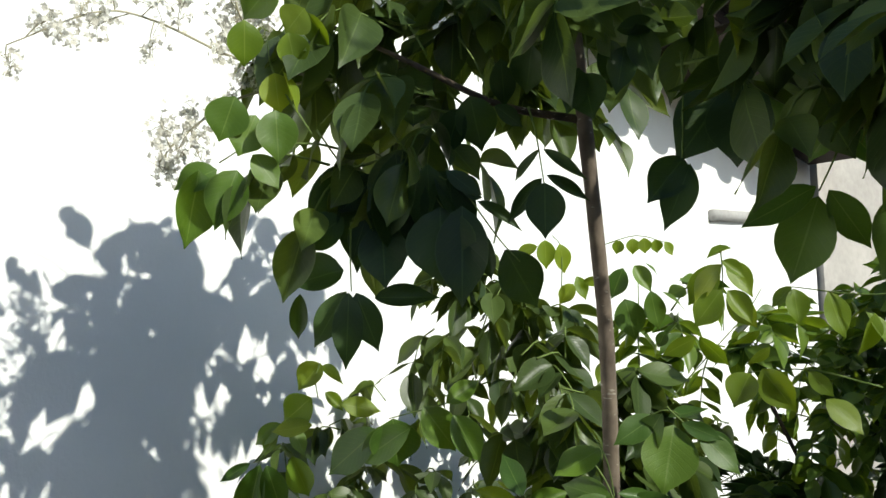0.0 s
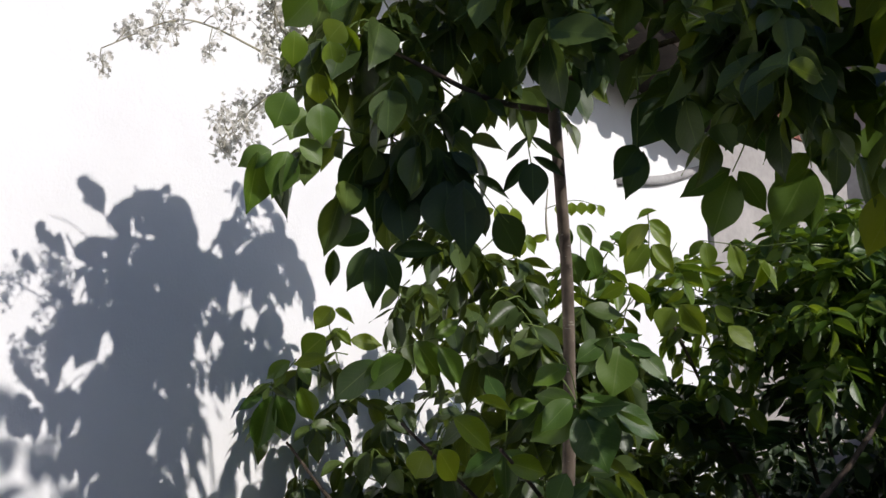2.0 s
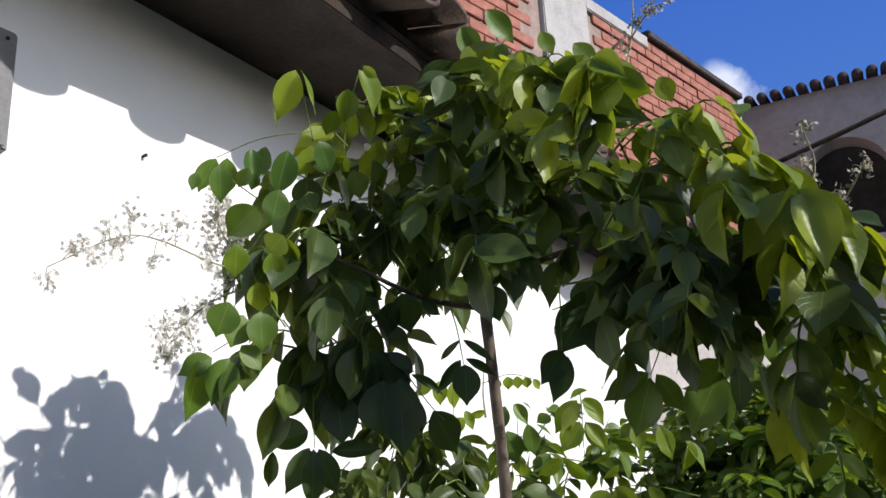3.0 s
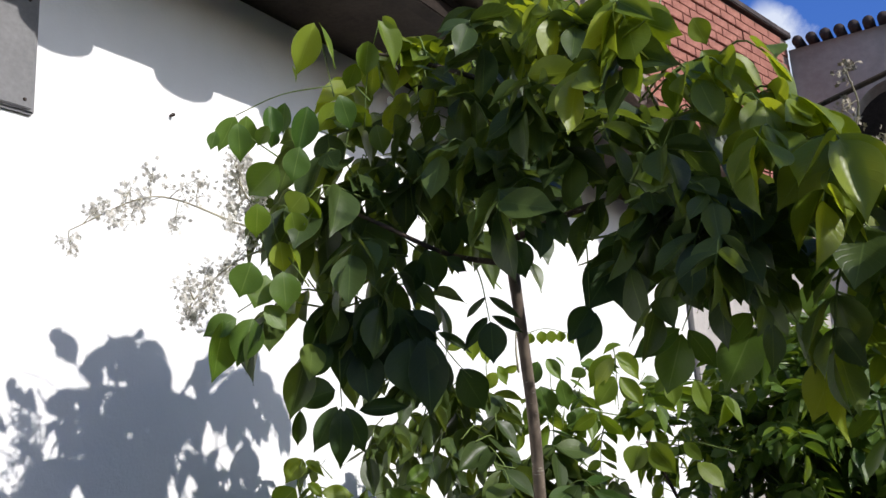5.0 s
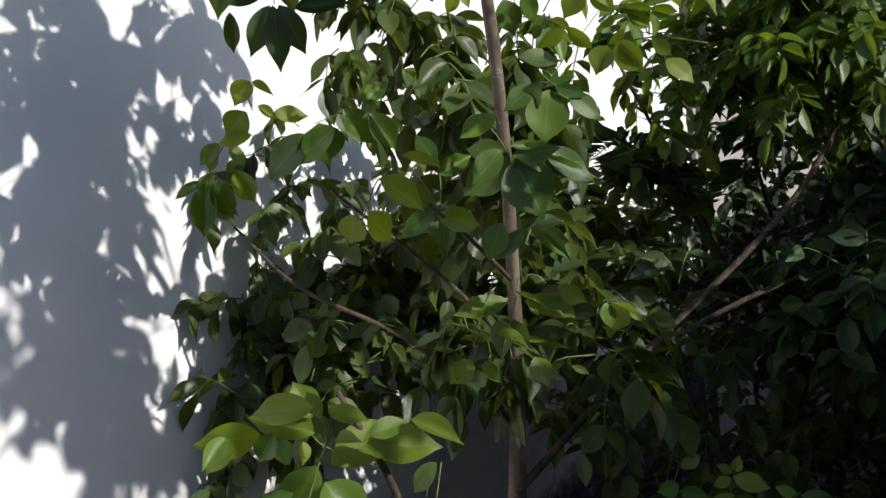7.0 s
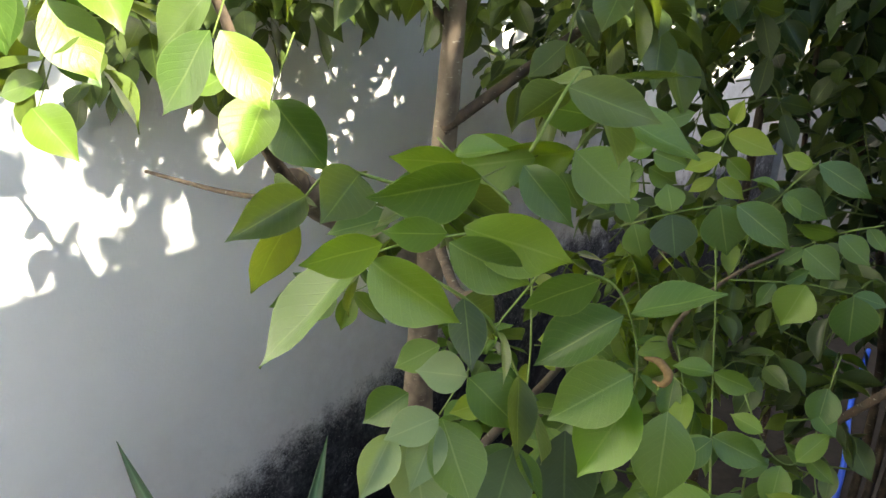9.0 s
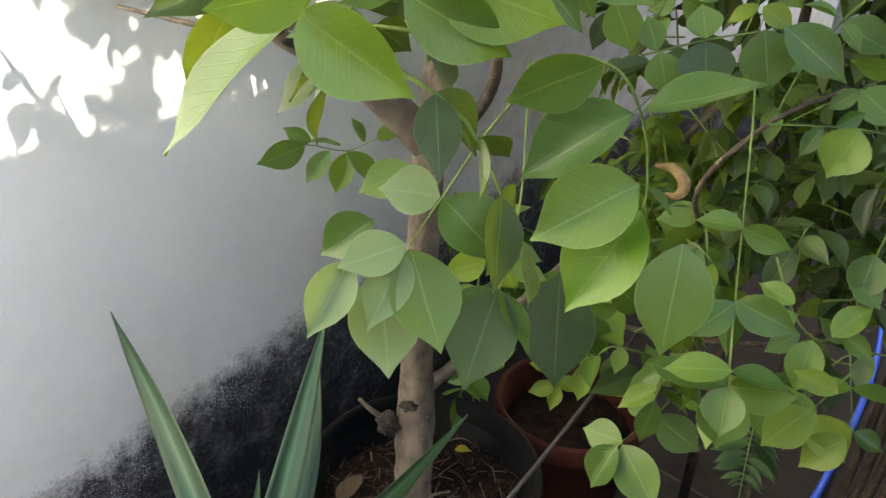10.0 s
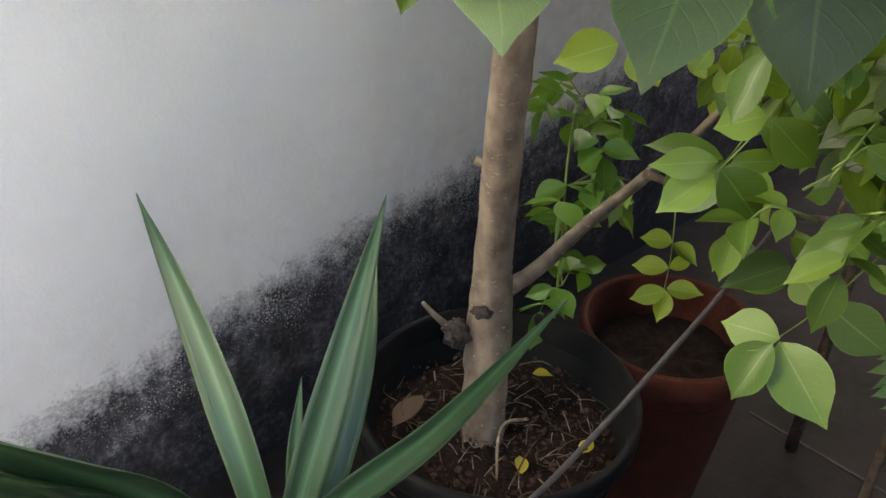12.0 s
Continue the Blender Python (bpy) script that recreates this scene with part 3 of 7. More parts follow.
litter = Mass()
rnd = random.Random(21)
chips = []
for _ in range(1300):
    a, q = rnd.random() * math.tau, 0.162 * math.sqrt(rnd.random())
    p = Vector((0.50 + q * math.cos(a), 0.418 + q * math.sin(a), 0.226 + rnd.uniform(-0.004, 0.006)))
    d = Vector((rnd.gauss(0, 1), rnd.gauss(0, 1), rnd.gauss(0, 0.3))).normalized()
    if rnd.random() < 0.07:
        bend = Vector((-d.y, d.x, 0.2)) * rnd.uniform(-0.012, 0.012)
        far_end = p + d * rnd.uniform(0.015, 0.055)
        chips.append(tube_data((p, (p + far_end) / 2 + bend, far_end), (0.0009, 0.0005), 4, 3))
    else:
        litter.blade(p, p + d * rnd.choice((0.003, 0.004, 0.005, 0.007, 0.011)) * rnd.uniform(0.7, 1.2), (rnd.gauss(0, 0.9), rnd.gauss(0, 0.9), 1), rnd.uniform(0.25, 0.9), 0, rnd.randrange(5))
for k in range(9):
    a, q = rnd.random() * math.tau, 0.14 * math.sqrt(rnd.random())
    p = Vector((0.50 + q * math.cos(a), 0.418 + q * math.sin(a), 0.234))
    d = Vector((rnd.gauss(0, 1), rnd.gauss(0, 1), 0)).normalized() * rnd.uniform(0.02, 0.045)
    s = Vector((-d.y, d.x, 0)) * rnd.uniform(-0.5, 0.5)
    chips.append(tube_data((p - d, p + s + Vector((0, 0, 0.008)), p + d), (0.0013, 0.0008), 5, 5))
litter.stalks = chips
litter_thing = thing("soil_litter", (0.50, 0.418, 0.225), "dry leaf litter and twigs on the potting soil", "litter", kind="stuff")
litter.done("litter", CHIP, DRY_TWIG, litter_thing)

for i, (x, y, turn) in enumerate(((0.465, 0.530, 0.7), (0.612, 0.462, 1.6), (0.588, 0.378, 2.4))):
    me = blade_mesh("fallen_leaf", BLADES[i + 1], YELLOW)
    ob = tagged(new("fallen_leaf", me), "small fallen yellow leaf lying on the soil", "leaf", "fallen leaves")
    ob.matrix_basis = blade_pose((x, y, 0.234), (x + 0.03 * math.cos(turn), y + 0.03 * math.sin(turn), 0.238), (0.1, 0.1, 1), 0.6)

dry_leaf = tagged(new("fallen_leaf", blade_mesh("dry_leaf", BLADES[2], DRY_LEAF)), "curled tan dry leaf lying on the soil", "leaf", "fallen leaves")
dry_leaf.matrix_basis = blade_pose((0.402, 0.372, 0.240), (0.424, 0.300, 0.243), (0.3, -0.2, 1), 0.5, 25)
straws = []
for _ in range(48):
    a, q = rnd.random() * math.tau, 0.155 * math.sqrt(rnd.random())
    p = Vector((0.50 + q * math.cos(a), 0.418 + q * math.sin(a), 0.231))
    d = Vector((rnd.gauss(0, 1), rnd.gauss(0, 1), abs(rnd.gauss(0, 0.25)))).normalized() * rnd.uniform(0.004, 0.022)
    straws.append(tube_data((p - d, p + Vector((0, 0, 0.002)), p + d), (0.0008, 0.0004), 4, 2))
straws.append(tube_data(((0.371, 0.421, 0.236), (0.390, 0.405, 0.250), (0.408, 0.390, 0.262)), (0.0014, 0.0008), 5, 4))
straw_thing = thing("straw", (0.50, 0.418, 0.225), "scattered pale straw bits on the potting soil", "straw", kind="stuff")
part("straw_bit", joined("straw_bit", straws, STRAW), straw_thing, "", place(straw_thing))

# ---- striped strap-leaved plant ----
def stripe_material():
    m, n, l, b = material("striped_strap_leaf")
    uv = n.new("ShaderNodeUVMap")
    uv.uv_map = "blade"
    sep = n.new("ShaderNodeSeparateXYZ")
    l.new(uv.outputs[0], sep.inputs[0])
    wob = calc(n, l, "ADD", sep.outputs["X"], calc(n, l, "MULTIPLY", calc(n, l, "SUBTRACT", noise_tex(n, l, 9.0, 3), 0.5), 0.10))
    green = ramp(n, l, wob, ((0.0, (0.07, 0.12, 0.05)), (0.09, (0.017, 0.052, 0.023)), (0.30, (0.020, 0.068, 0.026)), (0.40, (0.036, 0.100, 0.042)), (0.49, (0.066, 0.145, 0.070)), (0.58, (0.028, 0.082, 0.036)),
                               (0.68, (0.022, 0.066, 0.023)), (0.92, (0.016, 0.05, 0.018)), (1.0, (0.07, 0.12, 0.05))))
    l.new(mix(n, l, calc(n, l, "MULTIPLY", noise_tex(n, l, 50.0, 4), 0.20), green, (0.07, 0.11, 0.07)), b.inputs["Base Color"])
    b.inputs["Roughness"].default_value = 0.45
    lines = calc(n, l, "SINE", calc(n, l, "MULTIPLY", sep.outputs["X"], 90.0))
    bump(n, l, b, lines, 0.08, 0.002)
    return m


STRIPED = stripe_material()


def strap_mesh(points, width, trough=0.35, seed=0):
    """A stiff pointed leaf with a shallow trough, thick enough to have two faces."""
    path = smooth_path(points, 8)
    n, k = len(path), 6
    verts, uvs, faces = [], [], []
    hint = Vector((0.75, -0.6, 0.35))
    for layer in (0, 1):
        for i, p in enumerate(path):
            v = i / (n - 1)
            along = (path[min(i + 1, n - 1)] - path[max(i - 1, 0)]).normalized()
            z = (hint - along * hint.dot(along)).normalized()
            x = along.cross(z)
            w = width * (0.62 + 0.9 * v if v < 0.42 else 1.0 * (1 - ((v - 0.42) / 0.58) ** 1.9)) * 0.5
            w = max(w, 0.0006)
            for j in range(k + 1):
                u = j / k * 2 - 1
                verts.append(p + x * u * w + z * (trough * w * u * u - layer * 0.0025 * (1 - u * u) - layer * 0.0004))
                uvs.append((j / k, v))
    row = k + 1
    off = n * row
    for i in range(n - 1):
        for j in range(k):
            a = i * row + j
            faces += [(a, a + 1, a + row + 1, a + row), (off + a + 1, off + a, off + a + row, off + a + row + 1)]
        a = i * row
        faces += [(a, a + row, off + a + row, off + a), (a + k + row, a + k, off + a + k, off + a + k + row)]
    me = bpy.data.meshes.new("strap_leaf")
    me.from_pydata([tuple(v) for v in verts], [], faces)
    lay = me.uv_layers.new(name="blade")
    lay.data.foreach_set("uv", np.array([uvs[i] for q in faces for i in q]).ravel())
    me.materials.append(STRIPED)
    me.shade_smooth()
    return me


strap_plant = thing("striped_strap_plant", (0.485, 0.085, 0.16), "rosette of stiff green strap leaves with a pale central stripe", "plant")
SP = place(strap_plant)
C = (0.485, 0.085, 0.15)
for pts, width in (((C, (0.40, 0.10, 0.30), (0.24, 0.13, 0.40), (0.041, 0.16, 0.482)), 0.046),
                   ((C, (0.475, 0.13, 0.28), (0.42, 0.24, 0.42), (0.33, 0.37, 0.528)), 0.046),
                   ((C, (0.49, 0.14, 0.26), (0.438, 0.242, 0.377), (0.349, 0.339, 0.463)), 0.040),
                   ((C, (0.53, 0.13, 0.30), (0.60, 0.22, 0.42), (0.690, 0.290, 0.60)), 0.040),
                   ((C, (0.47, 0.12, 0.22), (0.432, 0.150, 0.303), (0.401, 0.185, 0.378)), 0.024),
                   ((C, (0.52, -0.024, 0.418), (0.546, -0.101, 0.545), (0.583, -0.162, 0.65)), 0.062),
                   ((C, (0.509, -0.071, 0.445), (0.545, -0.125, 0.543), (0.58, -0.169, 0.621)), 0.050),
                   ((C, (0.55, 0.06, 0.27), (0.62, 0.02, 0.36), (0.72, -0.04, 0.42)), 0.042)):
    part("strap_leaf", strap_mesh(pts, width), strap_plant, "", SP)

# ---- the tree ----
tree = thing("potted_tree", (0.44, 0.45, 0.21), "slender tree with pinnate glossy leaves growing from the black pot", "tree")
TP = place(tree)
TRUNK = [(0.500, 0.394, 0.17), (0.480, 0.415, 0.26), (0.457, 0.440, 0.34), (0.447, 0.451, 0.42), (0.452, 0.445, 0.50), (0.504, 0.403, 0.80), (0.572, 0.358, 1.10), (0.630, 0.304, 1.40), (0.676, 0.238, 1.70), (0.708, 0.148, 1.95), (0.70, 0.15, 2.06), (0.69, 0.18, 2.22)]
part("trunk", tube("trunk", TRUNK, (0.030, 0.030, 0.031, 0.027, 0.0235, 0.021, 0.0135, 0.009, 0.0075, 0.007, 0.005, 0.002), BARK, 16, 7, 0.10, 2), tree, "grey-brown mottled trunk", TP)


def limb(points, radii, mat=TWIG, sides=8, name="limb", label=""):
    return part(name, tube(name, points, radii, mat, sides, 6, 0.12, len(bpy.data.objects)), tree, label, TP)


limb([(0.449, 0.465, 0.397), (0.469, 0.517, 0.429), (0.482, 0.591, 0.474), (0.498, 0.684, 0.519), (0.508, 0.817, 0.574), (0.70, 0.78, 0.88)], (0.012, 0.0105, 0.009, 0.008, 0.007, 0.005), BARK, 8, "limb", "low bare limb")
limb([(0.567, 0.572, 0.588), (0.676, 0.592, 0.583), (0.785, 0.591, 0.613), (0.93, 0.58, 0.68)], (0.005, 0.0045, 0.004, 0.003))
limb([(0.510, 0.398, 0.85), (0.482, 0.34, 0.92), (0.476, 0.27, 0.975), (0.509, 0.185, 1.035)], (0.023, 0.021, 0.020, 0.021), BARK, 12, "limb", "sawn-off side limb")
limb([(0.513, 0.19, 1.02), (0.42, 0.165, 1.01), (0.27, 0.147, 1.005)], (0.004, 0.003, 0.0022))
limb([(0.515, 0.185, 1.03), (0.535, 0.13, 1.10), (0.56, 0.08, 1.22), (0.55, 0.02, 1.36)], (0.008, 0.007, 0.005, 0.003))
limb([(0.572, 0.35, 1.08), (0.70, 0.52, 1.23), (0.89, 0.742, 1.428), (1.0, 0.90, 1.62)], (0.007, 0.0055, 0.005, 0.004), TWIG)
limb([(0.74, 0.56, 1.26), (0.90, 0.68, 1.33), (1.08, 0.78, 1.36)], (0.005, 0.004, 0.003))
limb([(0.615, 0.315, 1.32), (0.58, 0.22, 1.44), (0.53, 0.08, 1.58)], (0.0035, 0.0028, 0.002))
limb([(0.633, 0.30, 1.42), (0.65, 0.18, 1.50), (0.67, 0.07, 1.56)], (0.0032, 0.0026, 0.002))
SCAR = Vector((0.467, 0.413, 0.399))
def knob(name, at, radii, rough, seed, mat, label):
    """A lumpy knot on the bark, flattened along the way that it faces."""
    bm = bmesh.new()
    bmesh.ops.create_icosphere(bm, subdivisions=4, radius=1.0)
    turn = Vector((0.64, -0.76, 0.1)).to_track_quat("Z", "Y")
    for v in bm.verts:
        v.co *= 1.0 + rough * noise.fractal(v.co * 1.9 + Vector((seed, 0, 0)), 0.8, 2.1, 5)
        v.co = turn @ Vector((v.co.x * radii[0], v.co.y * radii[1], v.co.z * radii[2])) + at
    me = bpy.data.meshes.new(name)
    bm.to_mesh(me)
    bm.free()
    me.materials.append(mat)
    me.shade_smooth()
    part(name, me, tree, label, TP)


knob("scar", SCAR - Vector((0.0022, -0.0026, 0.0)), (0.0135, 0.0085, 0.005), 0.55, 3.0, SCAR_BARK, "dark cracked scar on the trunk")
limb([(0.527, 0.454, 0.236), (0.521, 0.417, 0.248), (0.538, 0.385, 0.247), (0.572, 0.350, 0.234)], (0.0022, 0.0024, 0.0022, 0.0015), BARK, 7, "root", "pale root arching out of the soil")
knob("burl", Vector((0.438, 0.399, 0.358)), (0.017, 0.020, 0.015), 0.4, 8.0, SCAR_BARK, "rough dark burl at the foot of the trunk")
limb([(0.422, 0.4, 0.358), (0.409, 0.386, 0.377), (0.398, 0.374, 0.397)], (0.005, 0.004, 0.003), BARK, 7, "stub", "broken side twig")
limb([(0.468, 0.428, 0.598), (0.444, 0.412, 0.607)], (0.008, 0.005), BARK, 7, "stub")
limb([(0.706, 0.151, 1.942), (0.645, 0.105, 1.958), (0.58, 0.05, 2.0), (0.50, 0.0, 2.05)], (0.0042, 0.0034, 0.0026, 0.002))
limb([(0.702, 0.15, 1.97), (0.786, 0.171, 1.997), (0.88, 0.20, 2.02), (1.0, 0.20, 2.05), (1.25, 0.2, 2.12), (1.5, 0.2, 2.22)], (0.005, 0.004, 0.0035, 0.003, 0.003, 0.002))
limb([(0.71, 0.14, 2.10), (0.80, 0.20, 2.2), (0.90, 0.24, 2.30)], (0.005, 0.004, 0.002))
limb([(0.70, 0.15, 2.18), (0.62, 0.12, 2.22), (0.55, 0.06, 2.24)], (0.004, 0.003, 0.002))
limb([(0.54, 0.376, 0.95), (0.64, 0.28, 0.965), (0.74, 0.19, 0.985), (0.845, 0.105, 1.065), (0.865, 0.085, 1.115)], (0.008, 0.006, 0.005, 0.004, 0.002), TWIG, 7, "limb", "young reddish shoot")
limb([(0.785, 0.591, 0.613), (0.83, 0.50, 0.80), (0.865, 0.38, 0.92), (0.913, 0.376, 0.997), (0.952, 0.423, 1.028)], (0.003, 0.0028, 0.0025, 0.002, 0.0015))
# Limb running out of view, added to reach the shadow-casting clumps
limb([(0.93, 0.58, 0.68), (1.1, 0.5, 0.95), (1.3, 0.3, 1.35), (1.45, 0.1, 1.75)], (0.005, 0.005, 0.004, 0.002))

limb([(0.528, 0.484, 1.83), (0.529, 0.478, 1.868), (0.536, 0.473, 1.913)], (0.0022, 0.0016, 0.001), BROWN_STALK, 5, "sprout", "thin bare sprout")
# Its unseen upper end, added among those clumps
limb([(1.45, 0.1, 1.75), (1.5, 0.08, 2.1), (1.52, 0.02, 2.4), (1.5, -0.1, 2.6)], (0.0035, 0.003, 0.003, 0.002))
part("cut_face", mesh_from("cut_face", *tube_data([(0.509, 0.186, 1.034), (0.512, 0.180, 1.0385)], (0.0195, 0.019), 12, 1, 0.1, 3), SOFFIT), tree, "dark sawn end", TP)
limb([(0.59, 0.335, 1.20), (0.44, 0.30, 1.33), (0.30, 0.24, 1.42), (0.20, 0.22, 1.52)], (0.005, 0.004, 0.003, 0.002))
limb([(0.986, 0.056, 1.077), (0.995, 0.056, 1.078), (1.003, 0.053, 1.074), (1.002, 0.05, 1.069), (0.995, 0.052, 1.067)], (0.001, 0.0024, 0.0028, 0.002, 0.0008), CURL, 7, "curled_leaf", "brown curled leaf tip")

UPPER = [(0.523, -0.019, 2.022, 0.07), (0.55, 0.086, 1.989, 0.1), (0.586, 0.142, 2.08, 0.1), (0.721, 0.117, 2.063, 0.076), (0.853, 0.062, 2.050, 0.05), (0.934, 0.046, 1.953, 0.072),
         (0.926, 0.057, 1.881, 0.04), (1.001, 0.043, 1.889, 0.056), (1.067, 0.02, 1.925, 0.04), (0.547, 0.013, 1.9, 0.05), (0.498, -0.073, 1.903, 0.04)]
CROWN_TOP = [(0.6, 0.14, 2.12, 0.08), (0.727, 0.131, 2.157, 0.104), (0.868, 0.064, 2.112, 0.091), (0.966, 0.012, 2.017, 0.08), (1.058, 0.008, 1.947, 0.064)]
LOWER = [(0.578, 0.312, 1.595, 0.08), (0.634, 0.409, 1.619, 0.06), (0.582, 0.365, 1.489, 0.085), (0.601, 0.268, 1.334, 0.08)]
NEAR_WALL = [(0.050, 0.346, 1.559, 0.035), (0.050, 0.434, 1.620, 0.035), (0.060, 0.521, 1.653, 0.035), (0.080, 0.398, 1.519, 0.040), (0.100, 0.473, 1.554, 0.045), (0.050, 0.268, 1.343, 0.030),
             (0.070, 0.325, 1.390, 0.035), (0.100, 0.387, 1.427, 0.045), (0.070, 0.303, 1.288, 0.035), (0.120, 0.350, 1.318, 0.045), (0.070, 0.274, 1.215, 0.035), (0.100, 0.334, 1.217, 0.045),
             (0.070, 0.265, 1.113, 0.035), (0.100, 0.327, 1.117, 0.045), (0.050, 0.225, 1.081, 0.030), (0.160, 0.447, 1.456, 0.050), (0.160, 0.384, 1.268, 0.050), (0.180, 0.399, 1.369, 0.050),
             (0.160, 0.517, 1.523, 0.050), (0.220, 0.453, 1.408, 0.060), (0.240, 0.437, 1.298, 0.060), (0.160, 0.381, 1.184, 0.050), (0.280, 0.505, 1.469, 0.060), (0.300, 0.438, 1.361, 0.060)]
LOWEST = [(0.587, -0.034, 1.245, 0.06), (0.477, -0.078, 1.249, 0.05), (0.847, 0.05, 1.15, 0.09)]
rnd = random.Random(11)
mass = Mass()
back = Vector((-0.01, 0.015, 0.0))
UPPER, CROWN_TOP, LOWER = ([(x + back.x, y + back.y, z, r) for x, y, z, r in some] for some in (UPPER, CROWN_TOP, LOWER))
crown(mass, rnd, UPPER, 31, 0.10, 0.055, (2, 3), 0.8, (0.71, 0.13, 1.95))
crown(mass, rnd, CROWN_TOP, 27, 0.10, 0.054, (2, 3), 0.6, (0.71, 0.15, 2.05))
crown(mass, rnd, LOWER, 43, 0.10, 0.055, (2, 3), 0.7, (0.66, 0.27, 1.45))
crown(mass, rnd, NEAR_WALL, 78, 0.075, 0.056, (2, 3), 0.8)
MIDDLE = [(0.379, 0.357, 1.825, 0.05), (0.412, 0.388, 1.856, 0.05), (0.440, 0.419, 1.821, 0.05), (0.463, 0.445, 1.783, 0.05), (0.353, 0.334, 1.772, 0.05), (0.407, 0.388, 1.783, 0.05)]
crown(mass, rnd, MIDDLE, 24, 0.08, 0.05, (2, 3), 0.8)
crown(mass, rnd, LOWEST, 10, 0.10, 0.05, (2, 3), 0.5)
# Clumps out of view, added to throw leaf shadows on the wall
UNSEEN_CLUMPS = [(1.500, -0.182, 2.479, 0.030), (1.500, -0.146, 2.391, 0.035), (1.500, -0.193, 2.354, 0.035), (1.500, -0.102, 2.305, 0.030), (1.500, -0.178, 2.289, 0.035), (1.500, -0.056, 2.267, 0.030),
         (1.500, -0.090, 2.295, 0.032), (1.500, -0.118, 2.202, 0.032), (1.500, -0.113, 2.106, 0.032), (1.500, -0.005, 2.043, 0.035), (1.500, -0.066, 1.916, 0.040), (1.500, -0.060, 2.005, 0.035), (1.538, -0.024, 2.079, 0.04), (1.482, 0.054, 2.014, 0.03), (1.576, 0.092, 2.029, 0.02)]
crown(mass, rnd, UNSEEN_CLUMPS, 33, 0.07, 0.055, (2, 3), 0.9)
# More unseen clumps, added to break the low sunlight into dapples
UNSEEN_SIDE_CLUMPS = [(1.500, 0.354, 1.692, 0.030), (1.500, 0.427, 1.671, 0.030), (1.500, 0.509, 1.671, 0.030), (1.500, 0.161, 1.679, 0.022), (1.500, 0.104, 1.650, 0.020),
         (1.500, 0.208, 1.695, 0.030), (1.500, 0.260, 1.669, 0.030), (1.500, 0.322, 1.684, 0.030), (1.500, 0.235, 1.630, 0.026), (1.500, 0.175, 1.660, 0.020),
         (1.47, 0.063, 1.632, 0.02), (1.46, 0.15, 1.622, 0.022), (1.48, 0.225, 1.635, 0.022), (1.47, 0.128, 1.69, 0.018), (1.46, 0.01, 1.66, 0.02), (1.575, 0.136, 1.896, 0.04), (1.594, 0.209, 1.905, 0.036), (1.574, 0.291, 1.823, 0.044), (1.506, 0.387, 1.693, 0.044), (1.447, 0.302, 1.638, 0.032), (1.402, 0.48, 1.746, 0.044),
         (1.486, 0.569, 1.678, 0.048), (1.48, 0.738, 1.746, 0.056), (1.505, 0.199, 1.765, 0.028), (1.496, 0.137, 1.795, 0.024), (1.511, 0.341, 1.86, 0.04), (1.509, 0.885, 1.646, 0.056),
         (1.552, 1.06, 1.756, 0.056), (1.542, 0.706, 1.662, 0.048), (1.524, 0.598, 1.839, 0.036), (1.485, 0.076, 1.83, 0.032)]
crown(mass, rnd, UNSEEN_SIDE_CLUMPS, 93, 0.07, 0.05, (2, 3), 0.8)
RIGHT_CROWN = [(0.953, 0.016, 1.943, 0.047), (0.97, 0.02, 1.903, 0.04), (0.938, 0.009, 1.908, 0.034), (1.002, 0.016, 1.929, 0.045), (1.052, -0.005, 1.943, 0.045),
         (1.074, -0.015, 1.890, 0.035), (1.068, 0.087, 1.912, 0.05), (1.02, 0.078, 1.918, 0.05),
         (0.985, 0.096, 1.893, 0.042)]
crown(mass, rnd, RIGHT_CROWN, 17, 0.07, 0.042, (2, 3), 0.9)
HEART = [(0.200, 0.694, 1.750, 0.050), (0.543, 0.324, 1.731, 0.045), (0.585, 0.326, 1.696, 0.045), (0.200, 0.611, 1.695, 0.055), (0.622, 0.377, 1.69, 0.04), (0.200, 0.760, 1.652, 0.055),
         (0.571, 0.324, 1.632, 0.05), (0.635, 0.368, 1.594, 0.05)]
crown(mass, rnd, HEART, 40, 0.08, 0.055, (2, 3), 0.9)
BACK_CROWN = [(0.530, 0.060, 2.117, 0.045), (0.556, 0.102, 2.099, 0.045), (0.529, 0.088, 2.074, 0.045), (0.588, 0.120, 2.118, 0.045), (0.60, 0.33, 2.12, 0.08), (0.68, 0.36, 2.20, 0.08), (0.55, 0.28, 2.05, 0.06), (0.62, 0.40, 2.22, 0.07), (0.58, 0.22, 2.10, 0.07), (0.62, 0.30, 2.24, 0.07), (0.55, 0.33, 2.18, 0.07)]
crown(mass, rnd, BACK_CROWN, 42, 0.09, 0.055, (2, 3), 0.8)
GAPS = [(0.45, 0.55, 1.35, 0.08), (0.50, 0.65, 1.50, 0.09), (0.40, 0.45, 1.32, 0.07), (0.55, 0.75, 1.55, 0.09), (0.62, 0.85, 1.38, 0.10), (0.70, 0.62, 1.00, 0.08), (0.75, 0.75, 1.12, 0.10), (0.64, 0.60, 1.14, 0.08), (0.80, 0.70, 1.22, 0.10), (0.92, 0.82, 1.15, 0.12), (0.70, 0.70, 1.30, 0.09), (1.02, 0.85, 1.25, 0.12), (0.55, 0.62, 1.13, 0.08), (0.60, 0.75, 1.13, 0.09), (0.48, 0.80, 1.15, 0.09), (0.44, 0.62, 1.16, 0.08), (0.70, 0.90, 1.10, 0.10)]
crown(mass, rnd, GAPS, 145, 0.10, 0.045, (2, 3), 0.5)
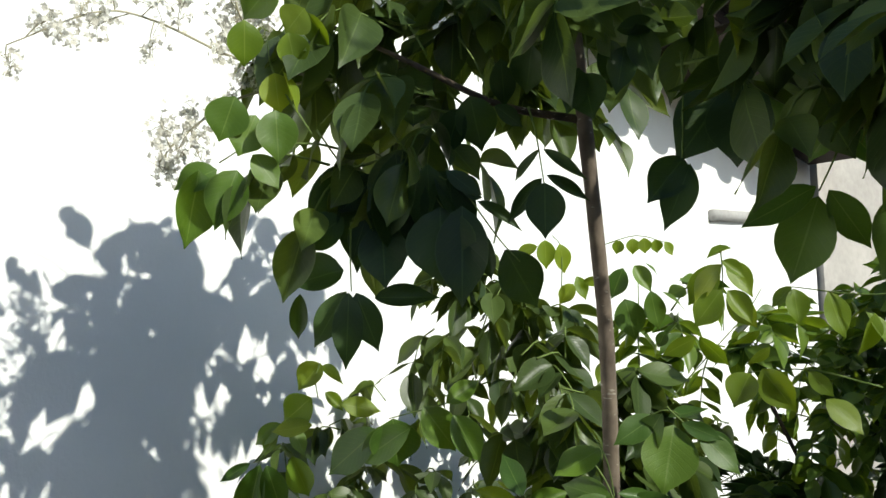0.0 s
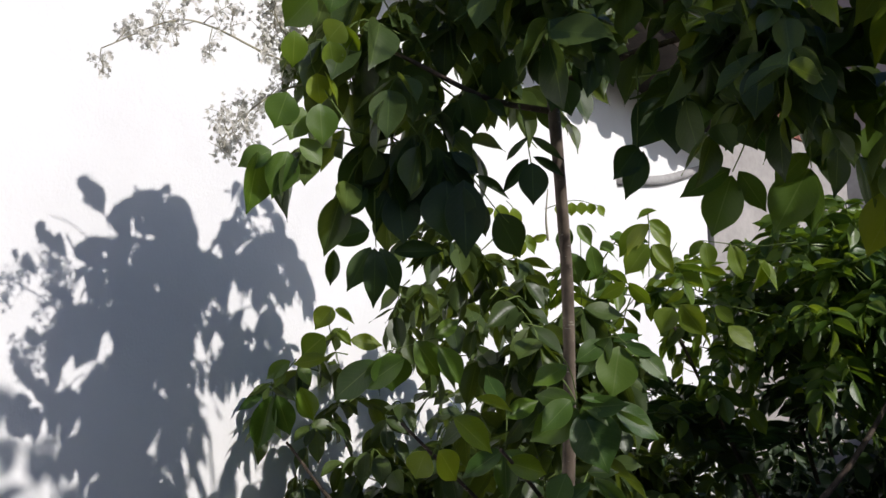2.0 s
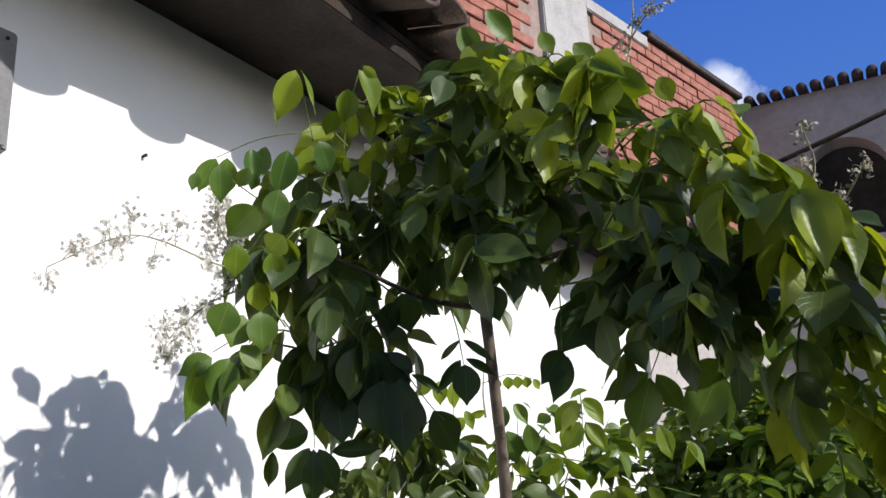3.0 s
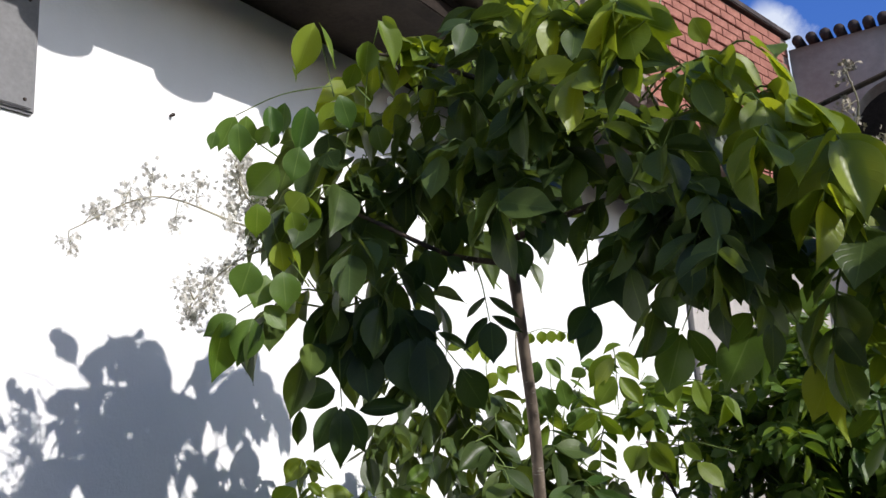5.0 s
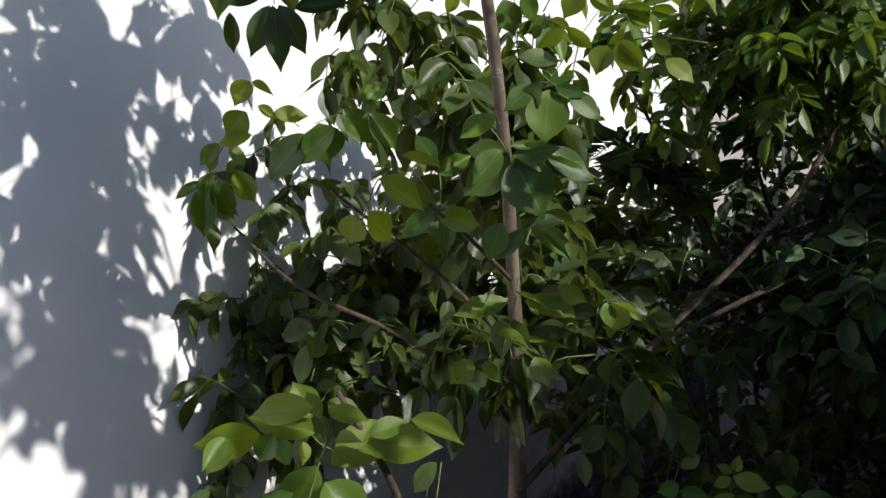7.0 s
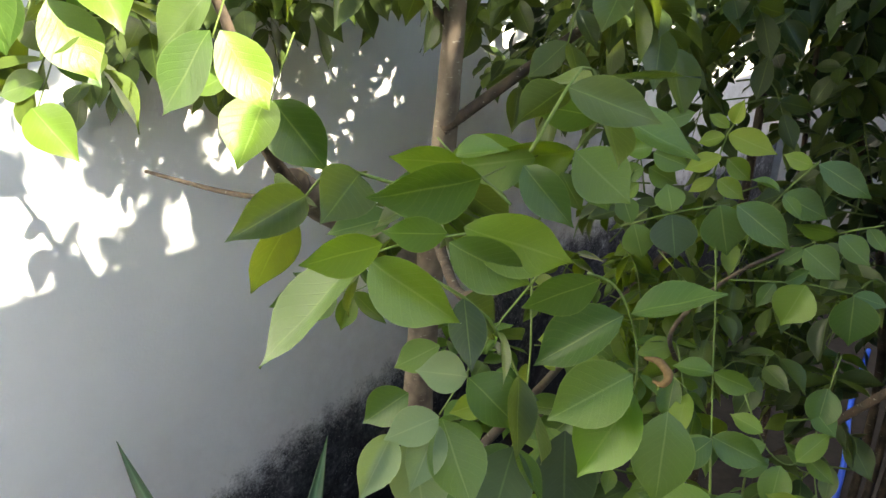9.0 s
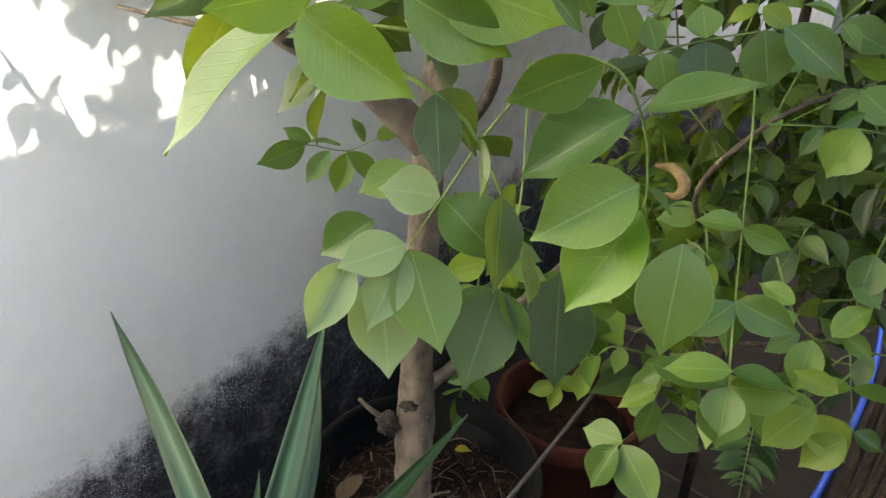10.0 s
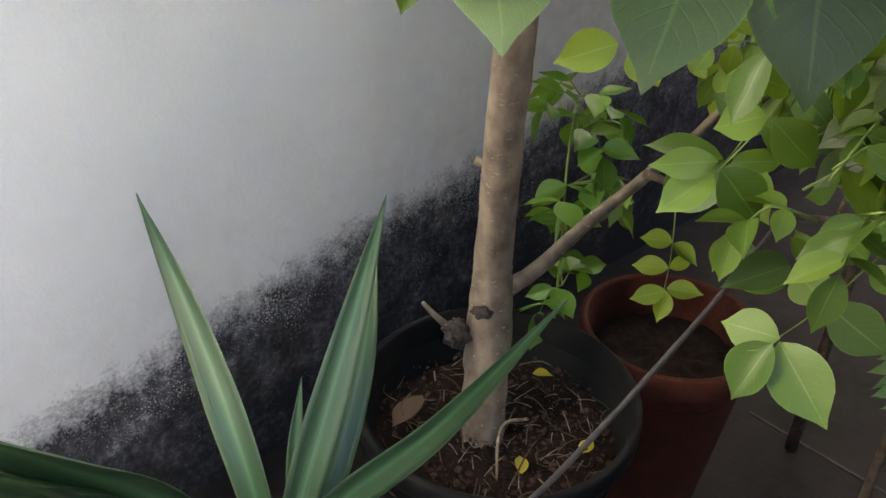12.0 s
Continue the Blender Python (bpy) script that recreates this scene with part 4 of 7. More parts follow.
UNDER = [(0.817, 0.50, 0.80, 0.06), (0.92, 0.56, 0.80, 0.08), (0.95, 0.65, 0.88, 0.10), (1.0, 0.60, 0.74, 0.08), (0.83, 0.66, 0.86, 0.10), (0.82, 0.76, 0.97, 0.10), (0.93, 0.78, 0.97, 0.10), (0.76, 0.56, 0.96, 0.07)]
crown(mass, rnd, UNDER, 46, 0.10, 0.045, (2, 3), 0.5)
LEFT_SIDE = [(0.529, 0.006, 2.042, 0.055), (0.547, 0.04, 2.062, 0.055), (0.531, 0.003, 1.977, 0.055), (0.576, 0.058, 1.994, 0.055), (0.584, 0.099, 2.077, 0.055), (0.552, 0.02, 1.922, 0.055), (0.597, 0.063, 1.936, 0.055)]
crown(mass, rnd, LEFT_SIDE, 14, 0.10, 0.060, (2, 3), 0.9, (0.70, 0.15, 1.95))
FORK = [(0.767, 0.052, 1.991, 0.045), (0.77, 0.041, 2.024, 0.045), (0.791, 0.03, 2.045, 0.045), (0.743, 0.061, 2.036, 0.05), (0.738, 0.063, 2.087, 0.05), (0.728, 0.073, 2.136, 0.05), (0.8, 0.081, 2.054, 0.05), (0.846, 0.107, 2.062, 0.05), (0.891, 0.133, 2.06, 0.05)]
crown(mass, rnd, FORK, 13, 0.09, 0.058, (2, 3), 0.9, (0.70, 0.20, 2.0))
RIGHT_SIDE = [(0.919, -0.011, 1.951, 0.043), (0.953, 0, 1.95, 0.043), (0.987, 0.009, 1.947, 0.043), (0.938, 0.007, 1.919, 0.043), (0.974, -0.009, 1.901, 0.043), (0.993, -0.004, 1.899, 0.043)]
crown(mass, rnd, RIGHT_SIDE, 15, 0.07, 0.042, (2, 3), 0.8, (0.70, 0.15, 1.95))
CANOPY = [(0.16, 0.42, 1.30, 0.11), (0.28, 0.52, 1.36, 0.11), (0.42, 0.60, 1.38, 0.11), (0.20, 0.60, 1.40, 0.11), (0.34, 0.74, 1.42, 0.12), (0.52, 0.74, 1.40, 0.11), (0.16, 0.80, 1.44, 0.12), (0.40, 0.92, 1.44, 0.13),
          (0.62, 0.60, 1.32, 0.10), (0.68, 0.45, 1.30, 0.08), (0.22, 1.00, 1.48, 0.13), (0.60, 0.98, 1.44, 0.13), (0.12, 0.30, 1.22, 0.08), (0.30, 0.36, 1.28, 0.09)]
crown(mass, rnd, CANOPY, 270, 0.11, 0.056, (2, 3), 0.4)
mass.done("foliage", LEAF_MASS, STALK, tree, "dense glossy dark green leaflets")
HANGING = [(1.106, 0.08, 1.842, 0.045), (1.124, 0.105, 1.797, 0.045), (0.565, 0.075, 2.200, 0.028), (0.627, 0.125, 2.22, 0.05), (0.734, 0.125, 2.253, 0.048), (0.826, 0.092, 2.191, 0.044), (0.925, 0.017, 2.127, 0.04), (0.977, 0.025, 2.081, 0.04),
         (1.017, 0.029, 2.028, 0.04), (1.053, 0.013, 1.974, 0.04), (1.093, -0.007, 1.942, 0.04)]
mass = Mass()
crown(mass, rnd, HANGING, 46, 0.09, 0.053, (2, 3), 1.2, (0.70, 0.15, 1.95))
mass.done("young_foliage", YOUNG_MASS, STALK, tree, "yellow-green young leaflets")

BEHIND = [(0.791, 0.415, 0.807, 0.040), (0.837, 0.426, 0.763, 0.040), (0.812, 0.435, 0.707, 0.040), (0.861, 0.435, 0.843, 0.040), (0.739, 0.462, 0.826, 0.040), (0.870, 0.418, 0.715, 0.035), (0.621, 0.728, 0.87, 0.06), (0.682, 0.809, 0.851, 0.08), (0.788, 0.753, 0.898, 0.07), (0.857, 0.772, 0.888, 0.07), (0.656, 0.818, 0.743, 0.07), (0.759, 0.816, 0.78, 0.07), (0.853, 0.796, 0.795, 0.07), (0.927, 0.739, 0.745, 0.06), (0.837, 0.808, 0.698, 0.06), (0.958, 0.659, 0.682, 0.05), (0.621, 0.755, 0.776, 0.05)]
mass = Mass()
crown(mass, rnd, BEHIND, 78, 0.10, 0.046, (2, 3), 0.6)
BACK = [(0.512, 0.8, 0.707, 0.05), (0.594, 0.793, 0.741, 0.06), (0.677, 0.774, 0.75, 0.06), (0.649, 0.795, 0.67, 0.05), (0.737, 0.725, 0.699, 0.05), (0.536, 0.846, 0.634, 0.05), (0.451, 0.826, 0.711, 0.05)]
crown(mass, rnd, BACK, 26, 0.09, 0.042, (2, 3), 0.6)
FAR_RIGHT = [(1.085, 0.083, 1.855, 0.048), (1.094, 0.159, 1.822, 0.048), (1.112, 0.081, 1.873, 0.048), (1.086, 0.162, 1.775, 0.048)]
crown(mass, rnd, FAR_RIGHT, 6, 0.07, 0.032, (2, 3), 0.8)
mass.done("low_foliage", SHRUB_MASS, STALK, tree, "light green low leaflets")

def hero(mat, face, stalk, leaflets):
    """One compound leaf of the tree: its stalk, and every leaflet as (base, tip, width, roll, shape and, where it differs, its kind of blade)."""
    rib = part("compound_leaf", tube("leaf_rachis", stalk, (0.0010, 0.0006), STALK, 5, 4), tree, "", TP)
    for b, t, w, r, k, *other in leaflets:
        part("leaflet", BLADE_MESH[other[0] if other else mat][k], rib, "", blade_pose(b, t, face, w, r))


BLADE_MESH = {m: [blade_mesh("leaflet", d, m) for d in BLADES] for m in (LEAF, YOUNG, SHADED, PALE_LEAF, VIVID)}
hero(LEAF, (0.49, -0.32, 0.65), [(0.895, 0.083, 1.095), (0.887, 0.076, 1.078), (0.877, 0.062, 1.055), (0.868, 0.04, 1.021), (0.862, 0.022, 0.996)],
     [((0.882, 0.025, 1.033), (0.858, 0.002, 1.039), 0.86, -1, 1, PALE_LEAF), ((0.839, 0.047, 1.03), (0.818, 0.022, 1.014), 0.67, 3, 2),
      ((0.882, 0.026, 1.032), (0.922, 0.035, 1.008), 0.78, -3, 1), ((0.875, 0.007, 1.008), (0.86, -0.029, 1.002), 0.67, 1, 0, PALE_LEAF),
      ((0.837, 0.018, 1.004), (0.818, -0.009, 0.983), 0.71, -1, 3), ((0.873, 0.012, 1.003), (0.914, -0.003, 0.962), 0.67, -1, 2),
      ((0.873, 0.008, 1.002), (0.884, -0.029, 0.974), 0.54, 3, 1, PALE_LEAF), ((0.856, -0.017, 0.998), (0.862, -0.052, 0.968), 0.56, -2, 3, PALE_LEAF),
      ((0.843, 0.017, 0.973), (0.883, -0.012, 0.932), 0.67, -1, 2, PALE_LEAF)])
hero(LEAF, (0.49, -0.79, 0.75), [(0.859, 0.122, 1.084), (0.872, 0.108, 1.052), (0.883, 0.095, 1.014), (0.891, 0.078, 0.973), (0.889, 0.072, 0.957)],
     [((0.897, 0.063, 0.966), (0.912, 0.016, 0.928), 0.69, 4, 4, SHADED), ((0.897, 0.063, 0.966), (0.93, 0.055, 0.942), 0.59, -59, 2),
      ((0.892, 0.064, 0.963), (0.881, 0.034, 0.949), 0.54, -3, 0), ((0.918, 0.094, 0.974), (0.938, 0.072, 0.91), 0.65, -2, 2, SHADED),
      ((0.895, 0.073, 0.977), (0.917, 0.083, 0.973), 0.54, 1, 2)])
hero(LEAF, (0.39, -0.63, 0.69), [(0.944, 0.055, 1.117), (0.953, 0.066, 1.111), (0.961, 0.072, 1.099), (0.97, 0.074, 1.078), (0.976, 0.071, 1.054), (0.975, 0.071, 1.042)],
     [((0.966, 0.064, 1.094), (0.924, 0.032, 1.057), 0.54, 6, 3), ((0.954, 0.053, 1.117), (0.918, 0.028, 1.094), 0.59, -49, 2),
      ((0.985, 0.046, 1.07), (0.954, 0.008, 1.043), 0.67, -5, 3), ((0.988, 0.046, 1.058), (0.975, 0.012, 1.011), 0.63, 3, 3, VIVID),
      ((0.985, 0.054, 1.066), (0.998, 0.058, 1.056), 0.59, -47, 0), ((0.989, 0.095, 1.023), (1.004, 0.067, 0.972), 0.67, -4, 4),
      ((0.968, 0.068, 1.094), (1.012, 0.093, 1.117), 0.59, -40, 0)])
hero(LEAF, (0.72, -0.49, 0.77), [(0.916, -0.011, 1.153), (0.901, -0.019, 1.149), (0.881, -0.035, 1.143), (0.865, -0.049, 1.135)],
     [((0.872, -0.056, 1.139), (0.844, -0.111, 1.086), 0.59, 48, 0), ((0.882, -0.061, 1.142), (0.928, -0.042, 1.113), 0.59, 39, 3),
      ((0.887, -0.056, 1.151), (0.867, -0.095, 1.144), 0.59, -50, 2), ((0.902, -0.023, 1.152), (0.879, -0.049, 1.151), 0.59, -40, 4),
      ((0.909, -0.03, 1.151), (0.945, -0.002, 1.126), 0.59, 38, 1), ((0.912, -0.022, 1.158), (0.959, 0.013, 1.141), 0.59, 42, 2)])
hero(LEAF, (0.73, -0.69, 0.51), [(0.897, 0.04, 1.151), (0.878, 0.036, 1.164), (0.861, 0.032, 1.173), (0.847, 0.029, 1.184)],
     [((0.877, 0.037, 1.164), (0.843, -0.023, 1.152), 0.59, -39, 1), ((0.866, 0.031, 1.173), (0.834, 0.001, 1.169), 0.59, -48, 4),
      ((0.87, 0.019, 1.179), (0.893, 0.039, 1.186), 0.59, -36, 3)])
hero(LEAF, (0.81, -0.9, 0.59), [(0.839, 0.159, 1.094), (0.847, 0.189, 1.144), (0.857, 0.208, 1.171)],
     [((0.848, 0.187, 1.145), (0.792, 0.135, 1.133), 0.59, -45, 3), ((0.848, 0.187, 1.145), (0.895, 0.195, 1.113), 0.80, 1, 2),
      ((0.869, 0.2, 1.174), (0.926, 0.241, 1.147), 0.59, -36, 0), ((0.844, 0.175, 1.13), (0.861, 0.184, 1.1), 0.54, 4, 2),
      ((0.864, 0.196, 1.174), (0.824, 0.157, 1.176), 0.59, -48, 4)])
hero(LEAF, (0.3, -0.67, 0.58), [(0.837, 0.292, 1.052), (0.872, 0.323, 1.066), (0.895, 0.342, 1.073), (0.91, 0.356, 1.076)],
     [((0.873, 0.32, 1.066), (0.889, 0.305, 1.032), 1.03, 0, 0, SHADED), ((0.873, 0.32, 1.068), (0.863, 0.324, 1.092), 1.03, 1, 4),
      ((0.906, 0.343, 1.078), (0.922, 0.34, 1.034), 0.92, -5, 0), ((0.923, 0.335, 1.084), (0.974, 0.346, 1.055), 0.56, 1, 1),
      ((0.848, 0.299, 1.056), (0.863, 0.296, 1.026), 0.86, 1, 4), ((0.846, 0.298, 1.056), (0.833, 0.298, 1.081), 0.76, -5, 2)])
hero(YOUNG, (0.21, -1.09, 0.65), [(0.879, 0.415, 1.134), (0.873, 0.416, 1.118), (0.868, 0.411, 1.078), (0.864, 0.409, 1.054)],
     [((0.873, 0.414, 1.121), (0.849, 0.407, 1.111), 0.59, -1, 0), ((0.874, 0.417, 1.123), (0.922, 0.419, 1.113), 0.54, -1, 0),
      ((0.877, 0.404, 1.104), (0.849, 0.386, 1.088), 0.54, 3, 2), ((0.881, 0.407, 1.102), (0.905, 0.414, 1.083), 0.65, 0, 3),
      ((0.875, 0.4, 1.082), (0.857, 0.384, 1.07), 0.54, 8, 4), ((0.878, 0.4, 1.082), (0.906, 0.401, 1.069), 0.65, -4, 1),
      ((0.88, 0.412, 1.134), (0.885, 0.412, 1.158), 0.65, -2, 3), ((0.874, 0.419, 1.128), (0.853, 0.415, 1.139), 0.54, 5, 0)])
hero(LEAF, (0.14, -0.9, 0.93), [(0.957, 0.427, 1.111), (0.934, 0.418, 1.077), (0.918, 0.408, 1.04), (0.91, 0.395, 0.996)],
     [((0.953, 0.428, 1.106), (0.925, 0.424, 1.111), 0.59, -42, 4), ((0.959, 0.419, 1.111), (1.009, 0.431, 1.091), 0.54, 3, 4),
      ((0.935, 0.406, 1.082), (0.909, 0.398, 1.092), 0.59, 43, 3), ((0.935, 0.415, 1.077), (0.977, 0.428, 1.062), 0.65, 8, 1),
      ((0.939, 0.405, 1.079), (0.96, 0.402, 1.064), 0.54, -3, 1), ((0.922, 0.397, 1.041), (0.9, 0.39, 1.049), 0.65, -7, 4)])
hero(LEAF, (0.54, -0.97, 0.62), [(1.017, 0.45, 1.06), (0.983, 0.444, 1.044), (0.957, 0.437, 1.025), (0.916, 0.419, 0.991)],
     [((0.986, 0.431, 1.049), (0.949, 0.417, 1.049), 0.59, -60, 0), ((0.985, 0.439, 1.044), (1.017, 0.44, 1.023), 0.67, -7, 0),
      ((0.961, 0.425, 1.028), (0.999, 0.426, 1.008), 0.78, -3, 1), ((0.962, 0.422, 1.029), (0.944, 0.409, 1.011), 0.54, 5, 2),
      ((1.004, 0.452, 1.054), (1.024, 0.451, 1.035), 0.54, 6, 2)])
hero(LEAF, (0.21, -0.75, 0.66), [(0.92, 0.359, 1.004), (0.955, 0.379, 1.007), (0.978, 0.393, 1.008), (1.015, 0.407, 1.005)],
     [((0.981, 0.38, 1.012), (0.971, 0.366, 0.972), 0.89, -6, 3), ((1.02, 0.385, 1.013), (1.028, 0.376, 0.969), 0.89, -7, 3),
      ((0.955, 0.379, 1.006), (0.947, 0.365, 0.983), 0.54, -5, 1), ((0.965, 0.374, 1.011), (0.98, 0.388, 1.023), 0.59, 36, 0),
      ((1.018, 0.389, 1.012), (1.047, 0.391, 1.011), 0.54, -1, 4)])
hero(LEAF, (-0.01, -0.56, 0.91), [(0.905, 0.344, 1.056), (0.926, 0.316, 1.006), (0.94, 0.301, 0.95), (0.958, 0.279, 0.891), (0.979, 0.251, 0.835)],
     [((0.983, 0.239, 0.859), (0.937, 0.219, 0.853), 0.54, 5, 4), ((0.98, 0.242, 0.856), (1.023, 0.26, 0.853), 0.59, -31, 0),
      ((0.982, 0.241, 0.843), (0.992, 0.219, 0.813), 0.84, 0, 3), ((0.96, 0.275, 0.894), (1.009, 0.281, 0.885), 0.59, 27, 1),
      ((0.964, 0.264, 0.899), (0.946, 0.234, 0.874), 0.59, -31, 4), ((0.947, 0.288, 0.947), (0.912, 0.278, 0.947), 0.54, -0, 1),
      ((0.944, 0.295, 0.943), (0.981, 0.302, 0.936), 0.59, 48, 0)])
hero(LEAF, (-0.1, -0.77, 0.66), [(0.881, 0.449, 0.688), (0.87, 0.441, 0.665), (0.854, 0.42, 0.626), (0.831, 0.392, 0.586)],
     [((0.858, 0.405, 0.638), (0.82, 0.412, 0.649), 0.89, -3, 4), ((0.856, 0.416, 0.629), (0.909, 0.433, 0.599), 0.67, -1, 2),
      ((0.842, 0.379, 0.604), (0.791, 0.37, 0.599), 0.71, -1, 4), ((0.839, 0.374, 0.6), (0.828, 0.344, 0.548), 0.67, -1, 3),
      ((0.842, 0.379, 0.601), (0.905, 0.353, 0.566), 0.65, -6, 0), ((0.868, 0.437, 0.668), (0.833, 0.428, 0.69), 0.82, -7, 4),
      ((0.874, 0.434, 0.669), (0.902, 0.425, 0.656), 0.65, 2, 0)])
hero(LEAF, (0.43, -0.79, 0.52), [(0.718, 0.586, 0.775), (0.699, 0.564, 0.714), (0.682, 0.537, 0.657), (0.673, 0.533, 0.642)],
     [((0.683, 0.534, 0.659), (0.645, 0.485, 0.6), 0.67, -3, 3), ((0.692, 0.523, 0.662), (0.752, 0.514, 0.623), 0.67, -1, 1),
      ((0.684, 0.525, 0.664), (0.618, 0.481, 0.673), 0.59, 52, 0), ((0.691, 0.53, 0.666), (0.739, 0.561, 0.673), 0.59, 44, 1),
      ((0.699, 0.548, 0.703), (0.655, 0.531, 0.724), 0.67, 4, 0), ((0.702, 0.547, 0.705), (0.756, 0.576, 0.673), 0.54, 7, 0),
      ((0.711, 0.576, 0.738), (0.762, 0.573, 0.712), 0.59, -3, 4), ((0.71, 0.568, 0.745), (0.672, 0.557, 0.766), 0.59, -6, 2)])
hero(YOUNG, (0.46, -0.57, 0.86), [(0.588, 0.622, 0.539), (0.601, 0.609, 0.493), (0.608, 0.6, 0.462), (0.618, 0.58, 0.416)],
     [((0.603, 0.605, 0.496), (0.571, 0.581, 0.499), 0.67, 1, 1), ((0.604, 0.605, 0.495), (0.641, 0.608, 0.48), 0.54, -5, 3),
      ((0.613, 0.59, 0.469), (0.574, 0.567, 0.465), 0.60, 5, 0), ((0.613, 0.593, 0.467), (0.627, 0.621, 0.48), 0.54, 7, 1),
      ((0.626, 0.573, 0.449), (0.597, 0.54, 0.436), 0.56, -5, 2), ((0.623, 0.577, 0.45), (0.664, 0.592, 0.457), 0.56, 2, 1),
      ((0.623, 0.577, 0.446), (0.635, 0.551, 0.416), 0.59, -7, 1)])
hero(YOUNG, (0.62, -0.79, 0.64), [(0.769, 0.247, 0.876), (0.751, 0.236, 0.855)],
     [((0.748, 0.232, 0.854), (0.724, 0.199, 0.843), 0.65, -2, 1), ((0.757, 0.239, 0.858), (0.777, 0.242, 0.833), 1.03, -7, 4),
      ((0.763, 0.234, 0.871), (0.798, 0.247, 0.87), 0.65, -0, 0, SHADED)])
hero(LEAF, (0.33, -0.82, 0.63), [(0.957, 0.291, 0.861), (0.97, 0.275, 0.816)],
     [((0.973, 0.267, 0.824), (0.912, 0.244, 0.826), 0.59, 47, 2), ((0.976, 0.258, 0.831), (1.028, 0.268, 0.845), 0.59, 27, 3),
      ((0.977, 0.259, 0.827), (0.985, 0.243, 0.78), 0.80, 1, 3), ((0.955, 0.289, 0.881), (0.987, 0.302, 0.864), 0.54, 7, 2),
      ((0.954, 0.291, 0.88), (0.933, 0.266, 0.867), 0.54, 4, 4)])
hero(YOUNG, (0.31, -1.03, 0.76), [(1.037, 0.35, 0.829), (1.023, 0.333, 0.793)],
     [((1.023, 0.324, 0.798), (1.002, 0.294, 0.762), 0.69, 1, 4), ((1.026, 0.326, 0.793), (1.06, 0.323, 0.764), 0.76, 4, 0),
      ((1.036, 0.336, 0.815), (1.0, 0.329, 0.822), 0.54, 4, 0), ((1.053, 0.328, 0.785), (1.031, 0.306, 0.751), 0.65, 4, 1)])
hero(LEAF, (0.23, -0.71, 0.81), [(0.793, 0.549, 0.574), (0.776, 0.542, 0.561)],
     [((0.778, 0.537, 0.564), (0.732, 0.495, 0.555), 0.60, -0, 0), ((0.795, 0.544, 0.577), (0.76, 0.561, 0.606), 0.54, 2, 4)])
hero(LEAF, (0.26, -0.76, 0.23), [(0.78, 0.403, 1.048), (0.788, 0.427, 1.095), (0.796, 0.445, 1.126)],
     [((0.794, 0.429, 1.091), (0.769, 0.409, 1.086), 0.76, 8, 3), ((0.798, 0.423, 1.087), (0.837, 0.43, 1.078), 0.65, -0, 3),
      ((0.792, 0.417, 1.071), (0.77, 0.406, 1.057), 0.76, -1, 1), ((0.796, 0.421, 1.071), (0.823, 0.438, 1.055), 0.76, -2, 3),
      ((0.791, 0.414, 1.054), (0.773, 0.403, 1.033), 0.65, 7, 3), ((0.797, 0.435, 1.117), (0.823, 0.459, 1.129), 0.54, -0, 4),
      ((0.745, 0.392, 1.065), (0.767, 0.399, 1.02), 0.76, 6, 2)])
hero(LEAF, (0.21, -0.94, 0.85), [(0.947, 0.38, 0.886), (0.978, 0.371, 0.844), (1.001, 0.374, 0.83), (1.014, 0.389, 0.836)],
     [((0.977, 0.364, 0.86), (0.943, 0.363, 0.867), 0.54, -0, 1), ((0.983, 0.36, 0.852), (0.954, 0.331, 0.839), 0.54, -5, 2),
      ((1.011, 0.366, 0.843), (1.029, 0.389, 0.874), 0.54, -6, 1), ((1.016, 0.38, 0.842), (1.046, 0.372, 0.832), 0.54, 3, 3),
      ((1.0, 0.359, 0.837), (1.005, 0.331, 0.8), 0.65, 1, 1), ((0.987, 0.367, 0.833), (0.969, 0.345, 0.815), 0.54, -3, 2),
      ((1.009, 0.395, 0.885), (1.035, 0.384, 0.874), 0.76, -7, 0), ((1.014, 0.405, 0.907), (1.017, 0.384, 0.871), 0.76, -4, 3)])
hero(LEAF, (0.28, -0.74, 0.76), [(1.008, 0.459, 0.917), (1.008, 0.433, 0.855), (1.016, 0.417, 0.815), (1.049, 0.383, 0.749)],
     [((1.05, 0.367, 0.767), (1.023, 0.356, 0.748), 0.65, 7, 3), ((1.051, 0.365, 0.766), (1.077, 0.369, 0.758), 0.65, -6, 3),
      ((1.035, 0.384, 0.793), (0.997, 0.372, 0.783), 0.59, 35, 4), ((1.035, 0.384, 0.793), (1.076, 0.392, 0.801), 0.59, -46, 4),
      ((1.019, 0.403, 0.825), (0.99, 0.395, 0.838), 0.59, -36, 3), ((0.982, 0.355, 0.763), (0.992, 0.335, 0.735), 0.86, 7, 3),
      ((1.005, 0.369, 0.776), (1.012, 0.356, 0.749), 0.76, 1, 1)])
hero(YOUNG, (0.88, -0.5, 0.0), [(0.55, -0.039, 1.916), (0.531, -0.066, 1.966), (0.528, -0.073, 1.996)],
     [((0.571, -0.067, 2.014), (0.554, -0.074, 1.995), 1.19, 5, 0), ((0.568, -0.062, 2.013), (0.569, -0.038, 1.988), 0.59, 48, 3),
      ((0.535, -0.069, 1.966), (0.533, -0.06, 1.932), 0.92, -4, 0), ((0.547, -0.07, 1.965), (0.559, -0.059, 1.929), 0.59, -58, 0),
      ((0.531, -0.099, 2.005), (0.524, -0.09, 1.968), 0.81, -8, 4), ((0.557, -0.073, 1.995), (0.552, -0.058, 1.966), 0.86, 2, 3)])
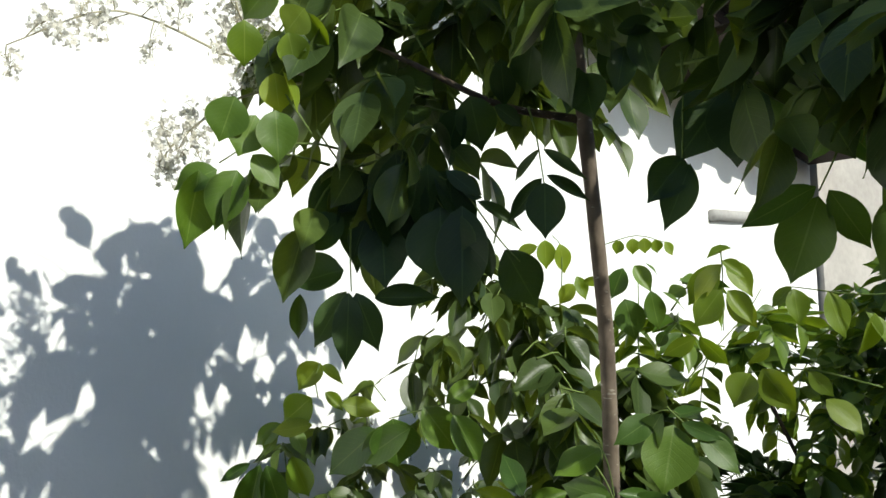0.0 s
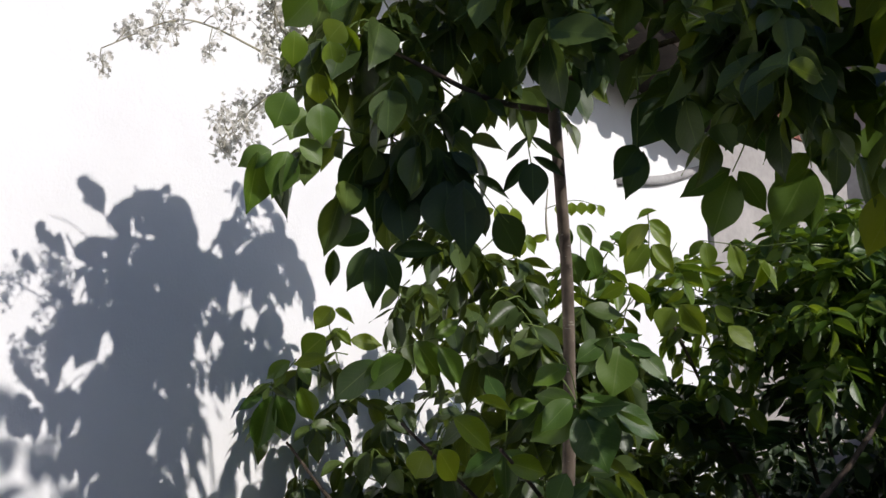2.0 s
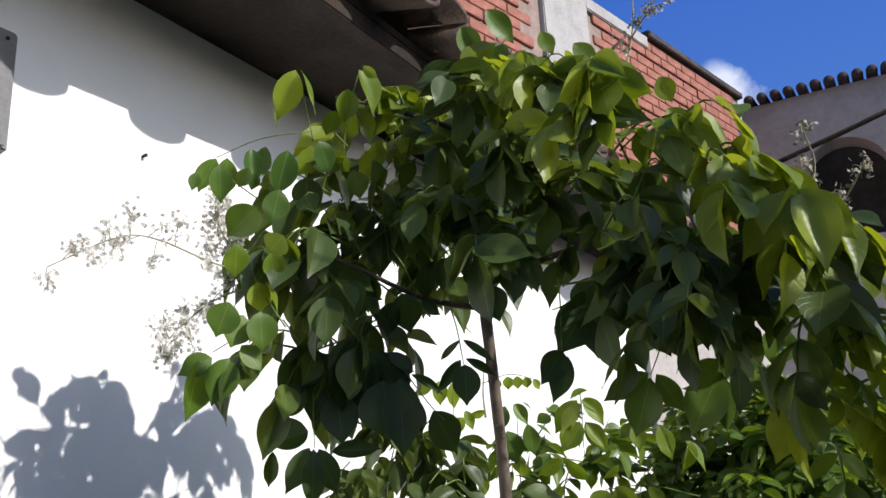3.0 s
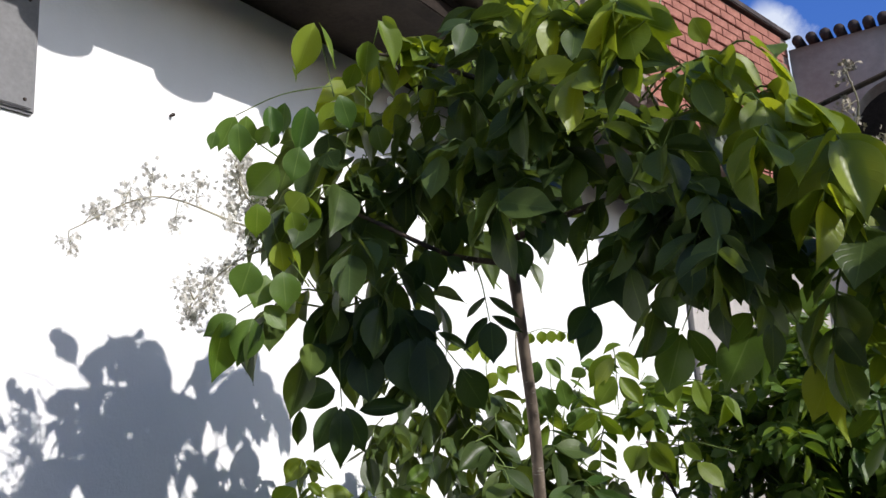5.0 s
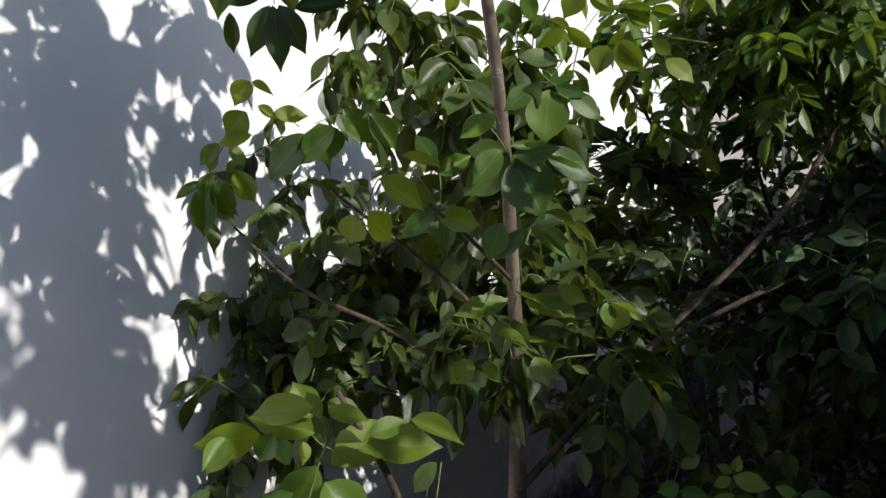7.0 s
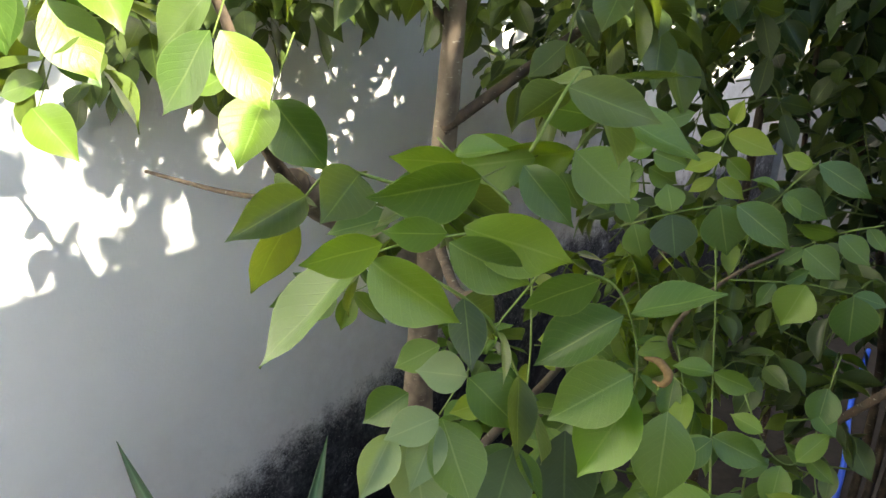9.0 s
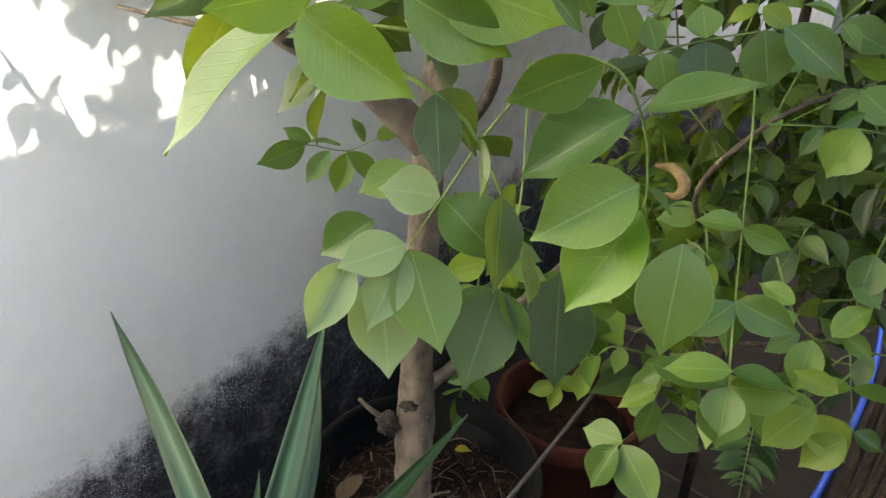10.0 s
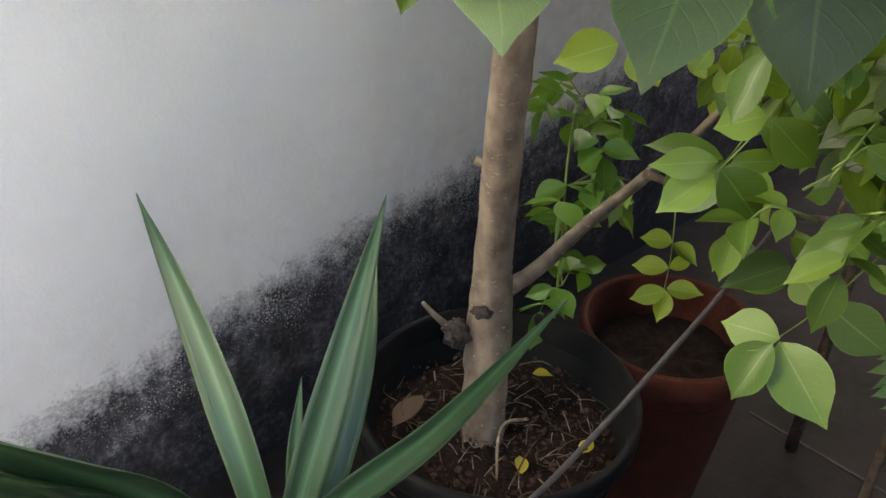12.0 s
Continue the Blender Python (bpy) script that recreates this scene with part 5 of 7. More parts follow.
hero(LEAF, (0.76, -0.56, 0.18), [(0.549, -0.055, 1.921), (0.522, -0.071, 1.911), (0.49, -0.09, 1.89)],
     [((0.486, -0.107, 1.881), (0.473, -0.106, 1.814), 0.59, -30, 3), ((0.507, -0.083, 1.882), (0.496, -0.096, 1.83), 0.67, -3, 3),
      ((0.492, -0.093, 1.883), (0.471, -0.122, 1.865), 0.67, -1, 1), ((0.517, -0.075, 1.896), (0.533, -0.058, 1.867), 0.65, -4, 0),
      ((0.541, -0.071, 1.931), (0.542, -0.066, 1.886), 0.78, -1, 1), ((0.52, -0.097, 1.941), (0.506, -0.102, 1.903), 0.92, -7, 0),
      ((0.522, -0.077, 1.929), (0.514, -0.088, 1.892), 0.86, -6, 2)])
hero(LEAF, (0.91, -0.55, 0.14), [(0.53, -0.065, 2.067), (0.517, -0.077, 2.08), (0.499, -0.099, 2.101)],
     [((0.49, -0.121, 2.092), (0.484, -0.123, 2.071), 0.65, 7, 0), ((0.51, -0.107, 2.101), (0.504, -0.096, 2.058), 0.60, 5, 1),
      ((0.536, -0.076, 2.094), (0.525, -0.07, 2.076), 0.65, -3, 3), ((0.53, -0.065, 2.057), (0.489, -0.074, 2.026), 0.78, -2, 3),
      ((0.551, -0.051, 2.078), (0.538, -0.051, 2.037), 0.76, -3, 2), ((0.536, -0.085, 2.097), (0.516, -0.084, 2.078), 0.65, 7, 0)])
hero(LEAF, (0.07, -1.27, 0.0), [(0.929, 0.107, 1.981), (0.94, 0.121, 1.967), (0.958, 0.135, 1.957)],
     [((0.94, 0.111, 1.966), (0.964, 0.145, 1.916), 0.59, 54, 2), ((0.926, 0.118, 1.962), (0.91, 0.114, 1.925), 0.92, 4, 1),
      ((0.91, 0.086, 2.01), (0.881, 0.095, 1.978), 0.81, 6, 3), ((0.96, 0.112, 1.968), (0.976, 0.116, 1.937), 0.59, -63, 3)])
hero(YOUNG, (-0.06, -0.97, 0.11), [(1.039, 0.111, 1.975), (1.064, 0.124, 1.961), (1.094, 0.146, 1.91), (1.108, 0.159, 1.878)],
     [((1.068, 0.11, 1.978), (1.079, 0.133, 1.926), 0.59, 46, 0), ((1.044, 0.111, 1.972), (1.058, 0.127, 1.942), 0.78, 7, 1),
      ((1.079, 0.134, 1.923), (1.061, 0.131, 1.894), 0.86, -4, 0), ((1.094, 0.137, 1.908), (1.11, 0.153, 1.878), 0.54, -7, 3),
      ((1.072, 0.147, 1.843), (1.088, 0.143, 1.808), 0.65, 1, 3), ((1.106, 0.124, 1.96), (1.111, 0.124, 1.927), 0.76, -1, 0),
      ((1.095, 0.11, 1.969), (1.121, 0.105, 1.965), 0.65, -8, 0)])
hero(LEAF, (0.11, -0.71, 0.16), [(1.046, 0.165, 1.889), (1.048, 0.173, 1.876)],
     [((1.044, 0.165, 1.878), (1.03, 0.159, 1.835), 0.81, -5, 0), ((1.019, 0.138, 1.977), (0.997, 0.152, 1.951), 0.65, 0, 0),
      ((0.994, 0.133, 1.982), (0.977, 0.145, 1.949), 0.76, -7, 4), ((0.982, 0.121, 1.988), (0.965, 0.132, 1.961), 0.76, -1, 3)])
hero(LEAF, (0.71, -0.46, -0.21), [(0.571, -0.014, 2.159), (0.518, -0.046, 2.152), (0.469, -0.072, 2.131)],
     [((0.477, -0.08, 2.125), (0.46, -0.093, 2.083), 0.59, 36, 0), ((0.491, -0.076, 2.124), (0.476, -0.066, 2.077), 0.56, -0, 0),
      ((0.513, -0.06, 2.135), (0.512, -0.052, 2.09), 0.54, -3, 3), ((0.526, -0.048, 2.139), (0.51, -0.037, 2.107), 0.59, 33, 0),
      ((0.537, -0.021, 2.14), (0.517, -0.018, 2.084), 0.56, 0, 3), ((0.574, -0.006, 2.149), (0.576, 0.016, 2.111), 0.65, -0, 4)])
hero(YOUNG, (0.61, -0.33, 0.02), [(0.545, 0.019, 2.163), (0.548, -0.005, 2.224), (0.545, -0.015, 2.249)],
     [((0.549, -0.02, 2.246), (0.519, -0.019, 2.186), 0.54, 3, 0), ((0.558, -0.02, 2.243), (0.559, 0.009, 2.193), 0.59, -52, 2),
      ((0.516, -0.024, 2.198), (0.519, -0.016, 2.179), 0.59, -50, 4), ((0.552, 0.021, 2.154), (0.528, 0.007, 2.117), 0.65, -5, 0)])
hero(YOUNG, (0.91, -0.83, -0.39), [(0.564, 0.053, 2.123), (0.583, 0.04, 2.192), (0.61, 0.033, 2.25)],
     [((0.614, 0.024, 2.245), (0.621, 0.052, 2.191), 0.59, -36, 3), ((0.624, 0.02, 2.245), (0.638, 0.032, 2.229), 0.59, 43, 2),
      ((0.599, 0.023, 2.222), (0.585, 0.032, 2.182), 0.67, 1, 3), ((0.574, 0.029, 2.202), (0.55, 0.038, 2.175), 0.65, -3, 4),
      ((0.573, 0.066, 2.132), (0.576, 0.076, 2.094), 0.76, -4, 0), ((0.559, 0.036, 2.157), (0.567, 0.062, 2.125), 0.59, 40, 4)])
hero(YOUNG, (0.28, -0.66, -0.1), [(0.855, 0.191, 2.168), (0.89, 0.175, 2.238)],
     [((0.89, 0.174, 2.237), (0.92, 0.195, 2.183), 0.65, -6, 4), ((0.945, 0.197, 2.207), (0.954, 0.215, 2.177), 0.76, 7, 0),
      ((0.945, 0.22, 2.174), (0.973, 0.237, 2.123), 0.54, -2, 1), ((0.898, 0.182, 2.199), (0.9, 0.211, 2.163), 0.54, 5, 0),
      ((0.857, 0.148, 2.26), (0.879, 0.163, 2.228), 0.65, -5, 2), ((0.825, 0.119, 2.273), (0.836, 0.131, 2.243), 0.65, -4, 2)])
hero(LEAF, (0.17, -0.91, -0.02), [(0.965, 0.194, 2.147), (0.958, 0.21, 2.118)],
     [((0.958, 0.209, 2.119), (0.957, 0.227, 2.084), 0.81, 6, 2), ((0.93, 0.192, 2.141), (0.934, 0.206, 2.108), 0.54, 3, 0),
      ((0.835, 0.172, 2.12), (0.862, 0.202, 2.093), 0.59, 47, 4), ((0.912, 0.24, 1.982), (0.956, 0.244, 1.914), 0.59, -59, 0),
      ((0.838, 0.144, 2.201), (0.819, 0.147, 2.169), 0.65, -3, 0), ((0.747, 0.079, 2.24), (0.735, 0.109, 2.198), 0.59, 48, 3),
      ((0.789, 0.106, 2.232), (0.783, 0.123, 2.203), 0.54, 3, 4)])
hero(LEAF, (0.34, -0.9, -0.06), [(0.745, 0.136, 2.265), (0.778, 0.139, 2.298)],
     [((0.757, 0.11, 2.324), (0.78, 0.142, 2.283), 0.54, -3, 0), ((0.726, 0.096, 2.303), (0.733, 0.126, 2.265), 0.65, -4, 3),
      ((0.771, 0.135, 2.281), (0.744, 0.136, 2.249), 0.65, 1, 0), ((0.783, 0.159, 2.264), (0.795, 0.177, 2.214), 0.65, 2, 2),
      ((0.813, 0.163, 2.264), (0.793, 0.175, 2.226), 0.76, 0, 0), ((0.851, 0.183, 2.253), (0.85, 0.202, 2.197), 0.65, 7, 4),
      ((0.693, 0.134, 2.238), (0.7, 0.148, 2.193), 0.65, -2, 4)])
hero(YOUNG, (0.3, -0.61, 0.12), [(0.609, 0.488, 1.667), (0.656, 0.516, 1.729), (0.7, 0.538, 1.783), (0.719, 0.549, 1.817)],
     [((0.678, 0.517, 1.848), (0.637, 0.51, 1.796), 0.54, -3, 4), ((0.689, 0.519, 1.851), (0.718, 0.526, 1.806), 0.54, -7, 1),
      ((0.68, 0.516, 1.813), (0.649, 0.504, 1.768), 0.67, -2, 0), ((0.689, 0.516, 1.812), (0.718, 0.53, 1.766), 0.59, 37, 2),
      ((0.647, 0.512, 1.757), (0.608, 0.495, 1.732), 0.59, -47, 2), ((0.655, 0.503, 1.756), (0.684, 0.521, 1.72), 0.59, 52, 2),
      ((0.723, 0.526, 1.764), (0.692, 0.524, 1.742), 0.59, -65, 4), ((0.731, 0.533, 1.744), (0.706, 0.53, 1.718), 0.59, -56, 4)])
hero(YOUNG, (0.42, -0.7, 0.28), [(0.49, 0.552, 1.894), (0.533, 0.579, 1.908), (0.569, 0.604, 1.897)],
     [((0.515, 0.565, 1.901), (0.508, 0.565, 1.881), 0.86, -5, 3), ((0.53, 0.575, 1.904), (0.529, 0.577, 1.88), 0.86, -8, 1),
      ((0.548, 0.575, 1.903), (0.547, 0.579, 1.88), 0.86, -5, 0), ((0.56, 0.586, 1.901), (0.559, 0.593, 1.881), 0.86, -1, 3),
      ((0.572, 0.591, 1.897), (0.579, 0.601, 1.877), 0.65, -7, 0)])
hero(YOUNG, (0.78, -0.8, 0.34), [(0.463, 0.488, 1.817), (0.464, 0.488, 1.884), (0.451, 0.485, 1.905)],
     [((0.449, 0.469, 1.897), (0.449, 0.473, 1.855), 0.65, 4, 1), ((0.466, 0.48, 1.891), (0.468, 0.496, 1.849), 0.59, -6, 4),
      ((0.48, 0.501, 1.846), (0.49, 0.51, 1.812), 0.54, 3, 0), ((0.436, 0.47, 1.889), (0.405, 0.455, 1.879), 0.54, -1, 4),
      ((0.481, 0.491, 1.834), (0.465, 0.478, 1.805), 0.65, 2, 1), ((0.49, 0.502, 1.838), (0.513, 0.52, 1.841), 0.59, 53, 1)])
hero(LEAF, (0.56, -0.73, 0.29), [(0.598, 0.451, 1.722), (0.598, 0.455, 1.793), (0.597, 0.458, 1.842)],
     [((0.589, 0.435, 1.842), (0.575, 0.427, 1.804), 0.65, 5, 4), ((0.601, 0.441, 1.845), (0.621, 0.447, 1.811), 0.54, 7, 3),
      ((0.613, 0.447, 1.848), (0.629, 0.452, 1.835), 0.59, -52, 4), ((0.586, 0.442, 1.804), (0.599, 0.445, 1.753), 0.76, 6, 4),
      ((0.618, 0.449, 1.813), (0.621, 0.463, 1.764), 0.54, 7, 2), ((0.628, 0.459, 1.812), (0.653, 0.478, 1.794), 0.59, -52, 4),
      ((0.631, 0.46, 1.763), (0.619, 0.461, 1.742), 0.65, 4, 0), ((0.591, 0.449, 1.736), (0.636, 0.47, 1.717), 0.59, -69, 0)])
hero(YOUNG, (0.65, -0.78, 0.74), [(0.667, 0.196, 1.454), (0.653, 0.184, 1.413), (0.641, 0.167, 1.367)],
     [((0.635, 0.147, 1.361), (0.63, 0.141, 1.335), 0.76, 3, 1), ((0.662, 0.158, 1.358), (0.676, 0.164, 1.332), 0.54, 2, 4),
      ((0.704, 0.21, 1.423), (0.712, 0.213, 1.4), 0.65, -6, 2), ((0.683, 0.206, 1.432), (0.726, 0.224, 1.413), 0.59, -54, 4),
      ((0.733, 0.23, 1.433), (0.765, 0.238, 1.411), 0.59, 37, 1), ((0.785, 0.242, 1.411), (0.795, 0.238, 1.381), 0.67, -7, 4),
      ((0.789, 0.25, 1.409), (0.828, 0.254, 1.397), 0.59, -58, 1), ((0.671, 0.175, 1.389), (0.713, 0.181, 1.376), 0.59, -41, 1)])
hero(YOUNG, (0.6, -0.66, 0.8), [(0.579, 0.033, 1.27), (0.526, 0.004, 1.301), (0.499, 0.002, 1.342)],
     [((0.522, 0.003, 1.313), (0.454, -0.034, 1.342), 0.54, 3, 3), ((0.528, 0.023, 1.344), (0.563, 0.042, 1.32), 0.60, -6, 2),
      ((0.545, -0.003, 1.281), (0.594, 0.074, 1.314), 0.54, -3, 4), ((0.566, 0.036, 1.292), (0.641, 0.083, 1.28), 0.54, 2, 0),
      ((0.487, -0.045, 1.327), (0.448, -0.104, 1.33), 0.59, -43, 4), ((0.464, -0.061, 1.326), (0.443, -0.097, 1.297), 0.65, 5, 1),
      ((0.499, -0.028, 1.317), (0.511, -0.038, 1.29), 0.78, -7, 0), ((0.517, -0.012, 1.309), (0.524, -0.022, 1.285), 0.59, -39, 1),
      ((0.523, 0.0, 1.333), (0.505, -0.002, 1.376), 0.76, 6, 3)])
hero(LEAF, (0.48, -0.98, 0.77), [(0.569, 0.146, 1.205), (0.566, 0.118, 1.146)],
     [((0.573, 0.109, 1.152), (0.585, 0.062, 1.099), 0.78, -6, 3), ((0.575, 0.114, 1.149), (0.621, 0.136, 1.086), 0.67, 6, 3),
      ((0.535, 0.105, 1.171), (0.516, 0.065, 1.151), 0.65, 4, 2), ((0.533, 0.098, 1.181), (0.564, 0.109, 1.166), 0.54, 2, 3)])
hero(LEAF, (0.69, -0.55, 0.63), [(0.529, -0.011, 1.282), (0.527, -0.042, 1.22), (0.531, -0.073, 1.161)],
     [((0.549, -0.006, 1.257), (0.543, -0.048, 1.229), 0.65, 2, 2), ((0.537, -0.053, 1.215), (0.571, -0.041, 1.183), 0.65, 1, 4),
      ((0.533, -0.065, 1.183), (0.503, -0.093, 1.173), 0.65, 3, 4), ((0.495, -0.077, 1.257), (0.505, -0.08, 1.198), 0.76, -1, 3),
      ((0.491, -0.1, 1.237), (0.487, -0.133, 1.205), 0.76, -4, 3), ((0.532, -0.077, 1.163), (0.576, -0.068, 1.13), 0.65, 1, 3),
      ((0.486, -0.084, 1.259), (0.477, -0.102, 1.236), 0.65, 2, 1)])
hero(LEAF, (0.16, -0.87, 0.67), [(0.762, 0.076, 1.084), (0.803, 0.135, 1.126), (0.83, 0.164, 1.142)],
     [((0.832, 0.158, 1.142), (0.763, 0.123, 1.124), 0.59, -30, 0), ((0.83, 0.146, 1.138), (0.876, 0.147, 1.101), 0.54, 5, 1),
      ((0.799, 0.112, 1.118), (0.75, 0.08, 1.119), 0.54, -2, 0), ((0.789, 0.104, 1.107), (0.835, 0.11, 1.081), 0.54, -6, 3),
      ((0.762, 0.078, 1.096), (0.731, 0.037, 1.088), 0.54, -3, 1)])
hero(LEAF, (0.67, -0.56, 0.84), [(0.502, 0.374, 0.868), (0.472, 0.345, 0.859), (0.449, 0.318, 0.844), (0.412, 0.286, 0.849), (0.39, 0.258, 0.839)],
     [((0.453, 0.315, 0.846), (0.493, 0.341, 0.805), 0.59, -33, 2), ((0.455, 0.314, 0.845), (0.453, 0.295, 0.794), 0.54, -8, 3),
      ((0.444, 0.296, 0.849), (0.438, 0.264, 0.814), 0.54, -7, 2), ((0.425, 0.276, 0.856), (0.405, 0.222, 0.835), 0.59, -43, 4),
      ((0.425, 0.285, 0.857), (0.402, 0.26, 0.872), 0.59, -41, 4), ((0.45, 0.309, 0.854), (0.415, 0.284, 0.863), 0.59, 53, 4),
      ((0.47, 0.328, 0.859), (0.455, 0.323, 0.888), 0.59, 41, 0), ((0.478, 0.34, 0.862), (0.497, 0.369, 0.876), 0.54, -2, 3)])
hero(YOUNG, (0.66, -0.96, 0.52), [(0.713, 0.438, 1.86), (0.711, 0.447, 1.831), (0.707, 0.454, 1.802), (0.703, 0.461, 1.761)],
     [((0.715, 0.434, 1.836), (0.674, 0.431, 1.795), 0.59, 32, 4), ((0.712, 0.438, 1.807), (0.686, 0.422, 1.767), 0.59, -3, 0),
      ((0.715, 0.448, 1.807), (0.741, 0.456, 1.768), 0.54, 7, 3), ((0.713, 0.44, 1.841), (0.735, 0.456, 1.822), 0.54, 6, 3),
      ((0.727, 0.436, 1.854), (0.702, 0.419, 1.844), 0.59, 40, 3)])
hero(YOUNG, (0.49, -0.84, 0.49), [(0.916, 0.421, 1.793), (0.866, 0.415, 1.791), (0.802, 0.402, 1.802)],
     [((0.807, 0.39, 1.799), (0.812, 0.392, 1.761), 0.65, -4, 1), ((0.835, 0.408, 1.796), (0.846, 0.422, 1.747), 0.54, -4, 2),
      ((0.869, 0.407, 1.773), (0.892, 0.419, 1.732), 0.59, -35, 0), ((0.878, 0.405, 1.772), (0.865, 0.403, 1.728), 0.59, -47, 1),
      ((0.806, 0.388, 1.801), (0.785, 0.386, 1.78), 0.54, 6, 2)])
hero(YOUNG, (0.09, -1.07, 0.12), [(0.878, 0.414, 1.699), (0.815, 0.403, 1.716), (0.756, 0.39, 1.713)],
     [((0.764, 0.375, 1.712), (0.75, 0.359, 1.678), 0.86, 1, 3), ((0.774, 0.381, 1.717), (0.802, 0.389, 1.672), 0.65, 5, 1),
      ((0.815, 0.396, 1.714), (0.837, 0.399, 1.689), 0.54, -1, 2), ((0.828, 0.403, 1.687), (0.863, 0.402, 1.657), 0.59, -33, 4),
      ((0.795, 0.393, 1.714), (0.777, 0.39, 1.688), 0.54, 1, 0)])
hero(LEAF, (0.58, -0.88, 0.49), [(0.74, 0.293, 1.66), (0.712, 0.289, 1.676), (0.683, 0.281, 1.663)],
     [((0.739, 0.294, 1.654), (0.773, 0.318, 1.626), 0.54, 3, 1), ((0.729, 0.284, 1.661), (0.762, 0.307, 1.647), 0.59, -41, 4),
      ((0.714, 0.284, 1.669), (0.746, 0.306, 1.679), 0.59, -43, 2), ((0.701, 0.277, 1.663), (0.673, 0.262, 1.642), 0.65, -4, 4)])
# Leaflets under the crown take the darker copy, so shade is in their colour
hero(SHADED, (0.37, -0.89, 0.09), [(0.842, 0.061, 1.943), (0.841, 0.064, 1.917), (0.837, 0.067, 1.866)],
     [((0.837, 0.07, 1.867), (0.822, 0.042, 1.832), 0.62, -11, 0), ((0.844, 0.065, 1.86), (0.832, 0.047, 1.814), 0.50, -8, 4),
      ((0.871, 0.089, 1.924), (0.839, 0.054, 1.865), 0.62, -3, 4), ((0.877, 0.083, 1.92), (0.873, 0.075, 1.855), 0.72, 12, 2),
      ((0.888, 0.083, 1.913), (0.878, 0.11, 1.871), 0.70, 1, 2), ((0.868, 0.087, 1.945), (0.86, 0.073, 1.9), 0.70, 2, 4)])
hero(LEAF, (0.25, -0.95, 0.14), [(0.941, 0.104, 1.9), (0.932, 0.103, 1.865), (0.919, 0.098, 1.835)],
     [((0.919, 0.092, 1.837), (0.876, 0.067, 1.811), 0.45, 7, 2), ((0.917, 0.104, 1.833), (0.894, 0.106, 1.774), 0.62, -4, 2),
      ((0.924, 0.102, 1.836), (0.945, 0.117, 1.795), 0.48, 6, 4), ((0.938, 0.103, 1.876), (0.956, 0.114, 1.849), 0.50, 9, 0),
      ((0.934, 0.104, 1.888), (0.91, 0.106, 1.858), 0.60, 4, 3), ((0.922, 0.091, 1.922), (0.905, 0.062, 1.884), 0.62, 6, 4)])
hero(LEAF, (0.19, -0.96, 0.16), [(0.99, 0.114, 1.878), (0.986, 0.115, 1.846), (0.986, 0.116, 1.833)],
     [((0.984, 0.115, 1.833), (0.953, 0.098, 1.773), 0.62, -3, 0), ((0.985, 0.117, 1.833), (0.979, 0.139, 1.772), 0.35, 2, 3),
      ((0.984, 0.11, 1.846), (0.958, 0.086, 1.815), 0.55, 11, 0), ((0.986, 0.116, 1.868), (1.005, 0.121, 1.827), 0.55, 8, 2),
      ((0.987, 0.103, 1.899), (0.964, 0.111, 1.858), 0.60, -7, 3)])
hero(SHADED, (0.50, -0.84, 0.12), [(0.713, 0.053, 1.928), (0.717, 0.058, 1.905), (0.72, 0.064, 1.865)],
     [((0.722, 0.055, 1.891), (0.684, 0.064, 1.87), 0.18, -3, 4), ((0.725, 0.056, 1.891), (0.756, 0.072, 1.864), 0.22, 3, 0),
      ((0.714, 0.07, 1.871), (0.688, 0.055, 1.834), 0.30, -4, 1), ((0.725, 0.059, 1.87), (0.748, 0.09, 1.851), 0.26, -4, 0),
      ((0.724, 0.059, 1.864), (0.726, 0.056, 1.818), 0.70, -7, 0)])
hero(SHADED, (0.57, -0.80, 0.17), [(0.627, 0.05, 1.89), (0.64, 0.061, 1.868), (0.662, 0.08, 1.827), (0.676, 0.091, 1.807)],
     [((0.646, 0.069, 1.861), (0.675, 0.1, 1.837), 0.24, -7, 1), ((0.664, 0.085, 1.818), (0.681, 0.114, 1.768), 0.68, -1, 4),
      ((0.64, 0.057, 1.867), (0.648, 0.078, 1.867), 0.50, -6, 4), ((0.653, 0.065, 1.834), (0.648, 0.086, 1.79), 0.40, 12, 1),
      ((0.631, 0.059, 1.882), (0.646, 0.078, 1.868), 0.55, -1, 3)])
hero(SHADED, (0.65, -0.75, 0.22), [(0.551, 0.008, 1.845), (0.549, 0.01, 1.813), (0.548, 0.013, 1.783)],
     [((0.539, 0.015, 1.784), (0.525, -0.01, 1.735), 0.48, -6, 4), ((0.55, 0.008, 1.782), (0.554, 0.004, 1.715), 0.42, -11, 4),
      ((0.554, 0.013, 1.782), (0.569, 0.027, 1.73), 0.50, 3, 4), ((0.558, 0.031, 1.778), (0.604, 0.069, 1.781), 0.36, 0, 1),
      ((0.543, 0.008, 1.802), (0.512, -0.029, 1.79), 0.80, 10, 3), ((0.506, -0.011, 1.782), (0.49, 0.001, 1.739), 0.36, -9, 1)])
hero(SHADED, (0.60, -0.78, 0.15), [(0.595, 0.041, 1.906), (0.57, 0.028, 1.876), (0.545, 0.015, 1.849)],
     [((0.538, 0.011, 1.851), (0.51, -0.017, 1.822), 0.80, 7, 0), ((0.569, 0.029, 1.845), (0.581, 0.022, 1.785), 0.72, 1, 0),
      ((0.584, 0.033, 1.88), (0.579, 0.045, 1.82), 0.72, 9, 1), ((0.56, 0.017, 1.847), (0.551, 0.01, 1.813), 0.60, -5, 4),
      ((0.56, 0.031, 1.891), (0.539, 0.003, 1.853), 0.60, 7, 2)])
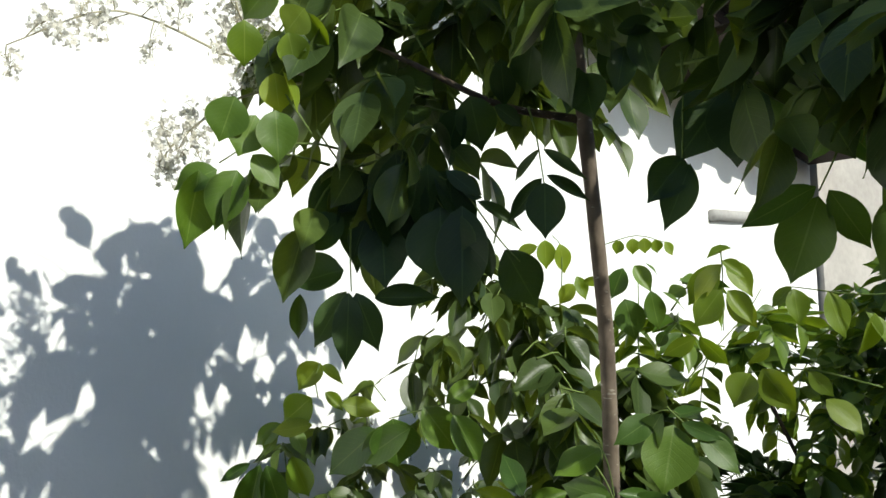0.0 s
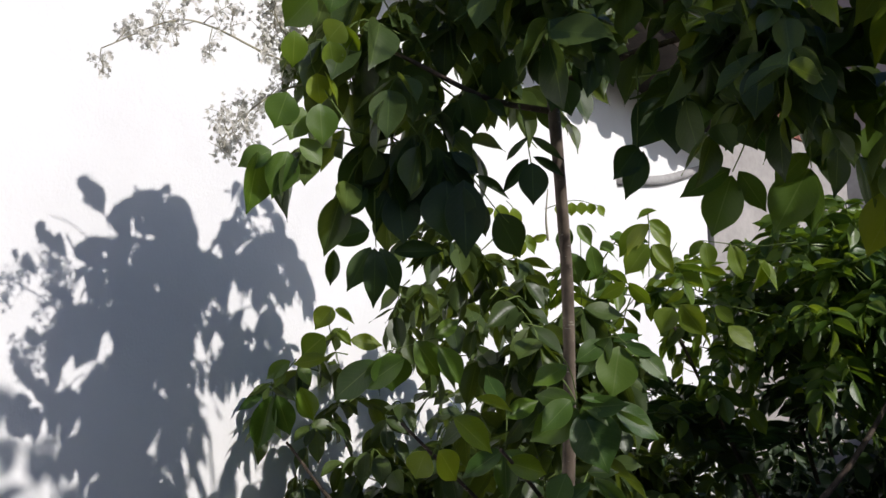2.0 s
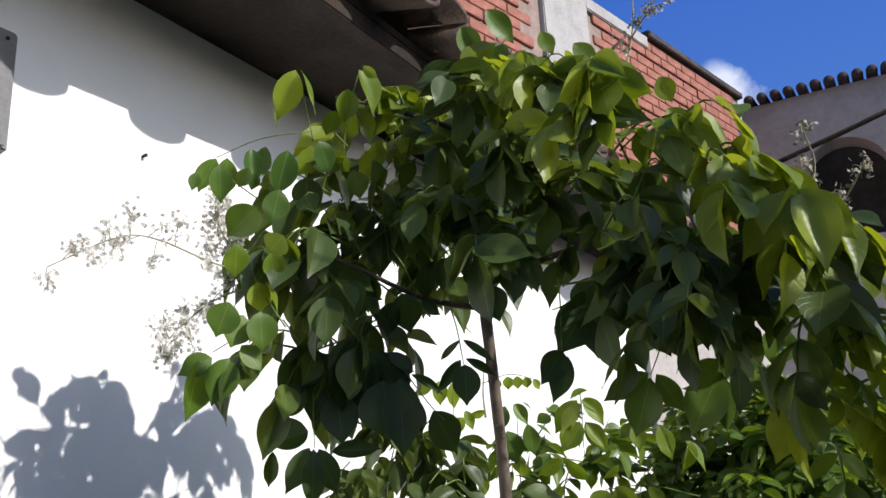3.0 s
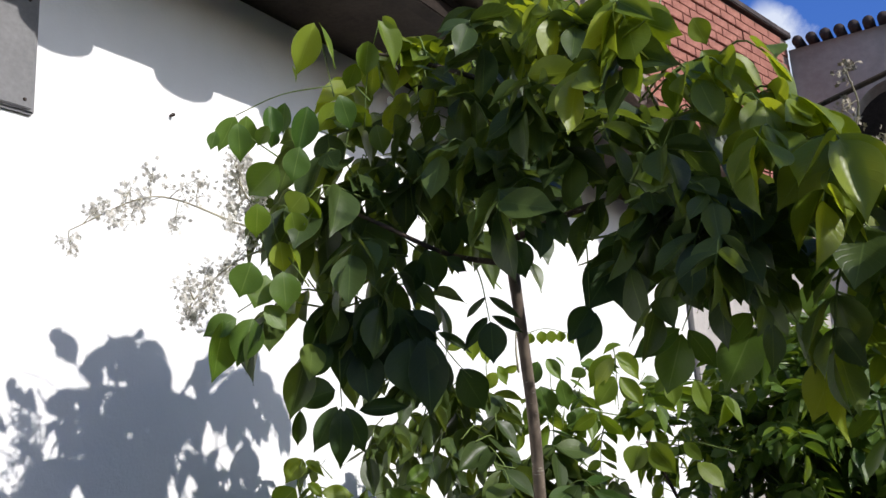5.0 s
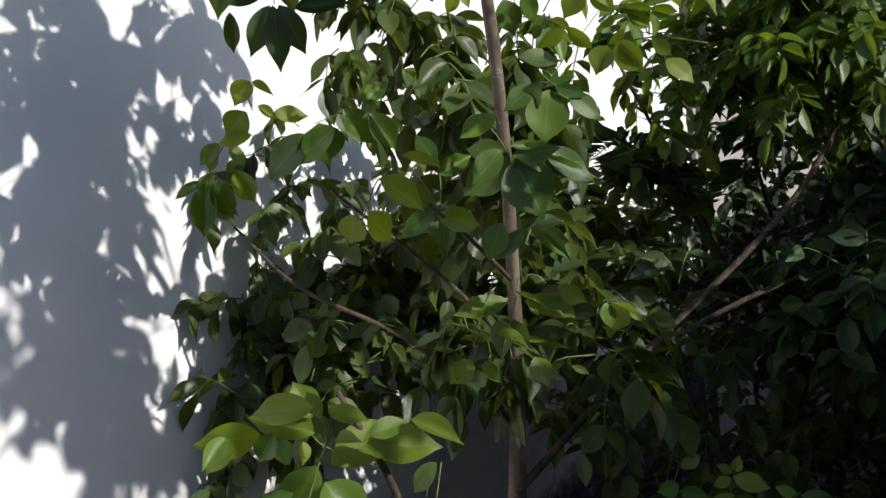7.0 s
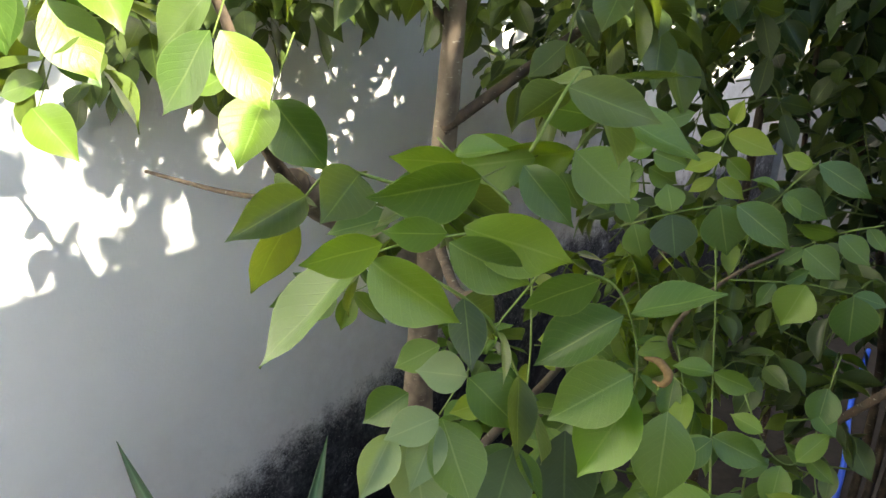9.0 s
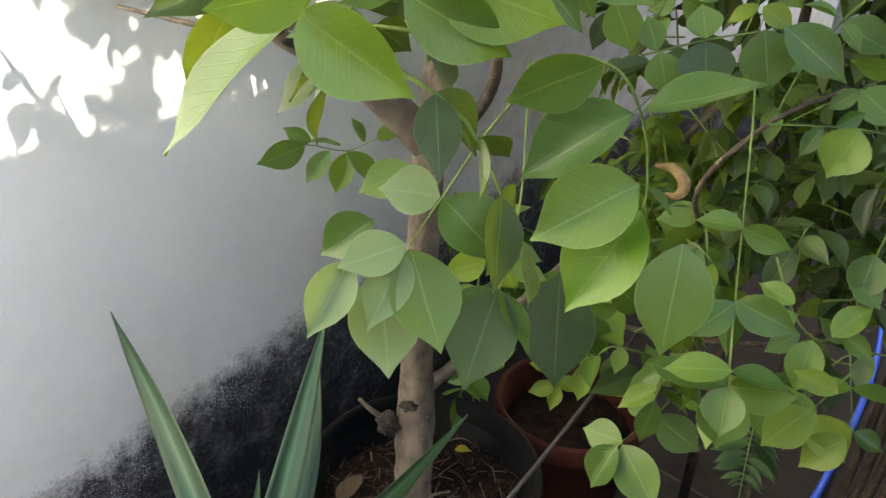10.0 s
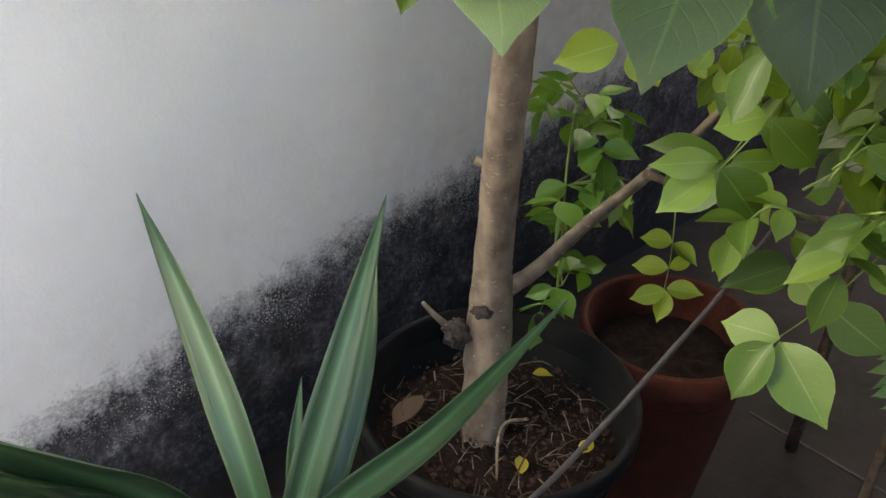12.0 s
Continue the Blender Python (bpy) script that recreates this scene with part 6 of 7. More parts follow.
hero(SHADED, (0.60, -0.78, 0.15), [(0.602, 0.033, 1.91), (0.612, 0.042, 1.877), (0.622, 0.052, 1.855)],
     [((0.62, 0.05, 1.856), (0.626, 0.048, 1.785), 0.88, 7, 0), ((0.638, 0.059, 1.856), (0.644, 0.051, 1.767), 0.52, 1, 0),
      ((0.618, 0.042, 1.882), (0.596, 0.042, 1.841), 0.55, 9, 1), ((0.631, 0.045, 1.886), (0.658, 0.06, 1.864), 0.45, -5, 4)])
hero(SHADED, (0.54, -0.78, 0.04), [(0.63, 0.063, 2.015), (0.643, 0.074, 1.987), (0.65, 0.082, 1.957)],
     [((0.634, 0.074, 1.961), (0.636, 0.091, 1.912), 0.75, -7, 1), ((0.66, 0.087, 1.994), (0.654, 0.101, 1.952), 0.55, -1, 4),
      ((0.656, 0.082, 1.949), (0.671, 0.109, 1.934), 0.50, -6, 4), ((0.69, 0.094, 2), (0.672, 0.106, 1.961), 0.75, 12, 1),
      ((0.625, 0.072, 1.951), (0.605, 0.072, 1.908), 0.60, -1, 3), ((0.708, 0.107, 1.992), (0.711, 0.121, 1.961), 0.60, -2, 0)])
hero(SHADED, (0.44, -0.83, 0.01), [(0.759, 0.048, 2.023), (0.765, 0.056, 1.986), (0.766, 0.06, 1.951)],
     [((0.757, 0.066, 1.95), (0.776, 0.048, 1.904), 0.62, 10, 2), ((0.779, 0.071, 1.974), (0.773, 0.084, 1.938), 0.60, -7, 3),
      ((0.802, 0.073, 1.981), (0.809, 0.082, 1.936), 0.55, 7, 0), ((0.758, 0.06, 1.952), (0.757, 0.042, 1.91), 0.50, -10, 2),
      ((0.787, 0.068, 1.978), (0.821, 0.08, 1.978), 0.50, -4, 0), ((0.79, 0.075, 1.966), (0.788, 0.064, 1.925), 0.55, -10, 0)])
hero(LEAF, (0.59, -0.80, 0.39), [(0.482, 0.22, 1.678), (0.454, 0.203, 1.669), (0.425, 0.186, 1.66)],
     [((0.427, 0.19, 1.66), (0.422, 0.204, 1.602), 0.98, -7, 1), ((0.413, 0.183, 1.647), (0.342, 0.157, 1.594), 0.50, -1, 4),
      ((0.461, 0.202, 1.674), (0.485, 0.239, 1.624), 0.62, -6, 4), ((0.486, 0.214, 1.678), (0.509, 0.245, 1.705), 0.50, 12, 1),
      ((0.484, 0.228, 1.665), (0.504, 0.254, 1.611), 0.55, -1, 3), ((0.449, 0.195, 1.65), (0.387, 0.169, 1.609), 0.50, -2, 0)])
hero(LEAF, (0.41, -0.91, 0.39), [(0.736, 0.237, 1.682), (0.741, 0.241, 1.675), (0.752, 0.248, 1.663)],
     [((0.739, 0.244, 1.665), (0.735, 0.226, 1.603), 0.80, -11, 0), ((0.761, 0.248, 1.659), (0.796, 0.259, 1.625), 0.50, -8, 4),
      ((0.724, 0.238, 1.672), (0.7, 0.203, 1.65), 0.55, -3, 4), ((0.747, 0.243, 1.667), (0.782, 0.253, 1.653), 0.40, 12, 2),
      ((0.736, 0.227, 1.676), (0.7, 0.238, 1.631), 0.50, 1, 2)])
hero(LEAF, (0.47, -0.88, 0.42), [(0.692, 0.176, 1.659), (0.703, 0.185, 1.631), (0.707, 0.195, 1.57)],
     [((0.712, 0.184, 1.607), (0.737, 0.216, 1.603), 0.30, -2, 0), ((0.712, 0.19, 1.598), (0.725, 0.209, 1.561), 0.60, 7, 4),
      ((0.738, 0.213, 1.6), (0.782, 0.252, 1.554), 0.45, -12, 2), ((0.742, 0.218, 1.586), (0.731, 0.216, 1.546), 0.60, 12, 1),
      ((0.7, 0.185, 1.604), (0.676, 0.153, 1.57), 0.60, -3, 0), ((0.695, 0.187, 1.644), (0.671, 0.145, 1.623), 0.55, 10, 2)])
hero(YOUNG, (0.69, -0.72, 0.35), [(0.4, 0.104, 1.721), (0.395, 0.103, 1.703), (0.396, 0.106, 1.684)],
     [((0.395, 0.11, 1.721), (0.384, 0.087, 1.693), 0.80, 7, 3), ((0.408, 0.101, 1.719), (0.436, 0.106, 1.7), 0.35, -3, 3),
      ((0.383, 0.108, 1.684), (0.354, 0.093, 1.657), 0.90, -9, 2), ((0.398, 0.114, 1.69), (0.412, 0.13, 1.67), 0.50, -7, 3),
      ((0.388, 0.106, 1.655), (0.355, 0.076, 1.648), 0.50, 10, 2), ((0.419, 0.117, 1.678), (0.443, 0.156, 1.67), 0.50, 1, 2)])
hero(LEAF, (0.72, -0.69, 0.41), [(0.283, 0.157, 1.651), (0.266, 0.149, 1.629), (0.246, 0.139, 1.602)],
     [((0.271, 0.157, 1.648), (0.237, 0.138, 1.622), 0.50, -2, 1), ((0.282, 0.163, 1.644), (0.304, 0.166, 1.614), 0.55, -11, 4),
      ((0.242, 0.147, 1.599), (0.212, 0.147, 1.514), 0.42, 0, 3), ((0.254, 0.147, 1.599), (0.256, 0.173, 1.537), 0.50, 1, 0),
      ((0.238, 0.135, 1.601), (0.213, 0.109, 1.579), 0.35, -11, 2), ((0.288, 0.159, 1.611), (0.289, 0.187, 1.558), 0.55, 9, 3),
      ((0.263, 0.154, 1.644), (0.252, 0.145, 1.609), 0.50, 9, 2)])
hero(YOUNG, (0.59, -0.78, 0.54), [(0.585, 0.062, 1.547), (0.603, 0.069, 1.584), (0.613, 0.074, 1.593)],
     [((0.607, 0.073, 1.591), (0.641, 0.11, 1.55), 0.50, -7, 1), ((0.579, 0.06, 1.554), (0.557, 0.063, 1.517), 0.80, -1, 4),
      ((0.594, 0.062, 1.555), (0.606, 0.089, 1.517), 0.70, -6, 4), ((0.659, 0.1, 1.542), (0.692, 0.142, 1.525), 0.50, 12, 1),
      ((0.629, 0.087, 1.612), (0.662, 0.118, 1.596), 0.30, -1, 3)])
hero(LEAF, (0.37, -0.88, 0.64), [(0.763, 0.477, 0.793), (0.76, 0.44, 0.757), (0.751, 0.397, 0.721), (0.747, 0.388, 0.716)],
     [((0.746, 0.396, 0.723), (0.712, 0.351, 0.721), 0.48, -8, 4), ((0.747, 0.392, 0.713), (0.728, 0.344, 0.686), 0.58, 7, 0),
      ((0.751, 0.392, 0.72), (0.787, 0.42, 0.671), 0.66, -6, 1), ((0.758, 0.438, 0.757), (0.727, 0.411, 0.742), 0.85, 11, 2),
      ((0.766, 0.431, 0.757), (0.805, 0.461, 0.717), 0.62, 0, 4), ((0.753, 0.403, 0.722), (0.781, 0.439, 0.724), 0.45, 9, 1),
      ((0.762, 0.461, 0.774), (0.744, 0.421, 0.793), 0.60, 9, 2)])
hero(LEAF, (0.35, -0.86, 0.72), [(0.757, 0.527, 0.703), (0.768, 0.552, 0.717), (0.793, 0.592, 0.731)],
     [((0.756, 0.566, 0.731), (0.798, 0.604, 0.749), 0.50, 5, 1, SHADED), ((0.756, 0.538, 0.698), (0.785, 0.594, 0.71), 0.50, -1, 2),
      ((0.794, 0.533, 0.674), (0.826, 0.576, 0.696), 0.55, -10, 0), ((0.779, 0.569, 0.704), (0.812, 0.608, 0.699), 0.50, 2, 4, SHADED),
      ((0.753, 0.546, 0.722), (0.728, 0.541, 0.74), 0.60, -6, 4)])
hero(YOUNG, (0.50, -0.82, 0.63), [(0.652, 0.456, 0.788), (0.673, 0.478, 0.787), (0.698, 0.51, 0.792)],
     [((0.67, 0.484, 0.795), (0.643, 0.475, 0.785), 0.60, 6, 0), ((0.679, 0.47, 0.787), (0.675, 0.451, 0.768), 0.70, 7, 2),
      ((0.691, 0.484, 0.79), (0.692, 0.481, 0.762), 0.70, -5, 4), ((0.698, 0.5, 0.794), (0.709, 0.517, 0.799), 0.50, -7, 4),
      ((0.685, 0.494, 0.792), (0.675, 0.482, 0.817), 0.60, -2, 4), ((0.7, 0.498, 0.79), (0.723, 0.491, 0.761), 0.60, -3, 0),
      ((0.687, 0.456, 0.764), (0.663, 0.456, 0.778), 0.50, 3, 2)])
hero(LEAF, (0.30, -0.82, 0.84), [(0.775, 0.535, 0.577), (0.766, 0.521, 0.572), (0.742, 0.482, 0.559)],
     [((0.778, 0.529, 0.581), (0.743, 0.465, 0.567), 0.55, 2, 3, SHADED), ((0.722, 0.499, 0.599), (0.726, 0.473, 0.571), 0.60, -4, 1),
      ((0.736, 0.521, 0.591), (0.749, 0.491, 0.562), 0.55, 12, 4, SHADED), ((0.766, 0.539, 0.604), (0.791, 0.551, 0.578), 0.50, -11, 4)])
hero(YOUNG, (0.68, -0.64, 0.70), [(0.576, -0.049, 1.311), (0.58, -0.04, 1.331), (0.575, -0.037, 1.353)],
     [((0.574, -0.045, 1.368), (0.504, -0.073, 1.365), 0.45, -8, 1), ((0.581, -0.033, 1.361), (0.628, -0.023, 1.352), 0.42, 0, 0),
      ((0.617, -0.016, 1.331), (0.648, 0.019, 1.339), 0.50, -3, 4), ((0.655, 0.011, 1.342), (0.71, 0.024, 1.319), 0.40, -12, 3),
      ((0.572, -0.034, 1.352), (0.549, -0.028, 1.378), 0.50, -9, 0), ((0.585, -0.03, 1.328), (0.624, -0.036, 1.334), 0.40, -2, 3)])
hero(LEAF, (0.68, -0.64, 0.70), [(0.562, -0.036, 1.303), (0.554, -0.055, 1.261), (0.551, -0.07, 1.219)],
     [((0.525, -0.06, 1.34), (0.501, -0.069, 1.304), 0.60, -8, 1), ((0.527, -0.053, 1.331), (0.546, -0.065, 1.308), 0.50, 0, 0),
      ((0.56, -0.039, 1.298), (0.523, -0.069, 1.238), 0.62, -3, 4), ((0.568, -0.04, 1.281), (0.616, -0.04, 1.227), 0.70, -12, 3),
      ((0.476, -0.076, 1.335), (0.43, -0.097, 1.325), 0.30, -9, 0), ((0.47, -0.078, 1.335), (0.47, -0.117, 1.314), 0.50, -2, 3),
      ((0.562, -0.067, 1.244), (0.586, -0.049, 1.188), 0.70, -5, 2), ((0.546, -0.066, 1.278), (0.504, -0.101, 1.251), 0.50, -1, 2)])
hero(LEAF, (0.56, -0.73, 0.73), [(0.684, 0.016, 1.296), (0.681, 0, 1.254), (0.678, -0.011, 1.226)],
     [((0.682, -0.015, 1.232), (0.658, -0.043, 1.175), 0.66, 5, 2), ((0.685, -0.009, 1.232), (0.712, 0.008, 1.179), 0.60, -4, 2),
      ((0.676, -0.006, 1.257), (0.624, -0.027, 1.209), 0.60, -4, 0), ((0.679, 0.014, 1.296), (0.652, -0.004, 1.264), 0.50, 9, 4),
      ((0.515, -0.109, 1.257), (0.506, -0.139, 1.217), 0.60, 3, 1), ((0.518, -0.092, 1.274), (0.544, -0.096, 1.213), 0.60, 4, 4),
      ((0.478, -0.117, 1.292), (0.44, -0.128, 1.267), 0.40, -5, 4)])
hero(YOUNG, (0.48, -0.86, 0.52), [(0.68, 0.231, 1.443), (0.676, 0.217, 1.406), (0.666, 0.196, 1.358)],
     [((0.665, 0.225, 1.415), (0.623, 0.161, 1.412), 0.40, 10, 2), ((0.684, 0.23, 1.413), (0.736, 0.268, 1.386), 0.42, -7, 3),
      ((0.7, 0.228, 1.414), (0.743, 0.252, 1.405), 0.35, 7, 0), ((0.634, 0.177, 1.349), (0.621, 0.14, 1.332), 0.70, -10, 2),
      ((0.646, 0.176, 1.346), (0.673, 0.176, 1.324), 0.40, -4, 0), ((0.699, 0.215, 1.347), (0.72, 0.204, 1.314), 0.70, -10, 0),
      ((0.725, 0.249, 1.406), (0.747, 0.237, 1.392), 0.50, -7, 2), ((0.788, 0.282, 1.402), (0.777, 0.28, 1.362), 0.85, 6, 0),
      ((0.79, 0.285, 1.398), (0.81, 0.3, 1.371), 0.30, 2, 2)])
hero(YOUNG, (0.48, -0.85, 0.58), [(0.649, 0.284, 1.361), (0.638, 0.273, 1.349), (0.614, 0.257, 1.346)],
     [((0.615, 0.258, 1.357), (0.654, 0.288, 1.352), 0.15, -8, 2), ((0.64, 0.284, 1.346), (0.683, 0.292, 1.342), 0.20, 3, 1),
      ((0.666, 0.279, 1.341), (0.71, 0.299, 1.333), 0.15, 0, 3), ((0.583, 0.229, 1.36), (0.605, 0.272, 1.345), 0.15, 11, 3),
      ((0.547, 0.216, 1.348), (0.583, 0.226, 1.343), 0.20, -5, 2), ((0.661, 0.269, 1.322), (0.644, 0.251, 1.297), 0.60, -6, 1),
      ((0.703, 0.307, 1.305), (0.725, 0.316, 1.292), 0.40, -2, 0), ((0.678, 0.279, 1.312), (0.7, 0.278, 1.292), 0.50, -10, 0)])
hero(LEAF, (0.57, -0.82, 0.35), [(0.612, 0.187, 1.598), (0.616, 0.178, 1.562), (0.616, 0.172, 1.541)],
     [((0.612, 0.175, 1.541), (0.569, 0.145, 1.51), 0.45, 11, 0), ((0.613, 0.178, 1.541), (0.657, 0.192, 1.502), 0.45, -10, 1),
      ((0.612, 0.179, 1.541), (0.621, 0.166, 1.483), 0.50, 1, 1), ((0.606, 0.19, 1.593), (0.577, 0.195, 1.632), 0.50, -2, 2),
      ((0.612, 0.184, 1.58), (0.642, 0.217, 1.6), 0.50, 4, 3)])
hero(LEAF, (0.51, -0.86, 0.31), [(0.682, 0.194, 1.632), (0.695, 0.196, 1.613), (0.704, 0.196, 1.592)],
     [((0.704, 0.196, 1.592), (0.651, 0.168, 1.554), 0.62, -7, 1), ((0.708, 0.196, 1.591), (0.741, 0.198, 1.521), 0.80, -3, 1),
      ((0.714, 0.191, 1.593), (0.796, 0.25, 1.56), 0.22, 0, 4), ((0.707, 0.195, 1.594), (0.761, 0.214, 1.599), 0.45, 8, 2),
      ((0.702, 0.193, 1.598), (0.648, 0.187, 1.613), 0.50, 7, 4), ((0.699, 0.169, 1.522), (0.69, 0.146, 1.484), 0.70, 7, 4),
      ((0.725, 0.176, 1.513), (0.692, 0.154, 1.48), 0.40, 5, 2), ((0.725, 0.189, 1.515), (0.771, 0.194, 1.473), 0.30, -3, 3)])

hero(SHADED, (0.68, -0.68, 0.06), [(0.595, 0.012, 1.922), (0.61, 0.032, 1.893), (0.628, 0.049, 1.879)],
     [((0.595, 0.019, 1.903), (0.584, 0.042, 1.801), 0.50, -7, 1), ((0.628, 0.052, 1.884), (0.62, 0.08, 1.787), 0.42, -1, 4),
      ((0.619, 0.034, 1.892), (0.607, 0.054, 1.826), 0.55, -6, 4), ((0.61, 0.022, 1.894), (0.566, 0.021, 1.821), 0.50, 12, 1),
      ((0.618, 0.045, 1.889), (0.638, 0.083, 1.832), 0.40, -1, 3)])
hero(SHADED, (0.74, -0.61, 0.06), [(0.516, -0.005, 1.934), (0.532, 0.016, 1.898), (0.542, 0.028, 1.882)],
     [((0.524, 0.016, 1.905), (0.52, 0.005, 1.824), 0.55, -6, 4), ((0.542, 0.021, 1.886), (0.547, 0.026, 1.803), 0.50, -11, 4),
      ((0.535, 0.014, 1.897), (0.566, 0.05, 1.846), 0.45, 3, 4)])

# ---- shrub with small leaves behind ----
shrub = thing("shrub", (0.95, 1.15, GROUND), "dense shrub with small bright green leaves", "shrub")
for k, (x, y, z) in enumerate(((0.62, 0.80, 1.7), (0.75, 0.95, 1.75), (0.92, 1.02, 1.8), (1.02, 0.95, 1.6), (0.86, 0.9, 1.5))):
    part("stem", tube("stem", [(0.95 + 0.02 * k, 1.15, GROUND), (0.94 + 0.03 * k, 1.15, 0.6), ((x + 0.95) / 2, (y + 1.15) / 2, z * 0.7), (x, y, z)], (0.009, 0.008, 0.005, 0.003), TWIG, 7), shrub, "", place(shrub))
SHRUB = [(0.849, 1.021, 1.78, 0.15), (0.975, 0.94, 1.75, 0.14), (0.896, 0.907, 1.72, 0.16)]
SHRUB_EDGE = [(0.583, 0.735, 1.76, 0.09), (0.675, 0.875, 1.76, 0.11), (0.732, 0.896, 1.656, 0.12), (0.625, 0.856, 1.537, 0.09), (0.699, 0.863, 1.7, 0.11), (0.503, 0.676, 1.8, 0.08)]
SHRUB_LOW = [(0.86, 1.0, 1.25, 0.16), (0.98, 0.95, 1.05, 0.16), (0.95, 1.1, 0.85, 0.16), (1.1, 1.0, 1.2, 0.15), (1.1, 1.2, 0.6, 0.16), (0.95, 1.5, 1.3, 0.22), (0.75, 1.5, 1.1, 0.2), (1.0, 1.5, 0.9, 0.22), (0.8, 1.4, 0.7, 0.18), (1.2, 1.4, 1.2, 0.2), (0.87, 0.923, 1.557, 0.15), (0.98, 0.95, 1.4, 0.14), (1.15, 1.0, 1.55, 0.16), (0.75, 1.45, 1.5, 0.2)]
# Unseen clumps, added to keep sky light off the lower plants
SKY_SCREEN = [(1.25, 0.75, 1.35, 0.18), (1.35, 0.95, 1.05, 0.20), (1.30, 0.70, 1.0, 0.18), (1.45, 0.70, 0.75, 0.20), (1.35, 1.15, 1.40, 0.2), (1.5, 1.0, 1.3, 0.2), (1.3, 1.35, 1.0, 0.22), (1.45, 1.4, 1.35, 0.22), (1.3, 0.95, 0.6, 0.2), (1.4, 0.45, 1.15, 0.15)]
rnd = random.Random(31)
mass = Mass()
crown(mass, rnd, SKY_SCREEN, 640, 0.12, 0.05, (3, 4), 0.5)
# Leaf layer added as a lid to darken what lies beneath
LEAF_LID = [(0.88, 0.75, 1.30, 0.09), (1.00, 0.70, 1.31, 0.12), (1.10, 0.85, 1.32, 0.14), (0.95, 0.95, 1.30, 0.13), (1.20, 0.70, 1.30, 0.14), (1.25, 1.00, 1.35, 0.16), (1.10, 1.20, 1.35, 0.18), (0.90, 1.15, 1.30, 0.14), (1.35, 0.80, 1.35, 0.15),
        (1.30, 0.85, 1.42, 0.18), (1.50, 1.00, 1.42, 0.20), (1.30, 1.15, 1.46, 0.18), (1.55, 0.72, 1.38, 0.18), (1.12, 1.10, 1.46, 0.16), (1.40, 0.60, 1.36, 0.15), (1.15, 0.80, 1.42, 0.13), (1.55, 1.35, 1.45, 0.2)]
crown(mass, rnd, LEAF_LID, 780, 0.11, 0.05, (3, 4), 0.4)
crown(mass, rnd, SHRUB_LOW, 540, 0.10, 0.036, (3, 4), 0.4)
# Clumps added to hold back sky light at the wall's far end
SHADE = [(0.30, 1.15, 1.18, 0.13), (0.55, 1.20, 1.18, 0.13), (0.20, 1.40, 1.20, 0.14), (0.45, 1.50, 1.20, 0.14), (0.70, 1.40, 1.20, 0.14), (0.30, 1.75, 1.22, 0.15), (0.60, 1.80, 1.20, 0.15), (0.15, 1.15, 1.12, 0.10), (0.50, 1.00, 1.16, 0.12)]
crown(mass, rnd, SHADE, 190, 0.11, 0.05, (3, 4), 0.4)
mass.done("inner_foliage", SHADED_MASS, STALK, shrub, "inner leaflets with shade put into their dark green")
mass = Mass()
crown(mass, rnd, SHRUB, 300, 0.10, 0.040, (3, 4), 0.4)
crown(mass, rnd, SHRUB_EDGE, 52, 0.10, 0.042, (3, 4), 0.5)
mass.done("foliage", SHRUB_MASS, STALK, shrub, "small yellow-green leaflets")

# ---- sapling and sprig in the shade ----
sapling = thing("sapling", (0.40, 0.68, GROUND), "pale green sapling with thin stem beside the wall", "plant")
part("stem", tube("stem", [(0.40, 0.66, GROUND), (0.387, 0.664, 0.33), (0.345, 0.708, 0.47), (0.322, 0.743, 0.57)], (0.0024, 0.0022, 0.002, 0.0014), STALK, 6), sapling, "", place(sapling))
rnd = random.Random(41)
mass = Mass()
for z, n in ((0.30, 3), (0.38, 3), (0.45, 4), (0.52, 3), (0.57, 3)):
    for k in range(n):
        a = rnd.random() * math.tau
        spray(mass, rnd, (0.40 - 0.3 * max(0, z - 0.33), 0.66 + 0.35 * max(0, z - 0.33), z), (math.cos(a), math.sin(a), 0.3), 0.085, 2, 0.054, 0.25, 0.60)
mass.done("foliage", SAPLING, STALK, sapling, "thin light green leaflets")

# ---- feathery plants in the deep shade ----
def frond(mass, rnd, points, pinna, count, width, lift=0.3):
    """A pinnate frond: narrow pinnae in pairs along an arching rib."""
    path = smooth_path(points, 12)
    mass.stalk(points, 0.002, 0.0008, 5, 6)
    for k in range(count):
        i = 2 + int(k / count * (len(path) - 4))
        along = (path[i + 1] - path[i]).normalized()
        side = along.cross(Vector((0, 0, 1)))
        side = side.normalized() if side.length > 0.05 else Vector((1, 0, 0))
        ln = pinna * math.sin(math.pi * (0.15 + 0.8 * k / count)) * rnd.uniform(0.85, 1.1)
        for s in (-1, 1):
            g = side * s + along * 0.55 + Vector((0, 0, lift)) + Vector([rnd.gauss(0, 0.08) for _ in range(3)])
            mass.blade(path[i], path[i] + g.normalized() * ln, Vector((0, 0, 1)) + along * 0.3, width, rnd.uniform(-15, 15), rnd.randrange(5))


feathery = thing("feathery_palm", (0.66, 1.12, GROUND), "small plant with fine feathery fronds among the shrubs", "plant")
part("stem", tube("stem", [(0.66, 1.12, GROUND), (0.66, 1.11, 0.7), (0.67, 1.08, 1.40)], (0.012, 0.010, 0.006), TWIG, 8), feathery, "", place(feathery))
rnd = random.Random(51)
mass = Mass()
